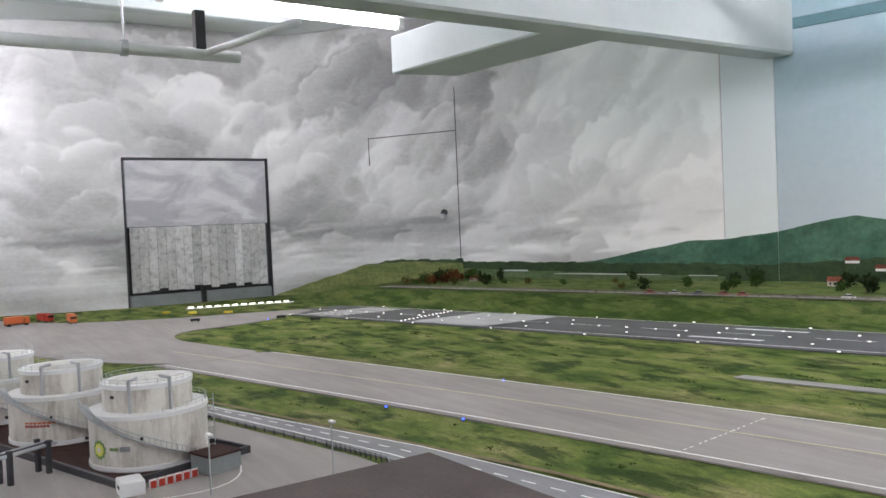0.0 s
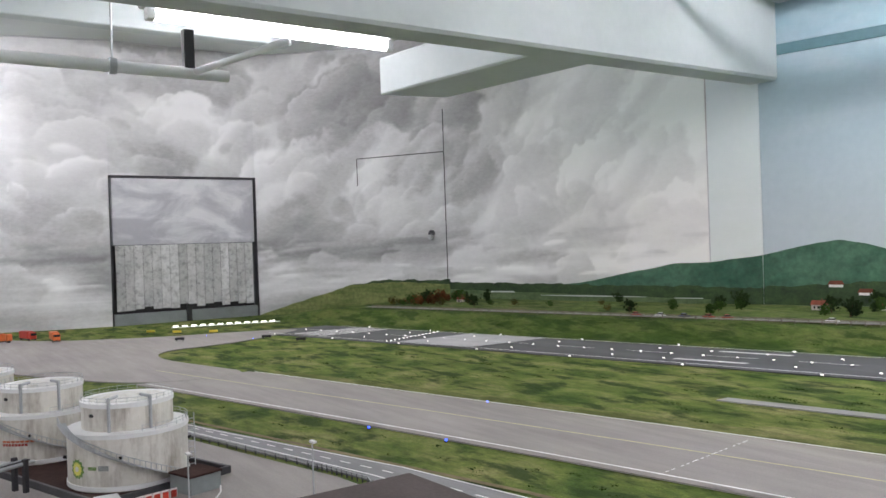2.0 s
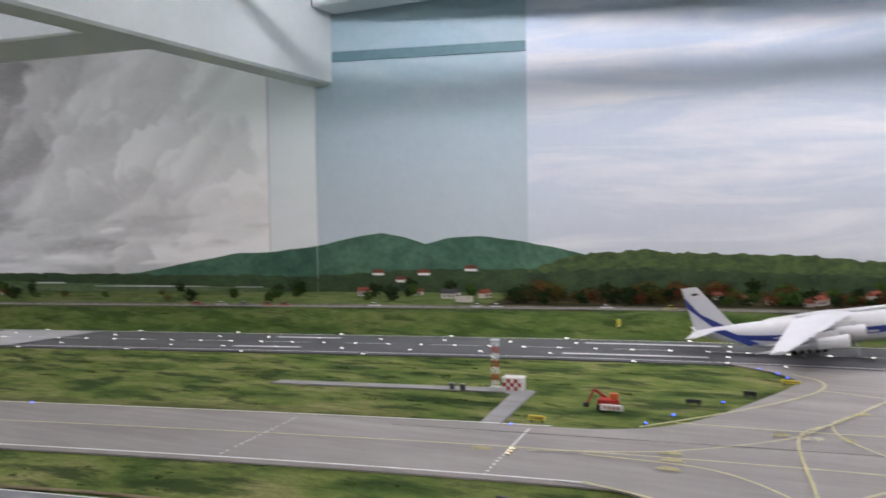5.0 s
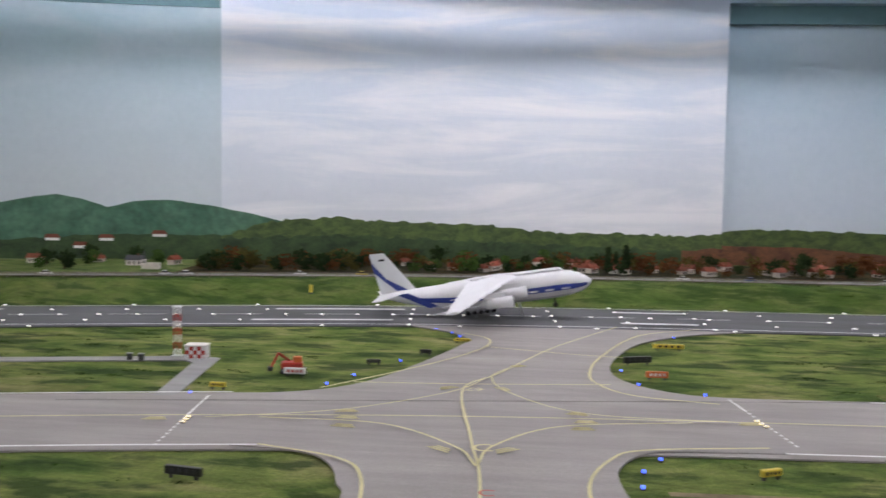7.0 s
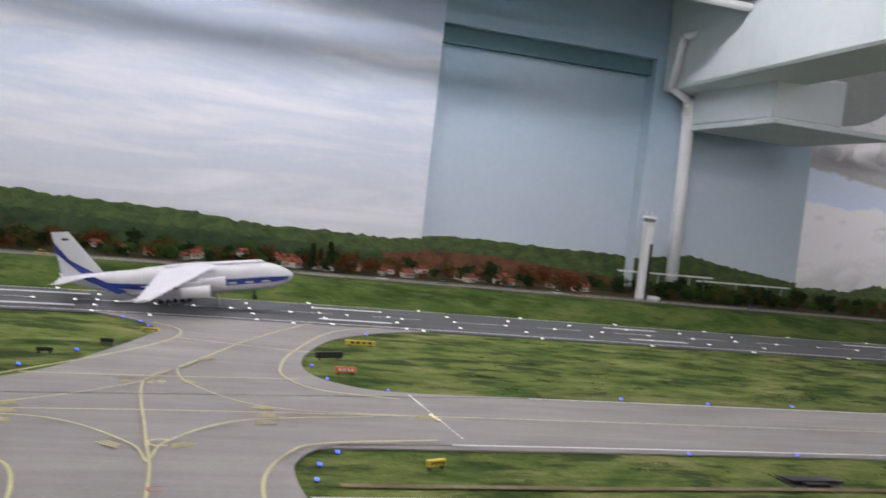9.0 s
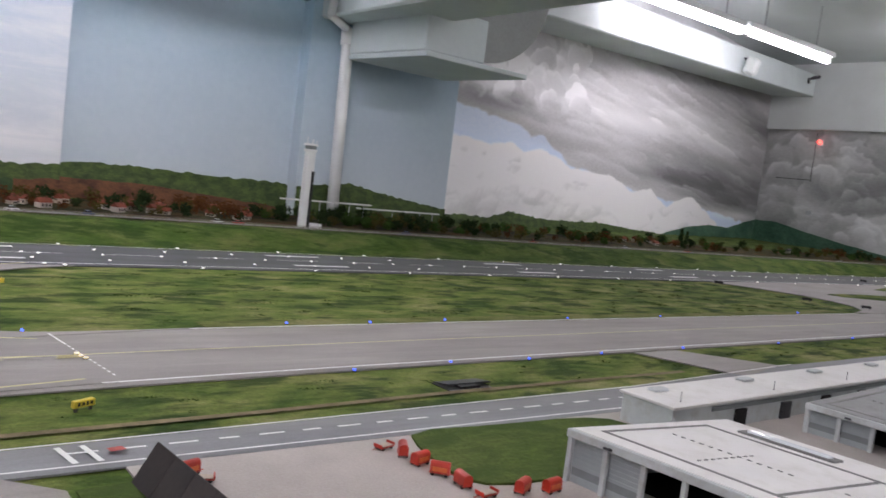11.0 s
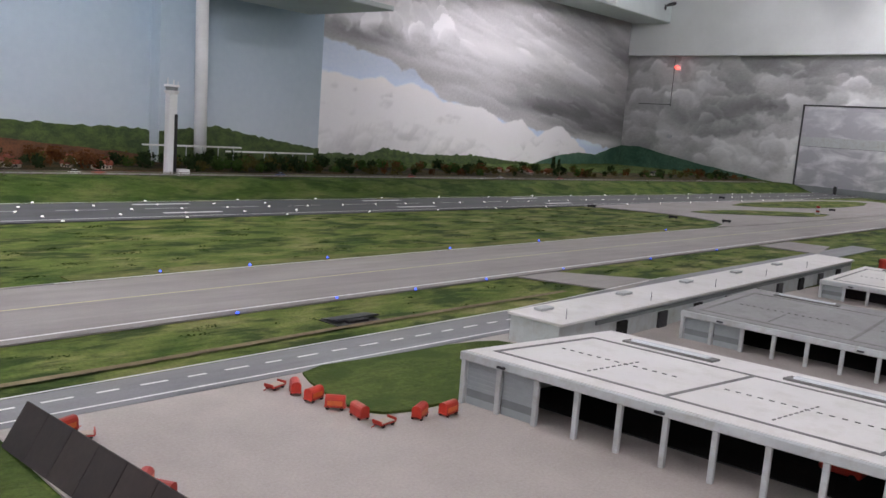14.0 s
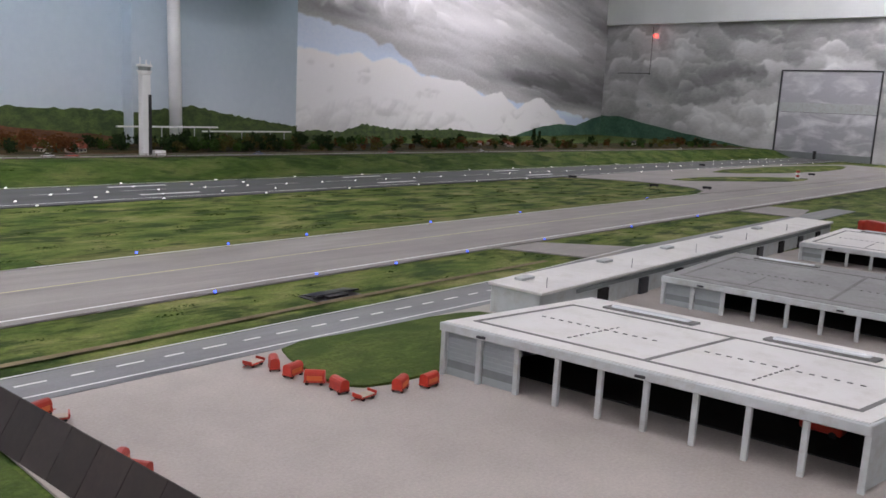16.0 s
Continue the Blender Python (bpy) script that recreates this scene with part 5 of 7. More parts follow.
# ---------- aircraft on its take-off run ----------
def aircraft(m):
    e = thing("cargo_aircraft", "white model cargo aircraft with a blue stripe, nose raised", "aircraft", m)
    L, R = 0.735, 0.046
    # stations: position, radius across, height of the crown, height of the keel
    st = [(0.0, 0.003, 0.002, -0.004), (0.012, 0.018, 0.014, -0.02), (0.035, 0.030, 0.028, -0.032), (0.07, 0.040, 0.042, -0.041), (0.11, 0.045, 0.050, -0.045), (0.16, R, 0.051, -0.046), (0.40, R, 0.050, -0.046),
          (0.48, 0.044, 0.049, -0.042), (0.56, 0.036, 0.047, -0.026), (0.64, 0.024, 0.044, -0.004), (0.70, 0.012, 0.040, 0.018), (0.735, 0.003, 0.036, 0.030)]
    bm = bmnew()
    seg = 28
    rings = []
    fine = []
    for (a, b) in zip(st, st[1:]):
        fine += [tuple(np.array(a) * (1 - i / 4) + np.array(b) * i / 4) for i in range(4)]
    fine.append(st[-1])
    for s, w, zt, zb in fine:
        ring = []
        for k in range(seg):
            t = 2 * math.pi * k / seg
            ring.append(bm.verts.new((L / 2 - s, w * math.cos(t), (zt + zb) / 2 + (zt - zb) / 2 * math.sin(t))))
        rings.append(ring)
    for i, (a, b) in enumerate(zip(rings, rings[1:])):
        s = fine[i][0]
        for k in range(seg):
            f = bm.faces.new((a[k], b[k], b[(k + 1) % seg], a[(k + 1) % seg]))
            ang = 360 * (k + 0.5) / seg
            side = ang if ang < 180 else ang - 360
            low = -32 < side < -4 or side > 184 or -176 < side < -148
            f.material_index = 1 if low and 0.012 < s < 0.62 else (2 if -130 < side < -50 else 0)
    bmesh.ops.recalc_face_normals(bm, faces=bm.faces)
    part("fuselage", bm, [M_PLANE, M_PLANEBLUE, M_PLANEGREY], e, "white fuselage with a blue stripe", smooth=True)
    part("crown_fairing", box(bmnew(), -0.05, 0.27, -0.02, 0.02, 0.045, 0.057, 0.008), M_PLANE, e)

    def blade(name, root, tip, parent, thick, material=M_PLANE, up=Vector((0, 0, 1))):
        """A tapered plate with a rounded section: root and tip are (lead, trail) points."""
        bm = bmnew()
        rows = []
        for (ld, tr), th in ((root, thick), (tip, thick * 0.45)):
            ld, tr = Vector(ld), Vector(tr)
            rows.append([bm.verts.new(ld.lerp(tr, f) + up * th * h) for f, h in ((0, 0), (0.12, 0.6), (0.35, 1), (0.7, 0.6), (1, 0.02), (0.7, -0.4), (0.35, -0.6), (0.12, -0.5))])
        for k in range(8):
            bm.faces.new((rows[0][k], rows[1][k], rows[1][(k + 1) % 8], rows[0][(k + 1) % 8]))
        bm.faces.new(rows[0])
        bm.faces.new(rows[1])
        bmesh.ops.recalc_face_normals(bm, faces=bm.faces)
        return part(name, bm, material, parent, smooth=False)

    for s in (-1, 1):
        w = blade("wing", ((0.115, s * 0.03, 0.048), (-0.06, s * 0.03, 0.044)), ((-0.1, s * 0.405, 0.003), (-0.145, s * 0.405, 0.001)), e, 0.012)
        for k in range(4):
            y = s * (0.12 + 0.075 * k)
            x = -0.055 - 0.028 * k
            part("flap_fairing", cyl(bmnew(), (x + 0.03, y, 0.028 - 0.009 * k), (x - 0.04, y, 0.024 - 0.009 * k), 0.005, 0.001, seg=8), M_PLANE, w)
        blade("tailplane", ((-0.275, s * 0.015, 0.036), (-0.36, s * 0.012, 0.036)), ((-0.345, s * 0.15, 0.034), (-0.378, s * 0.15, 0.034)), e, 0.006)
        for y, x, z in ((0.135, 0.085, 0.006), (0.235, 0.03, -0.006)):
            en = part("engine", cyl(bmnew(), (x + 0.045, s * y, z), (x - 0.04, s * y, z), 0.019, 0.016, seg=20), M_PLANE, e, smooth=True)
            part("intake", cyl(bmnew(), (x + 0.046, s * y, z), (x + 0.047, s * y, z), 0.0165, seg=20), M_DARK, en)
            part("exhaust", cyl(bmnew(), (x - 0.04, s * y, z), (x - 0.065, s * y, z), 0.012, 0.006, seg=16), M_PLANEGREY, en)
            part("pylon", box(bmnew(), x - 0.05, x + 0.02, s * y - 0.003, s * y + 0.003, z + 0.012, z + 0.032), M_PLANE, en)
    fin = blade("fin", ((-0.235, 0, 0.045), (-0.355, 0, 0.040)), ((-0.33, 0, 0.18), (-0.38, 0, 0.18)), e, 0.006, up=Vector((0, 1, 0)))
    bm = bmnew()
    for s in (-1, 1):
        poly(bm, [(-0.374, s * 0.0062, 0.150), (-0.37, s * 0.0062, 0.115), (-0.262, s * 0.0085, 0.046), (-0.300, s * 0.0085, 0.046)])
    part("fin_stripe", bm, M_PLANEBLUE, fin)
    bm = bmnew()
    for s in (-1, 1):
        poly(bm, [(-0.35, s * 0.006, 0.160), (-0.33, s * 0.006, 0.160), (-0.33, s * 0.006, 0.153), (-0.35, s * 0.006, 0.153)])
    part("fin_mark", bm, M_BLACK, fin)
    bm = bmnew()
    for s in (-1, 1):
        poly(bm, [(-0.262, s * 0.034, 0.036), (-0.300, s * 0.029, 0.034), (-0.195, s * 0.0435, -0.022), (-0.165, s * 0.0465, -0.018)])
    part("tail_sash", bm, M_PLANEBLUE, e)
    for s in (-1, 1):
        for k in range(3):
            x = 0.16 + 0.055 * k
            part("stripe_mark", box(bmnew(), x - 0.014, x + 0.014, s * 0.0462 - 0.001, s * 0.0462 + 0.001, -0.014, -0.009), M_PLANE, e)
    part("cockpit_glass", box(bmnew(), 0.318, 0.335, -0.018, 0.018, 0.018, 0.025, 0.003), M_GLASS, e)
    for s in (-1, 1):
        bm = bmnew()
        for k in range(5):
            cyl(bm, (0.02 - 0.022 * k, s * 0.03, -0.056), (0.02 - 0.022 * k, s * 0.042, -0.056), 0.008, seg=12)
        part("main_gear", bm, M_RUBBER, e)
        part("gear_door", box(bmnew(), -0.075, 0.03, s * 0.036 - 0.006, s * 0.036 + 0.006, -0.058, -0.035, 0.004), M_PLANEGREY, e)
    bm = bmnew()
    cyl(bm, (0.235, 0, -0.04), (0.235, 0, -0.07), 0.003, seg=8)
    for s in (-1, 1):
        cyl(bm, (0.235, s * 0.004, -0.07), (0.235, s * 0.012, -0.07), 0.008, seg=12)
    part("nose_gear", bm, M_RUBBER, e)
    return e


heading = math.degrees(math.atan2(B(0.19) - B(-0.54), 0.73))
plane = aircraft(pose(-0.165, B(-0.165) + 0.215, 0.088, 0, 0, heading) @ pose(0, 0, 0, 0, -8.0, 0))
for x in (0.11, -0.05):
    part("support_rod", cyl(bmnew(), (x, 0, -0.04), (x + 0.01, 0, -0.082 - 0.14 * max(0, x)), 0.003, seg=8), M_METAL, plane)


# ---------- fuel depot ----------
def tank(m, first, r=0.1076):
    e = thing("fuel_tank", "weathered white two-tier fuel tank with a spiral stair", "storage tank", m, "fuel tanks")
    bm = bmnew()
    for z0, z1, rr in ((0.004, 0.109, r), (0.111, 0.159, r * 0.76)):
        cyl(bm, (0, 0, z0), (0, 0, z1), rr, seg=48)
    part("shell", bm, M_TANK, e, "stained white steel shell", smooth=False)
    bm = bmnew()
    for z, rr in ((0.104, r + 0.002), (0.154, r * 0.76 + 0.002), (0.012, r + 0.002)):
        cyl(bm, (0, 0, z), (0, 0, z + 0.008), rr, seg=48)
    part("rim", bm, M_PIPE, e)
    part("roof_cone", cyl(bmnew(), (0, 0, 0.1605), (0, 0, 0.17), r * 0.74, 0.01, seg=48), M_TANKTOP, e)
    for z, rr in ((0.124, r + 0.0), (0.172, r * 0.76)):
        bm = bmnew()
        n = 28
        ring = [Vector((rr * math.cos(2 * math.pi * k / n), rr * math.sin(2 * math.pi * k / n), z)) for k in range(n)]
        span = range(n) if z > 0.15 else range(n // 3)
        for k in span:
            a, b = ring[k], ring[(k + 1) % n]
            cyl(bm, a, b, 0.0004, seg=5)
            cyl(bm, a - Vector((0, 0, 0.006)), b - Vector((0, 0, 0.006)), 0.0003, seg=5)
            cyl(bm, a, a - Vector((0, 0, 0.011)), 0.0004, seg=5)
        part("railing", bm, M_METAL, e)
    bm = bmnew()
    n = 30
    for k in range(n):
        t = radians(-88 + 132 * k / n)
        z = 0.128 - 0.116 * k / n
        a = Vector(((r + 0.002) * math.cos(t), (r + 0.002) * math.sin(t), z))
        o = Vector((math.cos(t), math.sin(t), 0)) * 0.014
        t2 = radians(-88 + 132 * (k + 1) / n)
        b = Vector(((r + 0.002) * math.cos(t2), (r + 0.002) * math.sin(t2), z - 0.0039))
        o2 = Vector((math.cos(t2), math.sin(t2), 0)) * 0.014
        poly(bm, [a, a + o, b + o2, b])
        cyl(bm, a + o, a + o + Vector((0, 0, 0.012)), 0.0007, seg=5)
        cyl(bm, a + o + Vector((0, 0, 0.012)), b + o2 + Vector((0, 0, 0.012)), 0.0008, seg=5)
        cyl(bm, a + o, b + o2, 0.0013, seg=5)
    part("spiral_stair", bm, M_METAL, e, "grey spiral stair")
    for t in (-35, 15):
        bm = bmnew()
        x, y = r * 0.76 * math.cos(radians(t)), r * 0.76 * math.sin(radians(t))
        cyl(bm, (x * 1.03, y * 1.03, 0.111), (x * 1.03, y * 1.03, 0.171), 0.003, seg=8)
        cyl(bm, (x * 1.03, y * 1.03, 0.171), (x * 0.6, y * 0.6, 0.171), 0.003, seg=8)
        part("vent_pipe", bm, M_METAL, e)
    for t, z, rr in ((-20, 0.07, r), (-100, 0.06, r), (-60, 0.14, r * 0.76), (70, 0.075, r)):
        x, y = rr * math.cos(radians(t)), rr * math.sin(radians(t))
        part("floodlight", cyl(bmnew(), (x, y, z), (x * 1.06, y * 1.06, z + 0.002), 0.003, seg=8), M_BLACK, e)
    bm = bmnew()
    x, y = r * math.cos(radians(75)), r * math.sin(radians(75))
    for s in (-0.008, 0.008):
        cyl(bm, (x * 1.04, y * 1.04 + s, 0.0), (x * 1.04, y * 1.04 + s, 0.12), 0.001, seg=5)
    for k in range(10):
        cyl(bm, (x * 1.04, y * 1.04 - 0.008, 0.01 + 0.011 * k), (x * 1.04, y * 1.04 + 0.008, 0.01 + 0.011 * k), 0.0008, seg=5)
    part("ladder", bm, M_METAL, e)
    return e


M_LOGOG = surface("logo_green", (0.12, 0.25, 0.04), 0.5, 0.1, 20, 90)
M_LOGOY = surface("logo_yellow", (0.75, 0.7, 0.15), 0.5, 0.1, 20, 90)


def wrap_disc(bm, r, ang, z, rad, mi, petals=18, off=0.0012, amp=0.0):
    pts = []
    for k in range(petals * 2):
        t = math.pi * k / petals
        q = rad * (1 + (amp if k % 2 else -amp))
        a = ang + q * math.cos(t) / r
        pts.append(((r + off) * math.cos(a), (r + off) * math.sin(a), z + q * math.sin(t)))
    poly(bm, pts, mi)


tA = tank(pose(-1.748, 0.405, 0.0), True)
tB = copy_thing(tA, pose(-2.07, 0.3, 0))
tC = copy_thing(tA, pose(-2.385, 0.198, 0))
tD = copy_thing(tA, pose(-2.7, 0.095, 0))
bm = bmnew()
ang = radians(-66)
wrap_disc(bm, 0.1076, ang, 0.05, 0.017, 0, 12, 0.0012, 0.12)
wrap_disc(bm, 0.1076, ang, 0.05, 0.012, 1, 12, 0.0016, 0.15)
wrap_disc(bm, 0.1076, ang, 0.05, 0.005, 2, 12, 0.002)
bmesh.ops.recalc_face_normals(bm, faces=bm.faces)
part("emblem", bm, [M_LOGOG, M_LOGOY, M_TANKTOP], tA, "green and yellow petal emblem")
for par, a0, wid, z, hh, mt, n in ((tA, -52, 9, 0.05, 0.006, M_LOGOG, 2), (tA, -41, 10, 0.049, 0.009, M_GREYBOX, 2), (tB, -50, 40, 0.058, 0.004, M_ORANGE, 2), (tB, -50, 28, 0.051, 0.005, M_RED, 1)):
    bm = bmnew()
    steps = 8
    for k in range(steps):
        a1, a2 = radians(a0 + wid * k / steps), radians(a0 + wid * (k + 0.8) / steps)
        rr = 0.109
        poly(bm, [(rr * math.cos(a1), rr * math.sin(a1), z), (rr * math.cos(a2), rr * math.sin(a2), z), (rr * math.cos(a2), rr * math.sin(a2), z + hh), (rr * math.cos(a1), rr * math.sin(a1), z + hh)])
    part("lettering_bar", bm, mt, par)
dv = Vector((-0.315, -0.102)).normalized()
turn = math.degrees(math.atan2(-dv.y, -dv.x))
mb = pose(-2.2, 0.258, 0, 0, 0, turn)
e = thing("tank_bund", "low dark brick bund round the fuel tanks", "bund", mb)
part("bund_floor", box(bmnew(), -0.75, 0.6, -0.128, 0.128, 0.0, 0.01), M_BUND, e)
for b in ((-0.75, 0.6, -0.135, -0.128), (-0.75, 0.6, 0.128, 0.135), (-0.757, -0.75, -0.135, 0.135), (0.6, 0.607, -0.135, 0.135)):
    part("bund_wall", box(bmnew(), b[0], b[1], b[2], b[3], 0.0, 0.018, 0.001), M_DARK, e)
e = thing("pump_cabinet", "grey flat-roofed pump cabinet beside the bund", "cabinet", pose(-1.6, 0.485, 0, 0, 0, turn))
part("body", box(bmnew(), -0.032, 0.032, -0.032, 0.032, 0.0, 0.034, 0.001), M_GREYBOX, e)
part("roof", box(bmnew(), -0.034, 0.034, -0.034, 0.034, 0.034, 0.038, 0.001), M_BUND, e)
e = thing("control_box", "small white control box with a dark display", "box", pose(-1.559, 0.327, 0, 0, 0, turn - 20))
part("body", box(bmnew(), -0.024, 0.024, -0.02, 0.02, 0.0, 0.028, 0.002), M_CARWHITE, e)
part("display", box(bmnew(), 0.0, 0.014, -0.0212, -0.02, 0.016, 0.021), M_DARK, e)
first = None
for k in range(6):
    m = pose(-1.5589 + -0.0034 * k, 0.3642 + 0.0150 * k, 0, 0, 0, 102.9)
    if first is None:
        first = thing("warning_board", "small red and white warning board in a frame", "sign", m, "warning boards by the tanks")
        part("panel", box(bmnew(), -0.005, 0.005, -0.001, 0.001, 0.004, 0.016), M_RED, first)
        part("frame", box(bmnew(), -0.007, 0.007, 0.001, 0.002, 0.0, 0.019), M_CARWHITE, first)
    else:
        copy_thing(first, m)
e = thing("fuel_gantry", "dark steel pipe gantry beside the tanks", "gantry", pose(-1.797, 0.224, 0, 0, 0, 119.8))
for x in (-0.36, -0.2, -0.077, 0.0):
    for y in (-0.015, 0.015):
        part("post", box(bmnew(), x - 0.004, x + 0.004, y - 0.004, y + 0.004, 0.0, 0.065), M_DARK, e)
for y in (-0.012, 0.0, 0.012):
    part("pipe", cyl(bmnew(), (-0.5, y, 0.056), (0.02, y, 0.056), 0.0035, seg=8), M_METAL if y else M_DARK, e)


def street_lamp(m, h=0.1):
    e = thing("street_lamp", "thin grey street lamp on the model yard", "street lamp", m, "street lamps of the yard")
    part("pole", cyl(bmnew(), (0, 0, 0), (0, 0, h), 0.0016, 0.0011, seg=8), M_METAL, e)
    part("head", box(bmnew(), -0.004, 0.012, -0.004, 0.004, h - 0.001, h + 0.003, 0.001), M_CARWHITE, e)
    return e


s0 = street_lamp(pose(-1.393, 0.622, 0.004))
for x, y in ((-1.452, 0.43), (-1.9, 0.13), (-2.5, -0.1)):
    copy_thing(s0, pose(x, y, 0.004))
# guard rail between the road and the yard
e = thing("guard_rail", "low grey guard rail along the service road", "fence")
gpts = [(-3.0, 0.31), (-2.4, 0.48), (-2.0, 0.6), (-1.6, 0.705), (-1.42, 0.74), (-1.36, 0.72), (-1.345, 0.68)]
for a, b in zip(gpts, gpts[1:]):
    part("rail", box(bmnew(), 0, (Vector(b) - Vector(a)).length, -0.0008, 0.0008, 0.009, 0.014, m=pose(a[0], a[1], 0.004, 0, 0, math.degrees(math.atan2(b[1] - a[1], b[0] - a[0])))), M_METAL, e)
fp = [Vector(a).lerp(Vector(b), t / 12) for a, b in zip(gpts, gpts[1:]) for t in range(12)]
pm = mesh_of("post", box(bmnew(), -0.001, 0.001, -0.001, 0.001, 0, 0.014), M_DARK)
for p in fp:
    ob = new("post", pm)
    ob.location = (p.x, p.y, 0.004)
    ob.parent = e
# dark flat-roofed building in front
e = thing("flat_roof_building", "building with a flat brown-grey felt roof", "building", pose(-0.9, 0.4, 0.0, 0, 0, 2))
part("wall", box(bmnew(), -0.2, 0.3, -0.8, 0.25, 0.0, 0.094), M_HALLWALL, e)
part("roof", box(bmnew(), -0.225, 0.32, -0.82, 0.265, 0.094, 0.1, 0.001), M_BROWNROOF, e)
part("roof_vent", cyl(bmnew(), (0.08, 0.2, 0.1), (0.08, 0.2, 0.107), 0.006, seg=12), M_GREYBOX, e)


# ---------- halls ----------
def hall(m, bays, step, depth, h, roof_mat, label, closed=2, lights=True):
    """A low hall with open bays along its local x axis (front at y = 0, depth towards +y)."""
    e = thing("cargo_hall", label, "hall", m, "cargo halls")
    w = bays * step
    part("back_wall", box(bmnew(), 0, w, depth - 0.006, depth, 0, h - 0.012), M_HALLWALL, e)
    for x0, x1 in ((0, 0.004), (w - 0.004, w)):
        part("side_wall", box(bmnew(), x0, x1, 0.004, depth - 0.006, 0, h - 0.012), M_HALLWALL, e)
    # near-black wall, floor and ceiling put the bays' deep shade into colour
    part("inner_wall", box(bmnew(), 0.006, w - 0.006, depth * 0.8, depth * 0.8 + 0.004, 0, h - 0.014), M_INSHADE, e)
    part("inner_floor", box(bmnew(), 0.006, w - 0.006, 0.07, depth * 0.8, 0.0, 0.002), M_INSHADE, e, "near-black floor sheet standing in for the shade inside")
    part("inner_ceiling", box(bmnew(), 0.006, w - 0.006, 0.012, depth * 0.8, h - 0.0165, h - 0.0145), M_INSHADE, e)
    part("roof_slab", box(bmnew(), -0.004, w + 0.004, -0.006, depth + 0.004, h - 0.012, h, 0.0012), M_HALLWALL, e, "pale fascia and roof slab")
    part("roof_sheet", box(bmnew(), 0.0, w, 0.0, depth, h, h + 0.0012), roof_mat, e)
    post = mesh_of("pillar", box(bmnew(), -0.0035, 0.0035, -0.0035, 0.0035, 0, h - 0.012, 0.0006), M_HALLWALL)
    for k in range(bays + 1):
        ob = new("pillar", post)
        ob.location = (k * step, 0.0, 0)
        ob.parent = e
    sh = bmnew()
    box(sh, 0.004, step - 0.004, 0.004, 0.006, 0.022, h - 0.014)
    slat = mesh_of("slat", box(bmnew(), 0.004, step - 0.004, 0.003, 0.004, 0.0, 0.002), M_SHUTTER)
    sm = mesh_of("shutter", sh, M_SHUTTER)
    gm = mesh_of("door_glass", box(bmnew(), 0.004, step - 0.004, 0.004, 0.006, 0.011, 0.022), M_GREYBOX)
    bm_ = mesh_of("door_base", box(bmnew(), 0.004, step - 0.004, 0.004, 0.006, 0.0, 0.011), M_SHUTTER)
    for k in range(closed):
        for nm, me in (("shutter", sm), ("door_glass", gm), ("door_base", bm_)):
            ob = new(nm, me)
            ob.location = (k * step, 0, 0)
            ob.parent = e
            if nm == "shutter":
                for j in range(5):
                    sl = new("slat", slat)
                    sl.location = (0, 0, 0.025 + j * (h - 0.042) / 5)
                    sl.parent = ob
    # gutters and seams on the roof
    zr = h + 0.0012
    t = 0.006
    for x0, x1, y0, y1 in ((0.02, w - 0.02, 0.028, 0.028 + t), (0.02, w - 0.02, depth - 0.075, depth - 0.075 + t), (0.02, 0.02 + t, 0.034, depth - 0.075), (w * 0.5, w * 0.5 + t, 0.034, depth - 0.075), (w - 0.026, w - 0.02, 0.034, depth - 0.075)):
        part("roof_gutter", box(bmnew(), x0, x1, y0, y1, zr - 0.001, zr + 0.0006), M_GUTTER, e)
    for x0, x1 in ((0.05, w * 0.46), (w * 0.54, w - 0.04)):
        for k in range(int((x1 - x0) / 0.014)):
            part("roof_clip", box(bmnew(), x0 + k * 0.014, x0 + k * 0.014 + 0.006, depth * 0.42, depth * 0.42 + 0.0018, zr, zr + 0.001), M_GUTTER, e) if k % 1 == 0 and k < 22 else None
        for k in range(9):
            part("roof_clip", box(bmnew(), x0 + 0.1, x0 + 0.1018, 0.05 + k * 0.012, 0.056 + k * 0.012, zr, zr + 0.001), M_GUTTER, e)
        part("skylight_frame", box(bmnew(), x0 + 0.01, x0 + 0.15, depth - 0.055, depth - 0.035, zr, zr + 0.003), M_GUTTER, e)
        part("skylight", box(bmnew(), x0 + 0.02, x0 + 0.14, depth - 0.05, depth - 0.04, zr + 0.002, zr + 0.006, 0.001), M_SKYLIGHT, e, "bright translucent skylight")
    for x, y in ((0.13 * w, 0.012), (0.55 * w, 0.012)):
        bm = bmnew()
        box(bm, x - 0.006, x + 0.006, -0.012, -0.009, h - 0.008, h - 0.005)
        cyl(bm, (x, -0.011, h - 0.006), (x, -0.005, h - 0.006), 0.001, seg=6)
        part("wall_lamp", bm, M_DARK, e)
    return e


def along_pose(p, q):
    return pose(p[0], p[1], 0.004, 0, 0, math.degrees(math.atan2(q[1] - p[1], q[0] - p[0])))


h1 = hall(along_pose((0.8956, 0.805), (0.9604, 0.274)), 9, 0.0594, 0.297, 0.0755, M_HALLROOF, "low white cargo hall with nine open bays")
h2 = hall(along_pose((1.567, 0.83), (1.6, 0.472)), 10, 0.0598, 0.42, 0.058, M_ROOFGREY, "low grey-roofed cargo hall with open bays", 2)
h3 = hall(along_pose((2.4, 0.862), (2.44, 0.3)), 10, 0.0598, 0.46, 0.05, M_HALLROOF, "low pale cargo hall with open bays", 1)
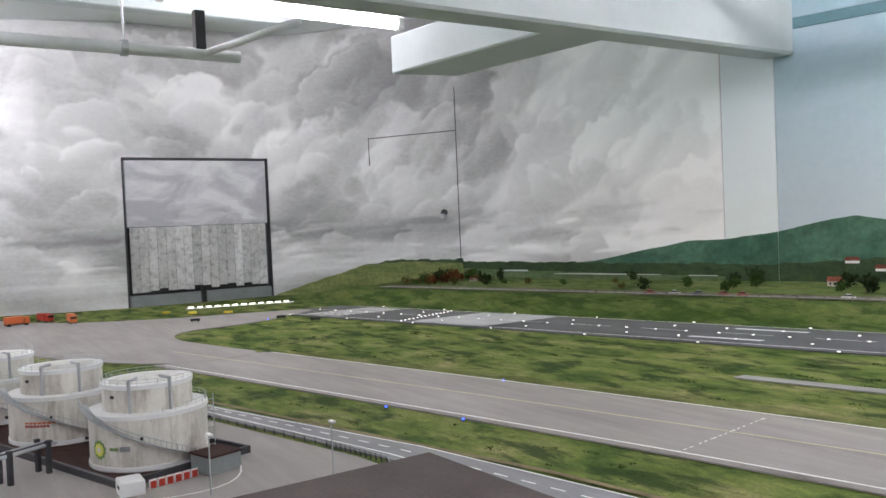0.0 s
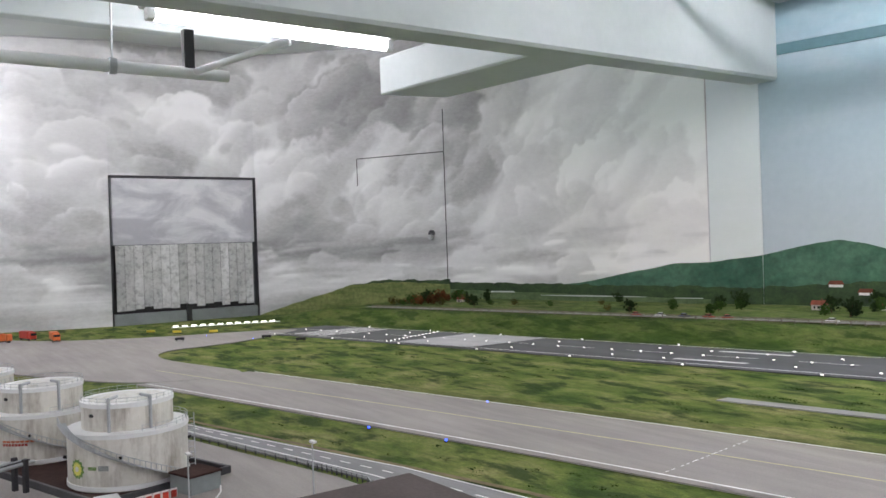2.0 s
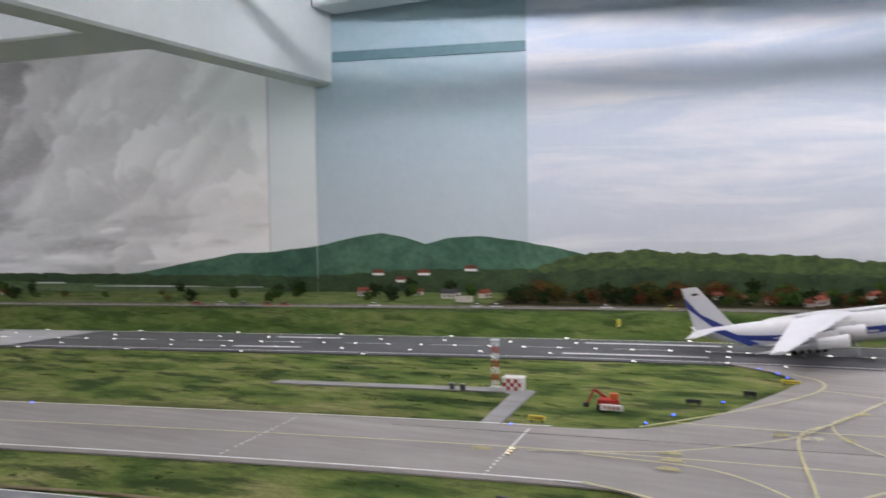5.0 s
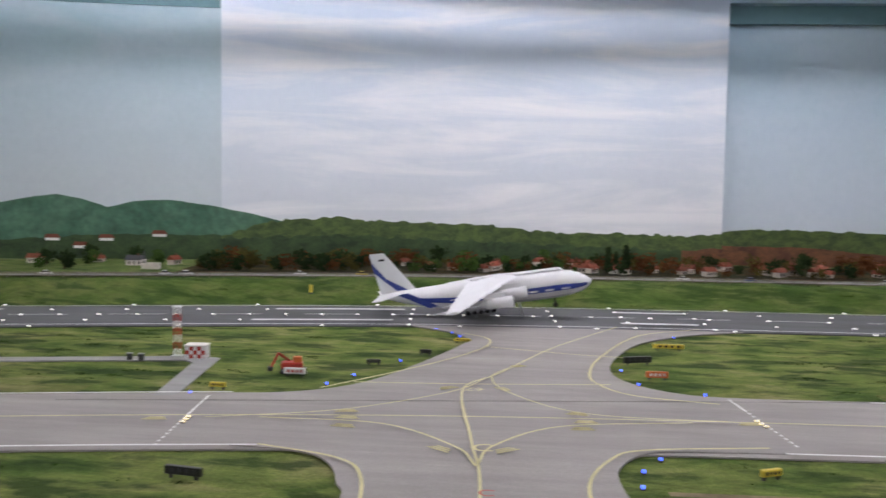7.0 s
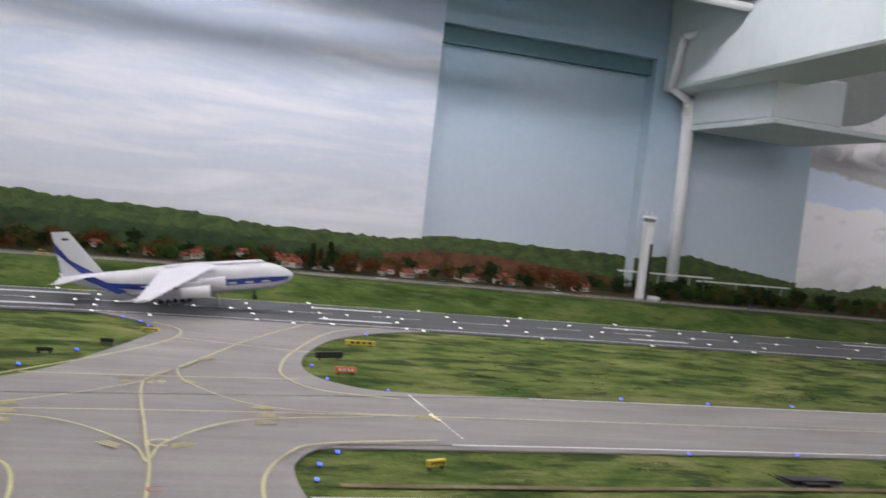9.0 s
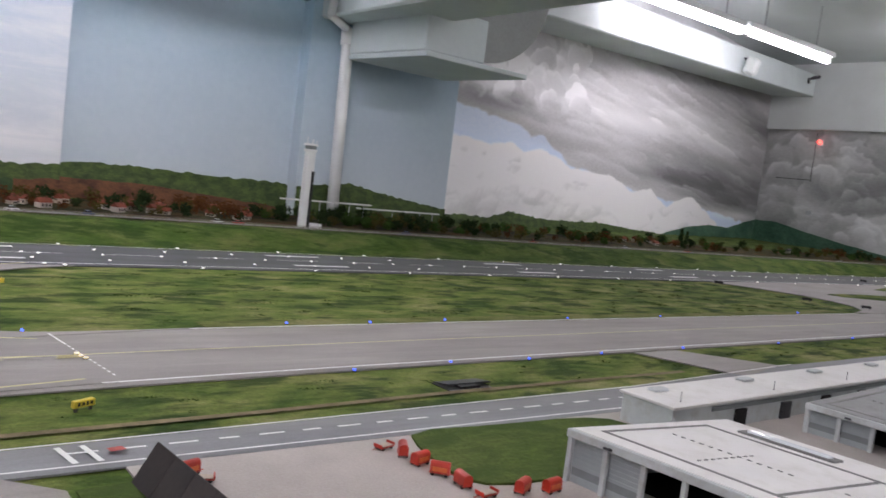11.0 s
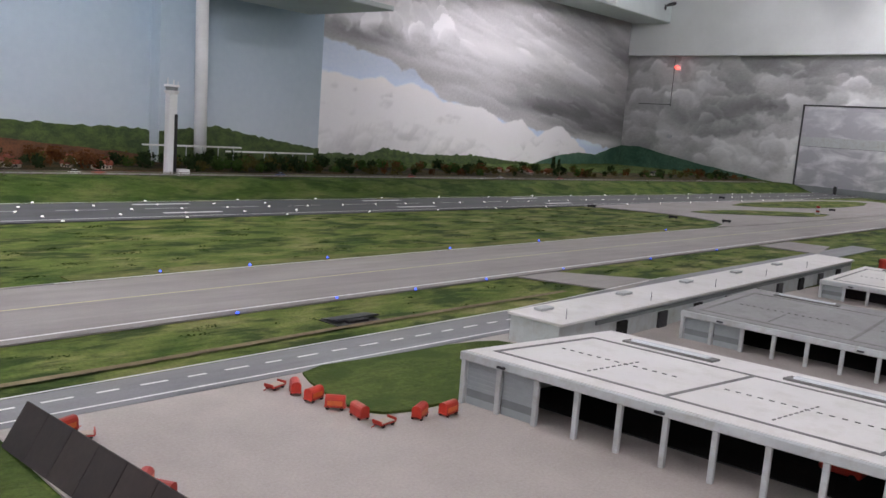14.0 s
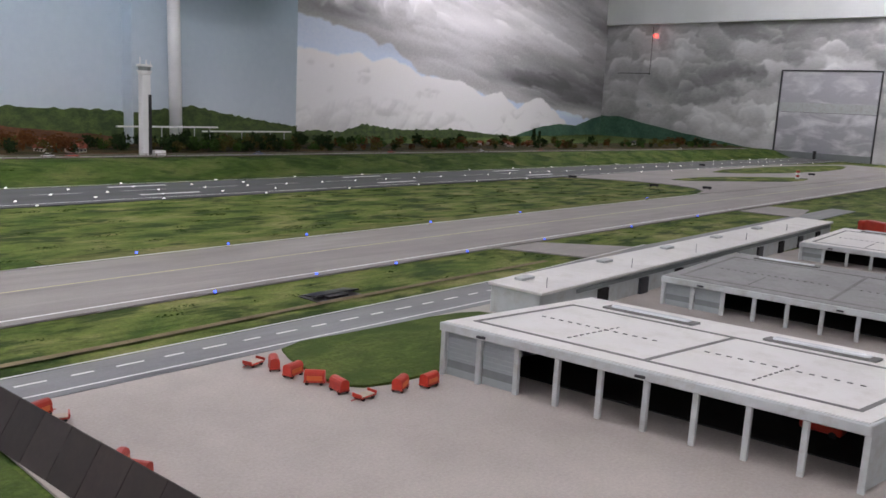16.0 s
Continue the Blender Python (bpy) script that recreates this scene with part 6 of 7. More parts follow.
for hl, slant in ((h1, 0.26), (h2, 0.0), (h3, 0.0)):
    for o in hl.children:
        if o.data.users == 1:
            o.data.transform(Matrix(((1, slant, 0, 0), (0, 1, 0, 0), (0, 0, 1, 0), (0, 0, 0, 1))))
e = thing("terminal_wing", "long low white terminal building with a flat roof", "building", pose(1.235, 0.885, 0.004, 0, 0, 2.5))
part("wall", box(bmnew(), 0, 1.72, 0.006, 0.115, 0, 0.05, 0.001), M_HALLWALL, e)
part("roof", box(bmnew(), -0.004, 1.724, 0.0, 0.12, 0.05, 0.0555, 0.001), M_HALLROOF, e)
for k in range(9):
    part("door", box(bmnew(), 0.2 + 0.17 * k, 0.235 + 0.17 * k, 0.0, 0.0062, 0, 0.034), M_DARK if k % 2 else M_INSHADE, e)
part("window_band", box(bmnew(), 0.12, 1.7, 0.003, 0.0062, 0.037, 0.045), M_GREYBOX, e)
for k in range(5):
    part("roof_unit", box(bmnew(), 0.05 + 0.3 * k, 0.09 + 0.3 * k, 0.08, 0.1, 0.0555, 0.061, 0.001), M_HALLWALL, e)
    part("aerial", cyl(bmnew(), (0.04 + 0.32 * k, 0.02, 0.0555), (0.04 + 0.32 * k, 0.02, 0.075), 0.0006, seg=5), M_DARK, e)
for k in range(14):
    part("vent", cyl(bmnew(), (0.05 + 0.035 * (k % 7), 0.15 + 0.2 * (k // 7), 0.0512), (0.05 + 0.035 * (k % 7), 0.15 + 0.2 * (k // 7), 0.056), 0.004, seg=10), M_GUTTER, h2) if k % 3 == 0 else None


# ---------- carts ----------
def wheel_set(e, xs, y, r):
    for x in xs:
        for s in (-1, 1):
            part("wheel", cyl(bmnew(), (x, s * y - 0.0015, r), (x, s * y + 0.0015, r), r, seg=12), M_RUBBER, e)


def baggage_cart(m):
    e = thing("baggage_cart", "red covered baggage cart on the apron", "cart", m, "red baggage carts")
    bm = bmnew()
    prof = [(-0.0095, 0.007), (-0.0095, 0.02), (-0.0075, 0.0245), (-0.003, 0.0268), (0.003, 0.0268), (0.0075, 0.0245), (0.0095, 0.02), (0.0095, 0.007)]
    a = [bm.verts.new((-0.0185, y, z)) for y, z in prof]
    b = [bm.verts.new((0.0185, y, z)) for y, z in prof]
    n = len(prof)
    for k in range(n):
        bm.faces.new((a[k], b[k], b[(k + 1) % n], a[(k + 1) % n]))
    bm.faces.new(a)
    bm.faces.new(b)
    bmesh.ops.recalc_face_normals(bm, faces=bm.faces)
    part("canopy", bm, M_RED, e)
    part("bed", box(bmnew(), -0.02, 0.02, -0.0105, 0.0105, 0.005, 0.0068, 0.0006), M_RED, e)
    part("drawbar", cyl(bmnew(), (0.02, 0, 0.005), (0.032, 0, 0.003), 0.0009, seg=6), M_RED, e)
    part("side_opening", box(bmnew(), -0.014, 0.014, -0.0099, -0.0094, 0.009, 0.018), M_ORANGE, e)
    wheel_set(e, (-0.013, 0.013), 0.0085, 0.004)
    return e


def dolly(m):
    e = thing("flat_dolly", "low red cargo dolly with a bare tan bed", "cart", m, "flat cargo dollies")
    part("frame", box(bmnew(), -0.019, 0.019, -0.011, 0.011, 0.005, 0.0075, 0.0005), M_RED, e)
    part("bed", box(bmnew(), -0.017, 0.017, -0.009, 0.009, 0.0075, 0.0088), M_BED, e)
    for s in (-1, 1):
        part("end_rail", box(bmnew(), s * 0.019 - 0.001, s * 0.019 + 0.001, -0.011, 0.011, 0.0075, 0.013), M_RED, e)
    part("drawbar", cyl(bmnew(), (-0.019, 0, 0.006), (-0.033, 0, 0.004), 0.0009, seg=6), M_RED, e)
    wheel_set(e, (-0.012, 0.012), 0.0085, 0.004)
    return e


CZ = 0.004


def shrunk(e, s=0.72):
    e.scale = (s, s, s)
    return e


c0 = shrunk(baggage_cart(pose(0.724, 0.963, CZ, 0, 0, 60)))
for x, y, t in ((0.727, 0.924, 15), (0.731, 0.882, -45), (0.737, 0.839, 82), (0.803, 0.794, 25), (0.844, 0.781, 8), (0.42, 0.985, 20), (0.426, 0.8, 50), (0.43, 0.772, 120)):
    copy_thing(c0, pose(x, y, CZ, 0, 0, t))
d0 = shrunk(dolly(pose(0.712, 0.994, CZ, 0, 0, 15)))
for x, y, t in ((0.746, 0.8, 5), (0.43, 0.962, -20)):
    copy_thing(d0, pose(x, y, CZ, 0, 0, t))
e = thing("tow_tractor", "small red tractor parked inside the open hall", "vehicle", pose(1.1, 0.36, CZ, 0, 0, 90))
part("body", box(bmnew(), -0.025, 0.025, -0.012, 0.012, 0.005, 0.018, 0.002), M_RED, e)
part("cabin", box(bmnew(), -0.022, 0.0, -0.011, 0.011, 0.018, 0.03, 0.002), M_RED, e)
wheel_set(e, (-0.015, 0.015), 0.011, 0.005)

# ---------- leaning blast barrier ----------
e = thing("blast_barrier", "leaning dark brown barrier of weathered panels", "fence")
p0, p1 = Vector((0.352, 0.985)), Vector((0.405, 0.28))
dd = (p1 - p0).normalized()
nn = Vector((-dd.y, dd.x))
for k in range(13):
    a, b = p0 + dd * 0.054 * k, p0 + dd * (0.054 * (k + 1) - 0.0012)
    bm = bmnew()
    lean = nn * 0.028
    q = [Vector((*a, 0.004)), Vector((*b, 0.004)), Vector((*(b + lean), 0.05)), Vector((*(a + lean), 0.05))]
    off = Vector((nn.x, nn.y, -0.5)) * 0.003
    vs = [bm.verts.new(v) for v in q] + [bm.verts.new(v + off) for v in q]
    for f in ((0, 1, 2, 3), (7, 6, 5, 4), (0, 4, 5, 1), (1, 5, 6, 2), (2, 6, 7, 3), (3, 7, 4, 0)):
        bm.faces.new([vs[i] for i in f])
    bmesh.ops.recalc_face_normals(bm, faces=bm.faces)
    part("panel", bm, M_BARRIER, e)
    part("prop", cyl(bmnew(), (*(a + lean), 0.047), (*(a + nn * 0.05), 0.004), 0.0015, seg=6), M_DARK, e)


# ---------- lights on the field ----------
def field_lamp(name, label, group, mat_, w, l, h, turn=0):
    e = thing(name, label, "lamp", None, group)
    part("socket", box(bmnew(), -w * 0.6, w * 0.6, -l * 0.6, l * 0.6, 0, h * 0.4), M_DARK, e)
    part("lens", box(bmnew(), -w / 2, w / 2, -l / 2, l / 2, h * 0.4, h, min(w, h) * 0.2), mat_, e, "glowing lens")
    return e


PAV = 0.0045
wl = field_lamp("runway_light", "small glowing white runway light", "white runway lights", M_LAMPW, 0.009, 0.0045, 0.005)
spots = []
x = -4.2
while x < 8.6:
    spots += [(x, RW / 2)]
    x += 0.12 if x < 0 else 0.2
for k in range(30):
    xx = -4.1 + 0.43 * k
    spots += [(xx, -0.012), (xx + 0.08, RW + 0.012)]
for xx in [-3.6, -3.2, -2.75, -2.3, -2.1, -1.9, -1.66, -1.42, -1.18, -0.95, 0.79, 1.04, 1.3, 1.55, 1.8, 2.05]:
    spots += [(xx, RW / 2 - 0.125), (xx + 0.01, RW / 2 + 0.12)]
for xx in (-0.43, 0.05, 0.29, 0.54):
    spots += [(xx + 0.012 * k, 0.36 - 0.115 * k) for k in range(4)]
for k in range(14):
    spots += [(-3.35 - 0.012 * k, 0.02 + 0.032 * k)]
wl.matrix_basis = pose(*P(spots[0][0], spots[0][1], PAV), 0, 0, 8)
for x, d in spots[1:]:
    copy_thing(wl, pose(*P(x, d, PAV), 0, 0, 8 if x < 0 else 2))
bl = field_lamp("taxiway_light", "small glowing blue taxiway edge light", "blue taxiway lights", M_LAMPB, 0.005, 0.005, 0.007)
bspots = [(-0.41, 1.85), (-0.45, 1.755), (-0.33, 2.03), (-0.275, 2.16), (-0.245, 2.47), (-0.215, 2.41), (-0.3, 2.53), (0.24, 1.87), (0.215, 2.01), (0.42, 2.51), (0.21, 1.335), (0.175, 1.27), (0.165, 1.2), (0.37, 1.79), (-0.71, 1.63),
          (1.2, 1.83), (0.96, 1.83), (1.46, 1.85), (1.96, 1.86), (2.45, 1.88), (3.45, 1.93), (1.16, 1.425), (0.9, 1.4), (1.66, 1.437), (1.39, 1.42), (2.02, 1.455), (2.52, 1.46), (3.04, 1.48), (-1.83, 0.965), (-1.6, 1.03), (-1.89, 1.36), (-4.35, 1.38), (-4.0, 1.5)]
bl.matrix_basis = pose(*bspots[0], 0.001)
for x, y in bspots[1:]:
    copy_thing(bl, pose(x, y, 0.001))
yl = field_lamp("stop_bar_light", "small warm stop bar light on the taxiway", "stop bar lights", M_LAMPY, 0.008, 0.004, 0.004)
ys = [(0.426, 1.59), (0.43, 1.573), (0.434, 1.556), (-0.632, 1.43), (-0.63, 1.413), (-0.634, 1.447)]
yl.matrix_basis = pose(*ys[0], PAV)
for x, y in ys[1:]:
    copy_thing(yl, pose(x, y, PAV))


# ---------- signs, mast, excavator ----------
def board(m, w, h, mat_, label, back=M_BLACK, bars=True):
    e = thing("airfield_sign", label, "sign", m, "airfield signs")
    part("panel", box(bmnew(), -w / 2, w / 2, -0.004, 0.004, 0.006, 0.006 + h, 0.001), mat_, e)
    for s in (-1, 1):
        part("foot", box(bmnew(), s * w * 0.35 - 0.002, s * w * 0.35 + 0.002, -0.002, 0.002, 0, 0.007), M_DARK, e)
    if bars:
        for k in range(4):
            x = -w * 0.34 + w * 0.2 * k
            part("lettering_bar", box(bmnew(), x, x + w * 0.11, -0.0048, -0.004, 0.006 + h * 0.3, 0.006 + h * 0.75), back, e)
    return e


for x, y, t, w, h, mt, lb, bk in ((-0.51, 1.145, -8, 0.06, 0.013, M_BLACK, "black airfield sign board in the grass", M_DARK), (0.265, 2.105, 18, 0.075, 0.016, M_BLACK, "long black airfield sign board beside the taxiway", M_DARK),
                                  (0.29, 1.94, 5, 0.05, 0.014, M_ORANGE, "orange-red airfield sign board", M_CARWHITE), (0.365, 1.275, 25, 0.036, 0.011, M_YELLOW, "yellow airfield sign board with black bars", M_BLACK),
                                  (0.375, 2.32, 2, 0.085, 0.012, M_YELLOW, "long yellow airfield sign board", M_BLACK), (-0.67, 1.68, 0, 0.035, 0.01, M_YELLOW, "small yellow airfield sign board", M_BLACK),
                                  (-0.2, 2.325, 0, 0.045, 0.008, M_YELLOW, "small yellow sign board by the runway", M_BLACK), (-0.39, 1.985, 5, 0.035, 0.009, M_BLACK, "small black sign board in the grass", M_DARK),
                                  (-0.28, 2.13, 0, 0.03, 0.01, M_BLACK, "small black sign board in the grass", M_DARK), (-0.3, 1.005, -5, 0.06, 0.012, M_BLACK, "black sign board near the stands", M_DARK),
                                  (-0.86, B(-0.86) + 0.62, 0, 0.012, 0.03, M_YELLOW, "narrow yellow marker on the embankment", M_BLACK), (-0.35, B(-0.35) + 0.62, 0, 0.012, 0.03, M_YELLOW, "narrow yellow marker on the embankment", M_BLACK)):
    zz = bank(y - B(x)) if y - B(x) > 0.5 else 0.001
    board(pose(x, y, zz, 0, 0, t), w, h, mt, lb, bk, w > 0.03)
e = thing("chequered_cabin", "small red and white chequered equipment cabin", "cabin", pose(-0.845, 1.985, 0.003, 0, 0, 5))
part("body", box(bmnew(), -0.026, 0.026, -0.018, 0.018, 0, 0.031, 0.001), M_CARWHITE, e)
for i in range(5):
    for j in range(3):
        if (i + j) % 2:
            part("red_panel", box(bmnew(), -0.025 + 0.01 * i, -0.015 + 0.01 * i, -0.0188, -0.018, 0.001 + 0.01 * j, 0.011 + 0.01 * j), M_RED, e)
part("roof", box(bmnew(), -0.028, 0.028, -0.02, 0.02, 0.031, 0.035, 0.001), M_HALLROOF, e)
e = thing("lattice_mast", "thin red and white lattice mast", "mast", pose(-0.9, 1.99, 0.003))
for k in range(7):
    bm = bmnew()
    z0, z1, r = 0.018 * k, 0.018 * (k + 1), 0.007
    for a, b in (((-r, -r), (r, -r)), ((r, -r), (r, r)), ((r, r), (-r, r)), ((-r, r), (-r, -r))):
        cyl(bm, (*a, z0), (*a, z1), 0.0009, seg=5)
        cyl(bm, (*a, z0), (*b, z1), 0.0006, seg=5)
        cyl(bm, (*a, z1), (*b, z1), 0.0006, seg=5)
    part("mast_section", bm, M_RED if k % 2 else M_CARWHITE, e)
part("mast_top", box(bmnew(), -0.01, 0.01, -0.01, 0.01, 0.126, 0.129), M_CARWHITE, e)
part("base_plate", box(bmnew(), -0.014, 0.014, -0.012, 0.012, -0.002, 0.003), M_HALLWALL, e)
for x in (-0.995, -0.965):
    e = thing("junction_box", "small dark grey junction box on the path", "box", pose(x, 1.925, 0.003), "junction boxes by the path")
    part("body", box(bmnew(), -0.006, 0.006, -0.004, 0.004, 0, 0.016, 0.001), M_DARK, e)
    part("lid", box(bmnew(), -0.007, 0.007, -0.005, 0.005, 0.016, 0.018), M_GREYBOX, e)
e = thing("excavator", "orange-red excavator behind a pale barrier board", "excavator", pose(-0.56, 1.87, 0.001, 0, 0, 15))
part("track", box(bmnew(), -0.03, 0.03, -0.02, -0.011, 0, 0.01, 0.003), M_DARK, e)
part("track", box(bmnew(), -0.03, 0.03, 0.011, 0.02, 0, 0.01, 0.003), M_DARK, e)
part("house", box(bmnew(), -0.028, 0.022, -0.016, 0.016, 0.011, 0.026, 0.003), M_RED, e)
part("cab", box(bmnew(), 0.0, 0.02, -0.015, -0.002, 0.026, 0.04, 0.002), M_ORANGE, e)
part("boom", cyl(bmnew(), (0.0, 0.006, 0.02), (-0.035, 0.006, 0.045), 0.003, seg=8), M_RED, e)
part("stick", cyl(bmnew(), (-0.035, 0.006, 0.045), (-0.052, 0.006, 0.012), 0.0025, seg=8), M_RED, e)
part("bucket", box(bmnew(), -0.06, -0.048, 0.0, 0.013, 0.003, 0.014, 0.002), M_DARK, e)
board(pose(-0.545, 1.83, 0.001, 0, 0, 2), 0.05, 0.014, M_CARWHITE, "white barrier board with red bars before the excavator", M_RED)
# flat black slabs give the hole's darkness by colour; nothing is sunk
e = thing("drain_pit", "open rectangular pit with a dark metal cover", "pit", pose(1.075, 1.262, 0.001, 0, 0, 2))
part("pit_floor", box(bmnew(), -0.06, 0.05, -0.035, 0.035, 0.0, 0.0015), M_BLACK, e)
part("cover", box(bmnew(), -0.05, 0.06, -0.005, 0.04, -0.003, 0.0, m=pose(0, 0.0, 0.007, -8, 0, 0)), M_BLACK, e)
part("support", box(bmnew(), -0.03, 0.02, -0.02, 0.0, 0.0, 0.006), M_BLACK, e)

# ---------- control tower on the embankment ----------
TX, TY = 1.90, 3.62
e = thing("control_tower", "slim white control tower with a dark glass strip", "tower", pose(TX, TY, 0.072))
part("shaft", box(bmnew(), -0.021, 0.021, -0.021, 0.021, 0, 0.37, 0.004), M_CARWHITE, e)
part("glass_strip", box(bmnew(), 0.007, 0.0225, -0.0222, -0.018, 0.01, 0.28), M_BLACK, e, "dark vertical window strip")
part("gallery", cyl(bmnew(), (0, 0, 0.37), (0, 0, 0.385), 0.03, 0.036, seg=8), M_CARWHITE, e)
part("cab_glass", cyl(bmnew(), (0, 0, 0.385), (0, 0, 0.402), 0.026, 0.03, seg=8), M_GREYBOX, e)
part("cab_roof", cyl(bmnew(), (0, 0, 0.402), (0, 0, 0.412), 0.038, 0.034, seg=8), M_CARWHITE, e)
for x, y, h in ((-0.02, 0, 0.03), (0.015, 0.01, 0.022), (0.0, -0.015, 0.018), (0.025, -0.01, 0.014)):
    part("antenna", cyl(bmnew(), (x, y, 0.412), (x, y, 0.412 + h), 0.0022, seg=6), M_CARWHITE, e)
part("annex", box(bmnew(), 0.03, 0.085, -0.035, 0.01, 0, 0.03, 0.002), M_CARWHITE, e)
e = thing("approach_gantry", "long pale approach light gantry on thin posts", "gantry", pose(2.25, 3.95, 0.09, 0, 0, 8))
for x0, x1, y, z in ((-0.35, 0.25, 0.0, 0.1), (0.2, 0.85, 0.06, 0.075)):
    part("deck", box(bmnew(), x0, x1, y - 0.006, y + 0.006, z, z + 0.008), M_CARWHITE, e)
    for k in range(6):
        x = x0 + (x1 - x0) * (k + 0.5) / 6
        part("post", cyl(bmnew(), (x, y, -0.01), (x, y, z), 0.0025, seg=6), M_HALLWALL, e)


# ---------- trees and bushes ----------
def crown_mesh(name, mat_, seed, h, w, n, conifer=False):
    r = random.Random(seed)
    bm = bmnew()
    lobes = [(r.uniform(-0.35, 0.35) * w, r.uniform(-0.35, 0.35) * w, h * r.uniform(0.4, 0.85), w * r.uniform(0.25, 0.45)) for _ in range(7)]
    for _ in range(n):
        if conifer:
            t = r.random() ** 0.7
            a, q = r.uniform(0, 6.283), w * 0.5 * (1 - t) * r.uniform(0.5, 1)
            c = Vector((q * math.cos(a), q * math.sin(a), h * (0.15 + 0.85 * t)))
        else:
            lx, ly, lz, lr = r.choice(lobes)
            v = Vector((r.gauss(0, 1), r.gauss(0, 1), r.gauss(0, 1))).normalized() * lr * r.uniform(0.55, 1.05)
            c = Vector((lx, ly, lz)) + v * (1 if v.z > 0 else 0.8)
        s = h * r.uniform(0.05, 0.11)
        m = Matrix.Translation(c) @ Euler((r.uniform(0, 3), r.uniform(0, 3), r.uniform(0, 3))).to_matrix().to_4x4()
        poly(bm, [m @ Vector(p) for p in ((-s, -s * 0.7, 0), (s * 0.6, -s, s * 0.3), (s, s * 0.5, 0), (-s * 0.3, s, s * 0.35))])
    return mesh_of(name, bm, mat_)


def tree(seed, h, w, mat_, label, conifer=False, n=130):
    e = thing("tree", label, "tree", None, "model trees on the embankment")
    part("trunk", cyl(bmnew(), (0, 0, -0.004), (0, 0, h * 0.6), h * 0.035, h * 0.012, seg=7), M_BARK, e)
    bm = bmnew()
    r = random.Random(seed)
    for _ in range(5):
        a = r.uniform(0, 6.28)
        z = h * r.uniform(0.3, 0.5)
        cyl(bm, (0, 0, z), (w * 0.3 * math.cos(a), w * 0.3 * math.sin(a), z + h * 0.2), h * 0.012, h * 0.004, seg=5)
    part("limbs", bm, M_BARK, e)
    c = new("crown", crown_mesh("crown", mat_, seed, h, w, n, conifer))
    c.parent = e
    return e


KINDS = [tree(11, 0.062, 0.06, M_LEAFS[0], "small bushy green model tree"), tree(12, 0.07, 0.07, M_LEAFS[1], "dark green bushy model tree"), tree(13, 0.06, 0.062, M_LEAFS[2], "rust-brown autumn model tree"),
         tree(14, 0.055, 0.07, M_LEAFS[3], "olive-brown bushy model tree"), tree(15, 0.115, 0.035, M_LEAFS[1], "slim dark conifer model tree", True, 170)]


def terrain_z(x, y):
    d = y - B(x)
    z = bank(d)
    if x < -4.7:
        z *= max(0.0, 1 - (-4.7 - x) / 0.6)
    return z


rng = random.Random(7)
plan = []
# stretches of the embankment: from, to, number, kinds
for x0, x1, n, kinds in ((-4.5, -4.0, 34, (2, 3, 3, 0, 1)), (-4.0, -2.4, 12, (0, 1, 3)), (-2.4, -1.5, 10, (0, 1, 1)), (-1.45, -0.7, 76, (1, 2, 3, 3, 1)), (-0.7, 0.2, 60, (3, 1, 2, 0)), (0.2, 0.9, 34, (1, 2, 3, 2)), (0.9, 1.75, 44, (2, 2, 3, 1)), (1.75, 3.2, 110, (1, 1, 3, 0)), (3.2, 4.6, 60, (3, 0, 1, 2)), (4.6, 8.8, 90, (0, 1, 3, 2))):
    for _ in range(n):
        x = rng.uniform(x0, x1)
        top = 1.32 if x < 3.2 else 1.35
        d = rng.uniform(0.98, top)
        plan.append((x, d, rng.choice(kinds), rng.uniform(0.5, 1.2)))
plan += [(-2.87, 0.95, 1, 1.0), (-2.5, 0.97, 0, 0.9), (0.32, 1.0, 4, 1.05), (0.40, 1.03, 4, 1.1), (0.36, 1.08, 4, 0.8), (5.5, 1.3, 4, 1.1), (5.65, 1.35, 4, 0.9), (-3.95, 1.2, 4, 0.7), (-4.05, 1.15, 4, 0.6)]
used = set()
singles = 0
far_v, far_f, far_m = [], [], []
for x, d, k, s in sorted(plan, key=lambda t: (t[1] > 1.18, t[0] > 3.6, t[2] != 4)):
    y = B(x) + d
    if abs(x - TX) < 0.12 and abs(y - TY) < 0.15:
        continue
    m = pose(x, y, terrain_z(x, y), 0, 0, rng.uniform(0, 360))
    if k not in used:
        KINDS[k].matrix_basis = m @ Matrix.Scale(s, 4)
        used.add(k)
    elif singles < 285:
        c = copy_thing(KINDS[k], m)
        c.scale = (s, s, s)
        singles += 1
    else:
        me = next(o for o in KINDS[k].children if o.name.startswith("crown")).data
        base = len(far_v)
        far_v.extend((m @ (v.co * s))[:] for v in me.vertices)
        far_f.extend(tuple(base + i for i in p.vertices) for p in me.polygons)
        far_m.extend([(0, 1, 2, 3, 1)[k]] * len(me.polygons))
me = bpy.data.meshes.new("woodland")
me.from_pydata(far_v, [], far_f)
for mt in M_LEAFS:
    me.materials.append(mt)
me.polygons.foreach_set("material_index", far_m)
tagged(new("woodland", me), "dense dark green and rust woodland behind the fence", "trees", kind="stuff")

# low shrubs and grass tufts, as uncounted cover
verts, faces = [], []


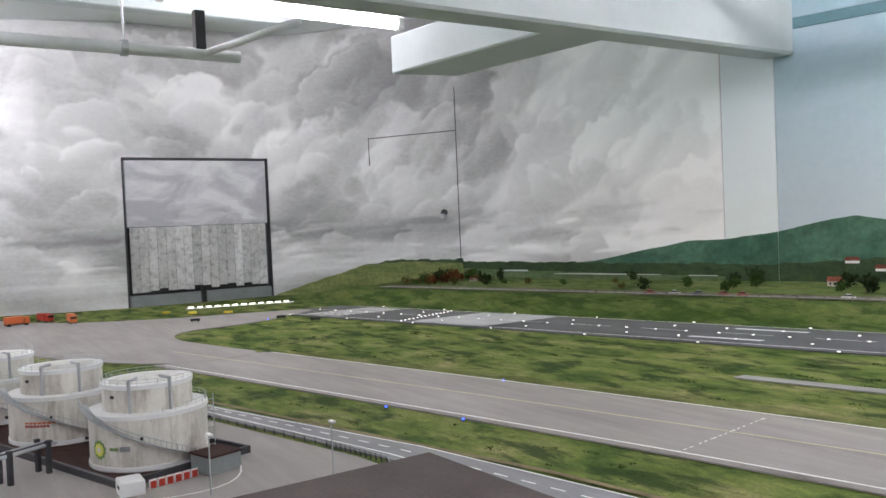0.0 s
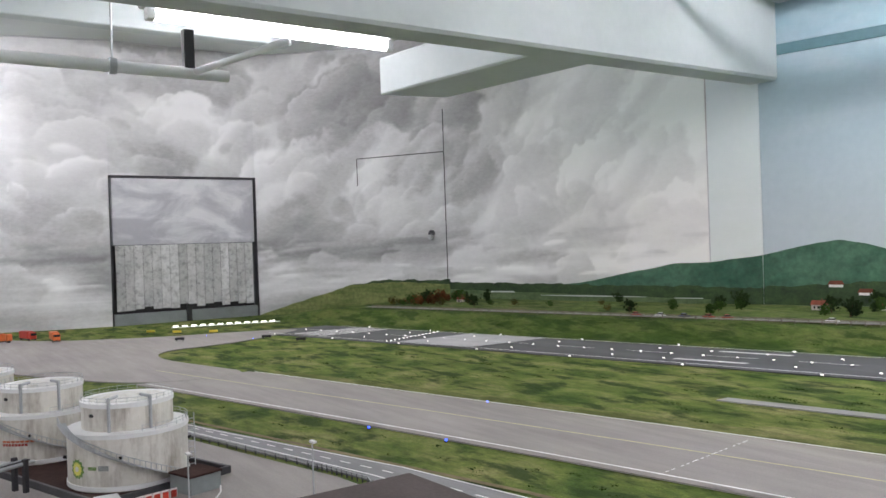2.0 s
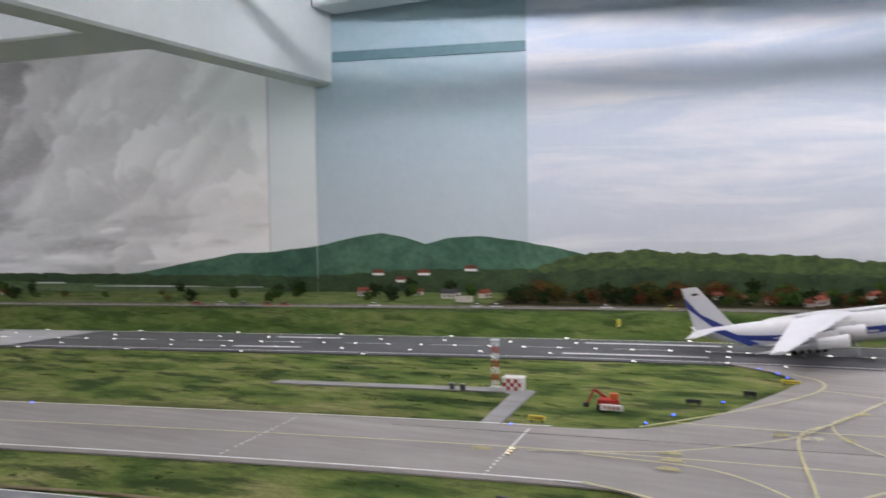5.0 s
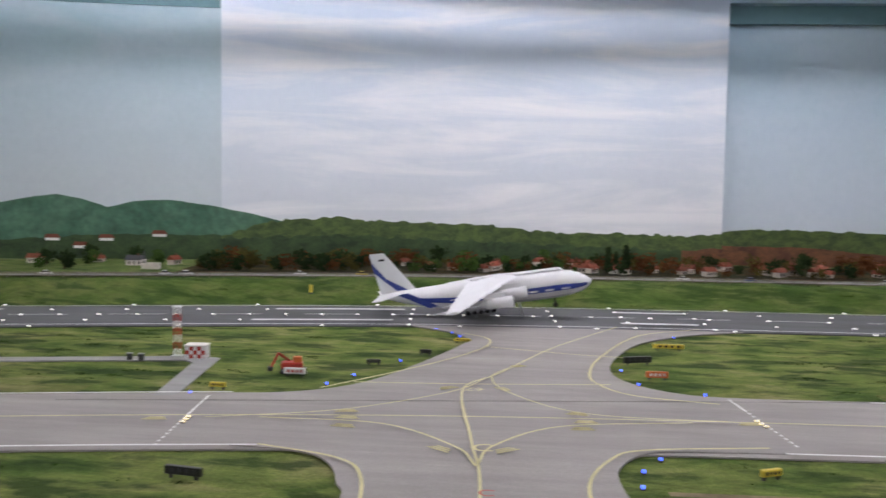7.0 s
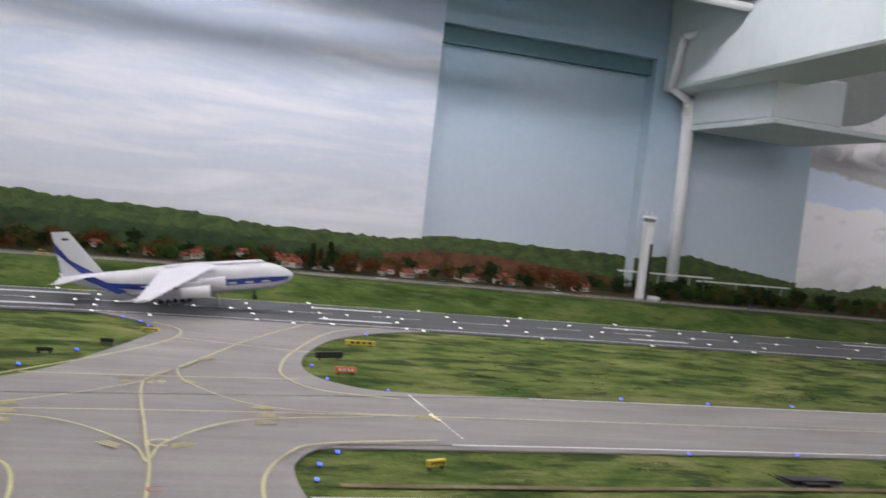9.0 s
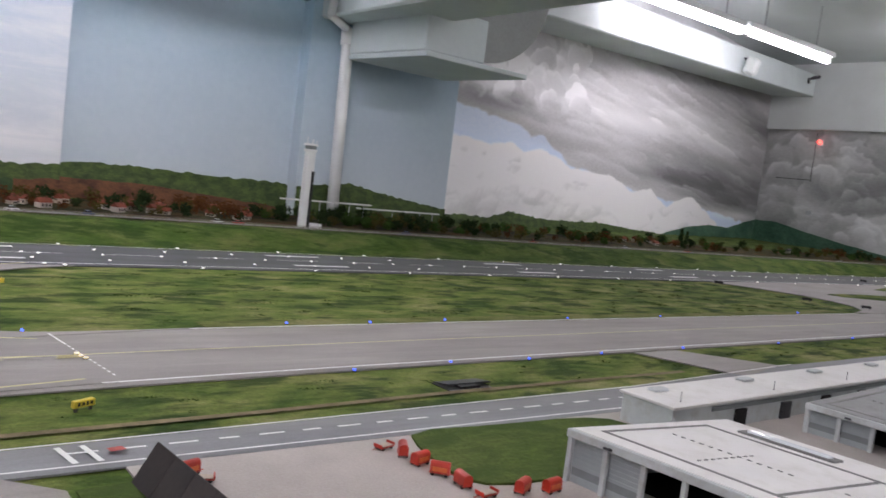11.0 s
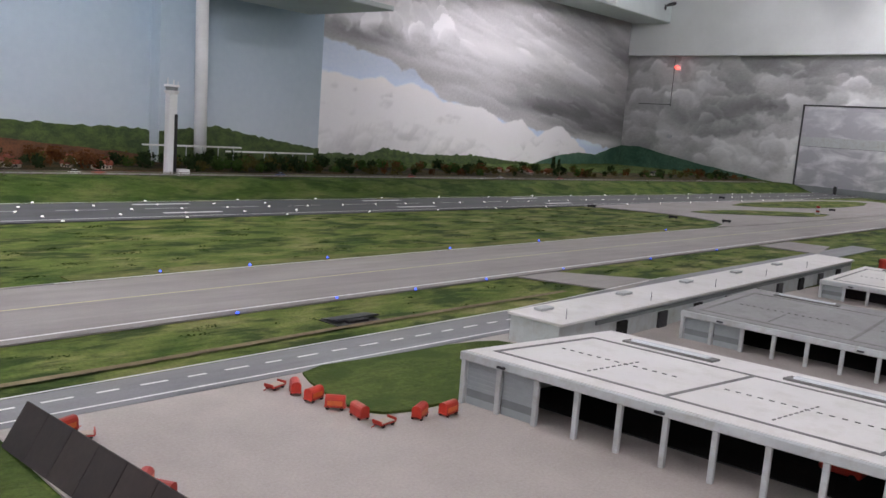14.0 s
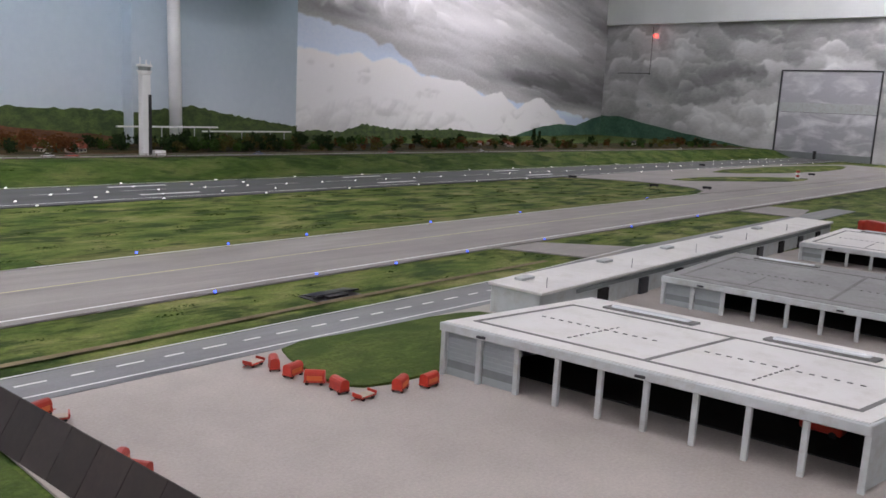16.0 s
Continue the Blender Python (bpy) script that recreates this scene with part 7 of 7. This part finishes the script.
def clump(x, y, z, lx, ly, h, r):
    """A flat ragged clump of grass blades."""
    n = max(5, int(lx * ly * 90000))
    for _ in range(n):
        a, q = r.uniform(0, 6.283), math.sqrt(r.random())
        px, py = x + lx * q * math.cos(a), y + ly * q * math.sin(a)
        hh = h * (1 - 0.6 * q) * r.uniform(0.5, 1.1)
        b = r.uniform(0, 3.14)
        w = 0.0035
        i = len(verts)
        verts.extend([(px - w * math.cos(b), py - w * math.sin(b), z), (px + w * math.cos(b), py + w * math.sin(b), z), (px + r.uniform(-0.003, 0.003), py + r.uniform(-0.003, 0.003), z + hh)])
        faces.append((i, i + 1, i + 2))


rng = random.Random(21)
zones = [(-3.3, -0.55, -0.84, -0.03, 150, (0.02, 0.05)), (0.5, 4.0, -0.84, -0.03, 230, (0.02, 0.055)), (-2.6, -0.45, -1.46, -1.31, 40, (0.012, 0.03)), (0.3, 1.8, -1.46, -1.3, 34, (0.012, 0.03)), (2.1, 3.4, -1.42, -1.3, 22, (0.012, 0.03)), (-4.5, 8.5, 0.53, 0.78, 240, (0.015, 0.04)), (-0.5, -0.28, -0.8, -0.2, 8, (0.015, 0.03))]
for x0, x1, d0, d1, n, (a, b) in zones:
    for _ in range(n):
        x, d = rng.uniform(x0, x1), rng.uniform(d0, d1)
        y = B(x) + d
        if -0.5 < x < 0.3 and d < 0 and d > -0.9 and x > -0.5 + 0.2 * (y - 1.8):
            continue
        if -2.1 < x < -0.7 and abs(y - (1.93 + 0.22 * (x + 0.85))) < 0.06:
            continue
        if 0.98 < x < 1.16 and 1.2 < y < 1.31:
            continue
        clump(x, y, terrain_z(x, y) - 0.001, rng.uniform(a, b), rng.uniform(0.3, 0.55) * rng.uniform(a, b), rng.uniform(0.003, 0.006), rng)
me = bpy.data.meshes.new("grass_tufts")
me.from_pydata(verts, [], faces)
me.materials.append(M_TUFT)
tagged(new("grass_tufts", me), "dark green tufts scattered over the model grass", "grass", kind="stuff")


# ---------- village, cars and fence on the embankment ----------
def house(w, l, h, roof_mat, label):
    e = thing("village_house", label, "house", None, "village houses behind the runway")
    part("wall", box(bmnew(), -l / 2, l / 2, -w / 2, w / 2, -0.004, h), M_HOUSE, e)
    bm = bmnew()
    o, r = 0.004, h + w * 0.5
    a = [bm.verts.new(p) for p in ((-l / 2 - o, -w / 2 - o, h - 0.002), (-l / 2 - o, 0, r), (-l / 2 - o, w / 2 + o, h - 0.002))]
    b = [bm.verts.new(p) for p in ((l / 2 + o, -w / 2 - o, h - 0.002), (l / 2 + o, 0, r), (l / 2 + o, w / 2 + o, h - 0.002))]
    for f in ((a[0], b[0], b[1], a[1]), (a[1], b[1], b[2], a[2]), (a[0], a[2], b[2], b[0]), (a[0], a[1], a[2]), (b[0], b[2], b[1])):
        bm.faces.new(f)
    bmesh.ops.recalc_face_normals(bm, faces=bm.faces)
    rf = part("roof", bm, roof_mat, e)
    part("chimney", box(bmnew(), l * 0.15, l * 0.15 + 0.006, -0.003, 0.003, h, r + 0.008), M_RUST, rf)
    for k in range(3):
        x = -l * 0.32 + l * 0.3 * k
        part("window", box(bmnew(), x, x + 0.007, -w / 2 - 0.001, -w / 2, h * 0.35, h * 0.75), M_GLASS, e)
    return e


H = [house(0.035, 0.055, 0.028, M_ROOFRED, "small pale house with a red tiled roof"), house(0.04, 0.07, 0.03, M_ROOFDARK, "pale house with a dark slate roof"), house(0.03, 0.04, 0.022, M_ROOFRED, "small cottage with a rust-red roof")]
rng = random.Random(5)
hp = [(-1.75, 1.17, 1, 8), (-1.6, 1.2, 0, 80)] + [(rng.uniform(-0.6, 1.75), rng.uniform(1.02, 1.25), rng.choice((0, 2, 0, 2)), rng.uniform(-60, 60)) for _ in range(40)] + [(rng.uniform(3.6, 5.4), rng.uniform(1.05, 1.35), rng.choice((0, 2)), rng.uniform(-60, 60)) for _ in range(8)] + [(7.0, 1.2, 1, 5), (-4.15, 1.2, 2, 20), (-2.2, 1.25, 0, 10), (-1.95, 1.28, 2, 5)]
done = set()
for x, d, k, t in hp:
    y = B(x) + d
    m = pose(x, y, terrain_z(x, y), 0, 0, t)
    if k not in done:
        H[k].matrix_basis = m
        done.add(k)
    else:
        copy_thing(H[k], m)
e = thing("village_church", "small pale church with a pointed spire", "church", pose(-1.63, B(-1.63) + 1.06, terrain_z(-1.63, B(-1.63) + 1.06), 0, 0, 10))
part("nave", box(bmnew(), -0.03, 0.03, -0.016, 0.016, -0.004, 0.03), M_HOUSE, e)
part("spire", cyl(bmnew(), (-0.036, 0, 0.03), (-0.036, 0, 0.085), 0.012, 0.001, seg=8), M_ROOFDARK, e)
part("tower", box(bmnew(), -0.045, -0.027, -0.009, 0.009, -0.004, 0.045), M_HOUSE, e)


def car(mat_, label):
    e = thing("parked_car", label, "car", None, "cars on the embankment road")
    part("body", box(bmnew(), -0.025, 0.025, -0.01, 0.01, 0.004, 0.012, 0.002), mat_, e)
    part("cabin", box(bmnew(), -0.015, 0.012, -0.009, 0.009, 0.012, 0.019, 0.003), M_GLASS, e)
    part("roof", box(bmnew(), -0.011, 0.008, -0.008, 0.008, 0.0185, 0.0198, 0.0004), mat_, e)
    wheel_set(e, (-0.015, 0.015), 0.009, 0.004)
    return e


CARS = [car(M_RED, "small red model car"), car(M_CARBLUE, "small dark blue model car"), car(M_CARWHITE, "small white model car"), car(M_YELLOW, "small yellow model van")]
cp = [(-2.78, 0, 10), (-2.66, 2, 10), (-2.55, 1, 10), (-2.44, 0, 10), (-2.36, 0, 40), (-1.95, 2, 10), (-1.5, 2, 12), (-1.42, 2, 8), (-0.97, 2, 6), (-0.72, 3, 5), (0.62, 2, 4), (0.9, 1, 3), (1.45, 2, 3), (1.55, 0, 3), (2.5, 1, 3), (3.45, 0, 3), (4.3, 2, 2), (5.0, 0, 2), (7.3, 2, 2)]
done = set()
for x, k, t in cp:
    y = B(x) + 0.87
    m = pose(x, y, terrain_z(x, y) + 0.001, 0, 0, t)
    if k not in done:
        CARS[k].matrix_basis = m
        done.add(k)
    else:
        copy_thing(CARS[k], m)
# embankment road, scrub and fence
for nm, x0, x1, mat_, lb in (("scrub", -1.5, 9.1, M_SCRUB, "dark brown and olive scrub behind the fence"), ("meadow", -4.4, -1.5, M_MEADOW, "pale green meadow behind the embankment road")):
    bm = bmnew()
    prev = None
    n = int((x1 - x0) / 0.07)
    for i in range(n + 1):
        x = x0 + (x1 - x0) * i / n
        cur = [bm.verts.new(P(x, d, bank(d) + 0.005 + 0.004 * noise.noise(Vector((x * 20, d * 20, 4))))) for d in (0.93, 1.0, 1.08, 1.16, 1.24, 1.32, 1.375)]
        if prev:
            for k in range(6):
                bm.faces.new((prev[k], cur[k], cur[k + 1], prev[k + 1]))
        prev = cur
    structure(part(nm, bm, mat_), lb, "ground")
bm = bmnew()
prev = None
for i in range(170):
    x = -4.5 + 13.4 * i / 169
    cur = [bm.verts.new(P(x, d, bank(d) + 0.005)) for d in (0.83, 0.91)]
    if prev:
        bm.faces.new((prev[0], cur[0], cur[1], prev[1]))
    prev = cur
structure(part("road_embankment", bm, M_SHOULDER), "narrow grey road along the top of the embankment", "road")
e = thing("boundary_fence", "long low grey boundary fence above the runway", "fence")
pm = mesh_of("post", box(bmnew(), -0.0015, 0.0015, -0.0015, 0.0015, 0, 0.022), M_FENCE)
bm = bmnew()
for i in range(260):
    x = -4.4 + 0.05 * i
    p = P(x, 0.8, bank(0.8) - 0.001)
    ob = new("post", pm)
    ob.location = p
    ob.parent = e
    q = P(x + 0.05, 0.8, bank(0.8))
    for z in (0.006, 0.012, 0.018):
        a, b = p + Vector((0, 0, z)), q + Vector((0, 0, z))
        poly(bm, [a, b, b + Vector((0, 0, 0.0028)), a + Vector((0, 0, 0.0028))])
part("wire", bm, M_FENCE, e)
# painted houses in the mural's forest
for x, off, z in ((-2.2, 0.004, 0.185), (-1.97, 0.004, 0.185), (-2.08, 0.004, 0.15), (-1.74, 0.004, 0.205)):
    p = P(x, WALL_D + off - 0.02)
    bm = bmnew()
    poly(bm, [(p.x - 0.03, p.y - 0.006, z), (p.x + 0.03, p.y + 0.006, z), (p.x + 0.03, p.y + 0.006, z + 0.012), (p.x - 0.03, p.y - 0.006, z + 0.012)], 0)
    poly(bm, [(p.x - 0.036, p.y - 0.0075, z + 0.012), (p.x + 0.036, p.y + 0.0065, z + 0.012), (p.x + 0.026, p.y + 0.0045, z + 0.03), (p.x - 0.026, p.y - 0.0055, z + 0.03)], 1)
    structure(part("painted_house", bm, [M_HALLROOF, M_ROOFRED]), "painted white house with a red roof", "mural")


# ---------- vehicles at the west end and the east stands ----------
def truck(m, mat_, label):
    e = thing("service_truck", label, "truck", m, "service trucks")
    part("cab", box(bmnew(), 0.03, 0.06, -0.018, 0.018, 0.008, 0.045, 0.005), mat_, e)
    part("windscreen", box(bmnew(), 0.0585, 0.061, -0.015, 0.015, 0.028, 0.04), M_GLASS, e)
    part("load_body", box(bmnew(), -0.06, 0.027, -0.018, 0.018, 0.012, 0.05, 0.003), mat_, e)
    part("chassis", box(bmnew(), -0.06, 0.058, -0.012, 0.012, 0.007, 0.012), M_DARK, e)
    wheel_set(e, (-0.04, 0.042), 0.016, 0.008)
    return e


t0 = truck(pose(-4.95, 0.62, 0.005, 0, 0, 20), M_RED, "red airfield service truck at the runway end")
truck(pose(-4.9, 0.48, 0.005, 0, 0, 100), M_ORANGE, "orange airfield service truck at the runway end")
truck(pose(-4.75, 0.72, 0.005, 0, 0, 0), M_ORANGE, "orange flat service truck at the runway end")
truck(pose(3.2, 0.9, 0.004, 0, 0, 60), M_RED, "red service truck beside the terminal")
e = thing("runway_end_lights", "long low row of white approach lights", "lamp", pose(-4.85, 1.66, 0.003, 0, 0, 75))
for k in range(12):
    part("lens", box(bmnew(), -0.3 + 0.05 * k, -0.27 + 0.05 * k, -0.003, 0.003, 0.012, 0.018), M_LAMPW, e)
part("bar", box(bmnew(), -0.31, 0.31, -0.003, 0.003, 0.006, 0.011), M_CARWHITE, e)
for k in range(5):
    part("post", box(bmnew(), -0.29 + 0.145 * k, -0.286 + 0.145 * k, -0.002, 0.002, -0.002, 0.007), M_DARK, e)
for x, y in ((-4.75, 1.2), (-4.6, 1.3), (-4.45, 1.45), (-4.2, 1.2), (-3.7, 1.62), (-3.95, 1.55), (3.95, 2.68), (4.0, 2.2), (4.2, 2.0), (6.3, 2.2), (6.2, 3.0)):
    board(pose(x, y, 0.006, 0, 0, 60 if x < 0 else -50), 0.045, 0.012, M_YELLOW if x < -4.4 else M_BLACK, "yellow airfield sign board" if x < -4.4 else "black airfield sign board by the taxiway", M_BLACK, False)
e = thing("striped_marker", "small red and white striped marker post", "marker", pose(5.75, 2.1, 0.008))
for k in range(4):
    part("band", cyl(bmnew(), (0, 0, 0.014 * k), (0, 0, 0.014 * (k + 1)), 0.012, seg=10), M_RED if k % 2 else M_CARWHITE, e)
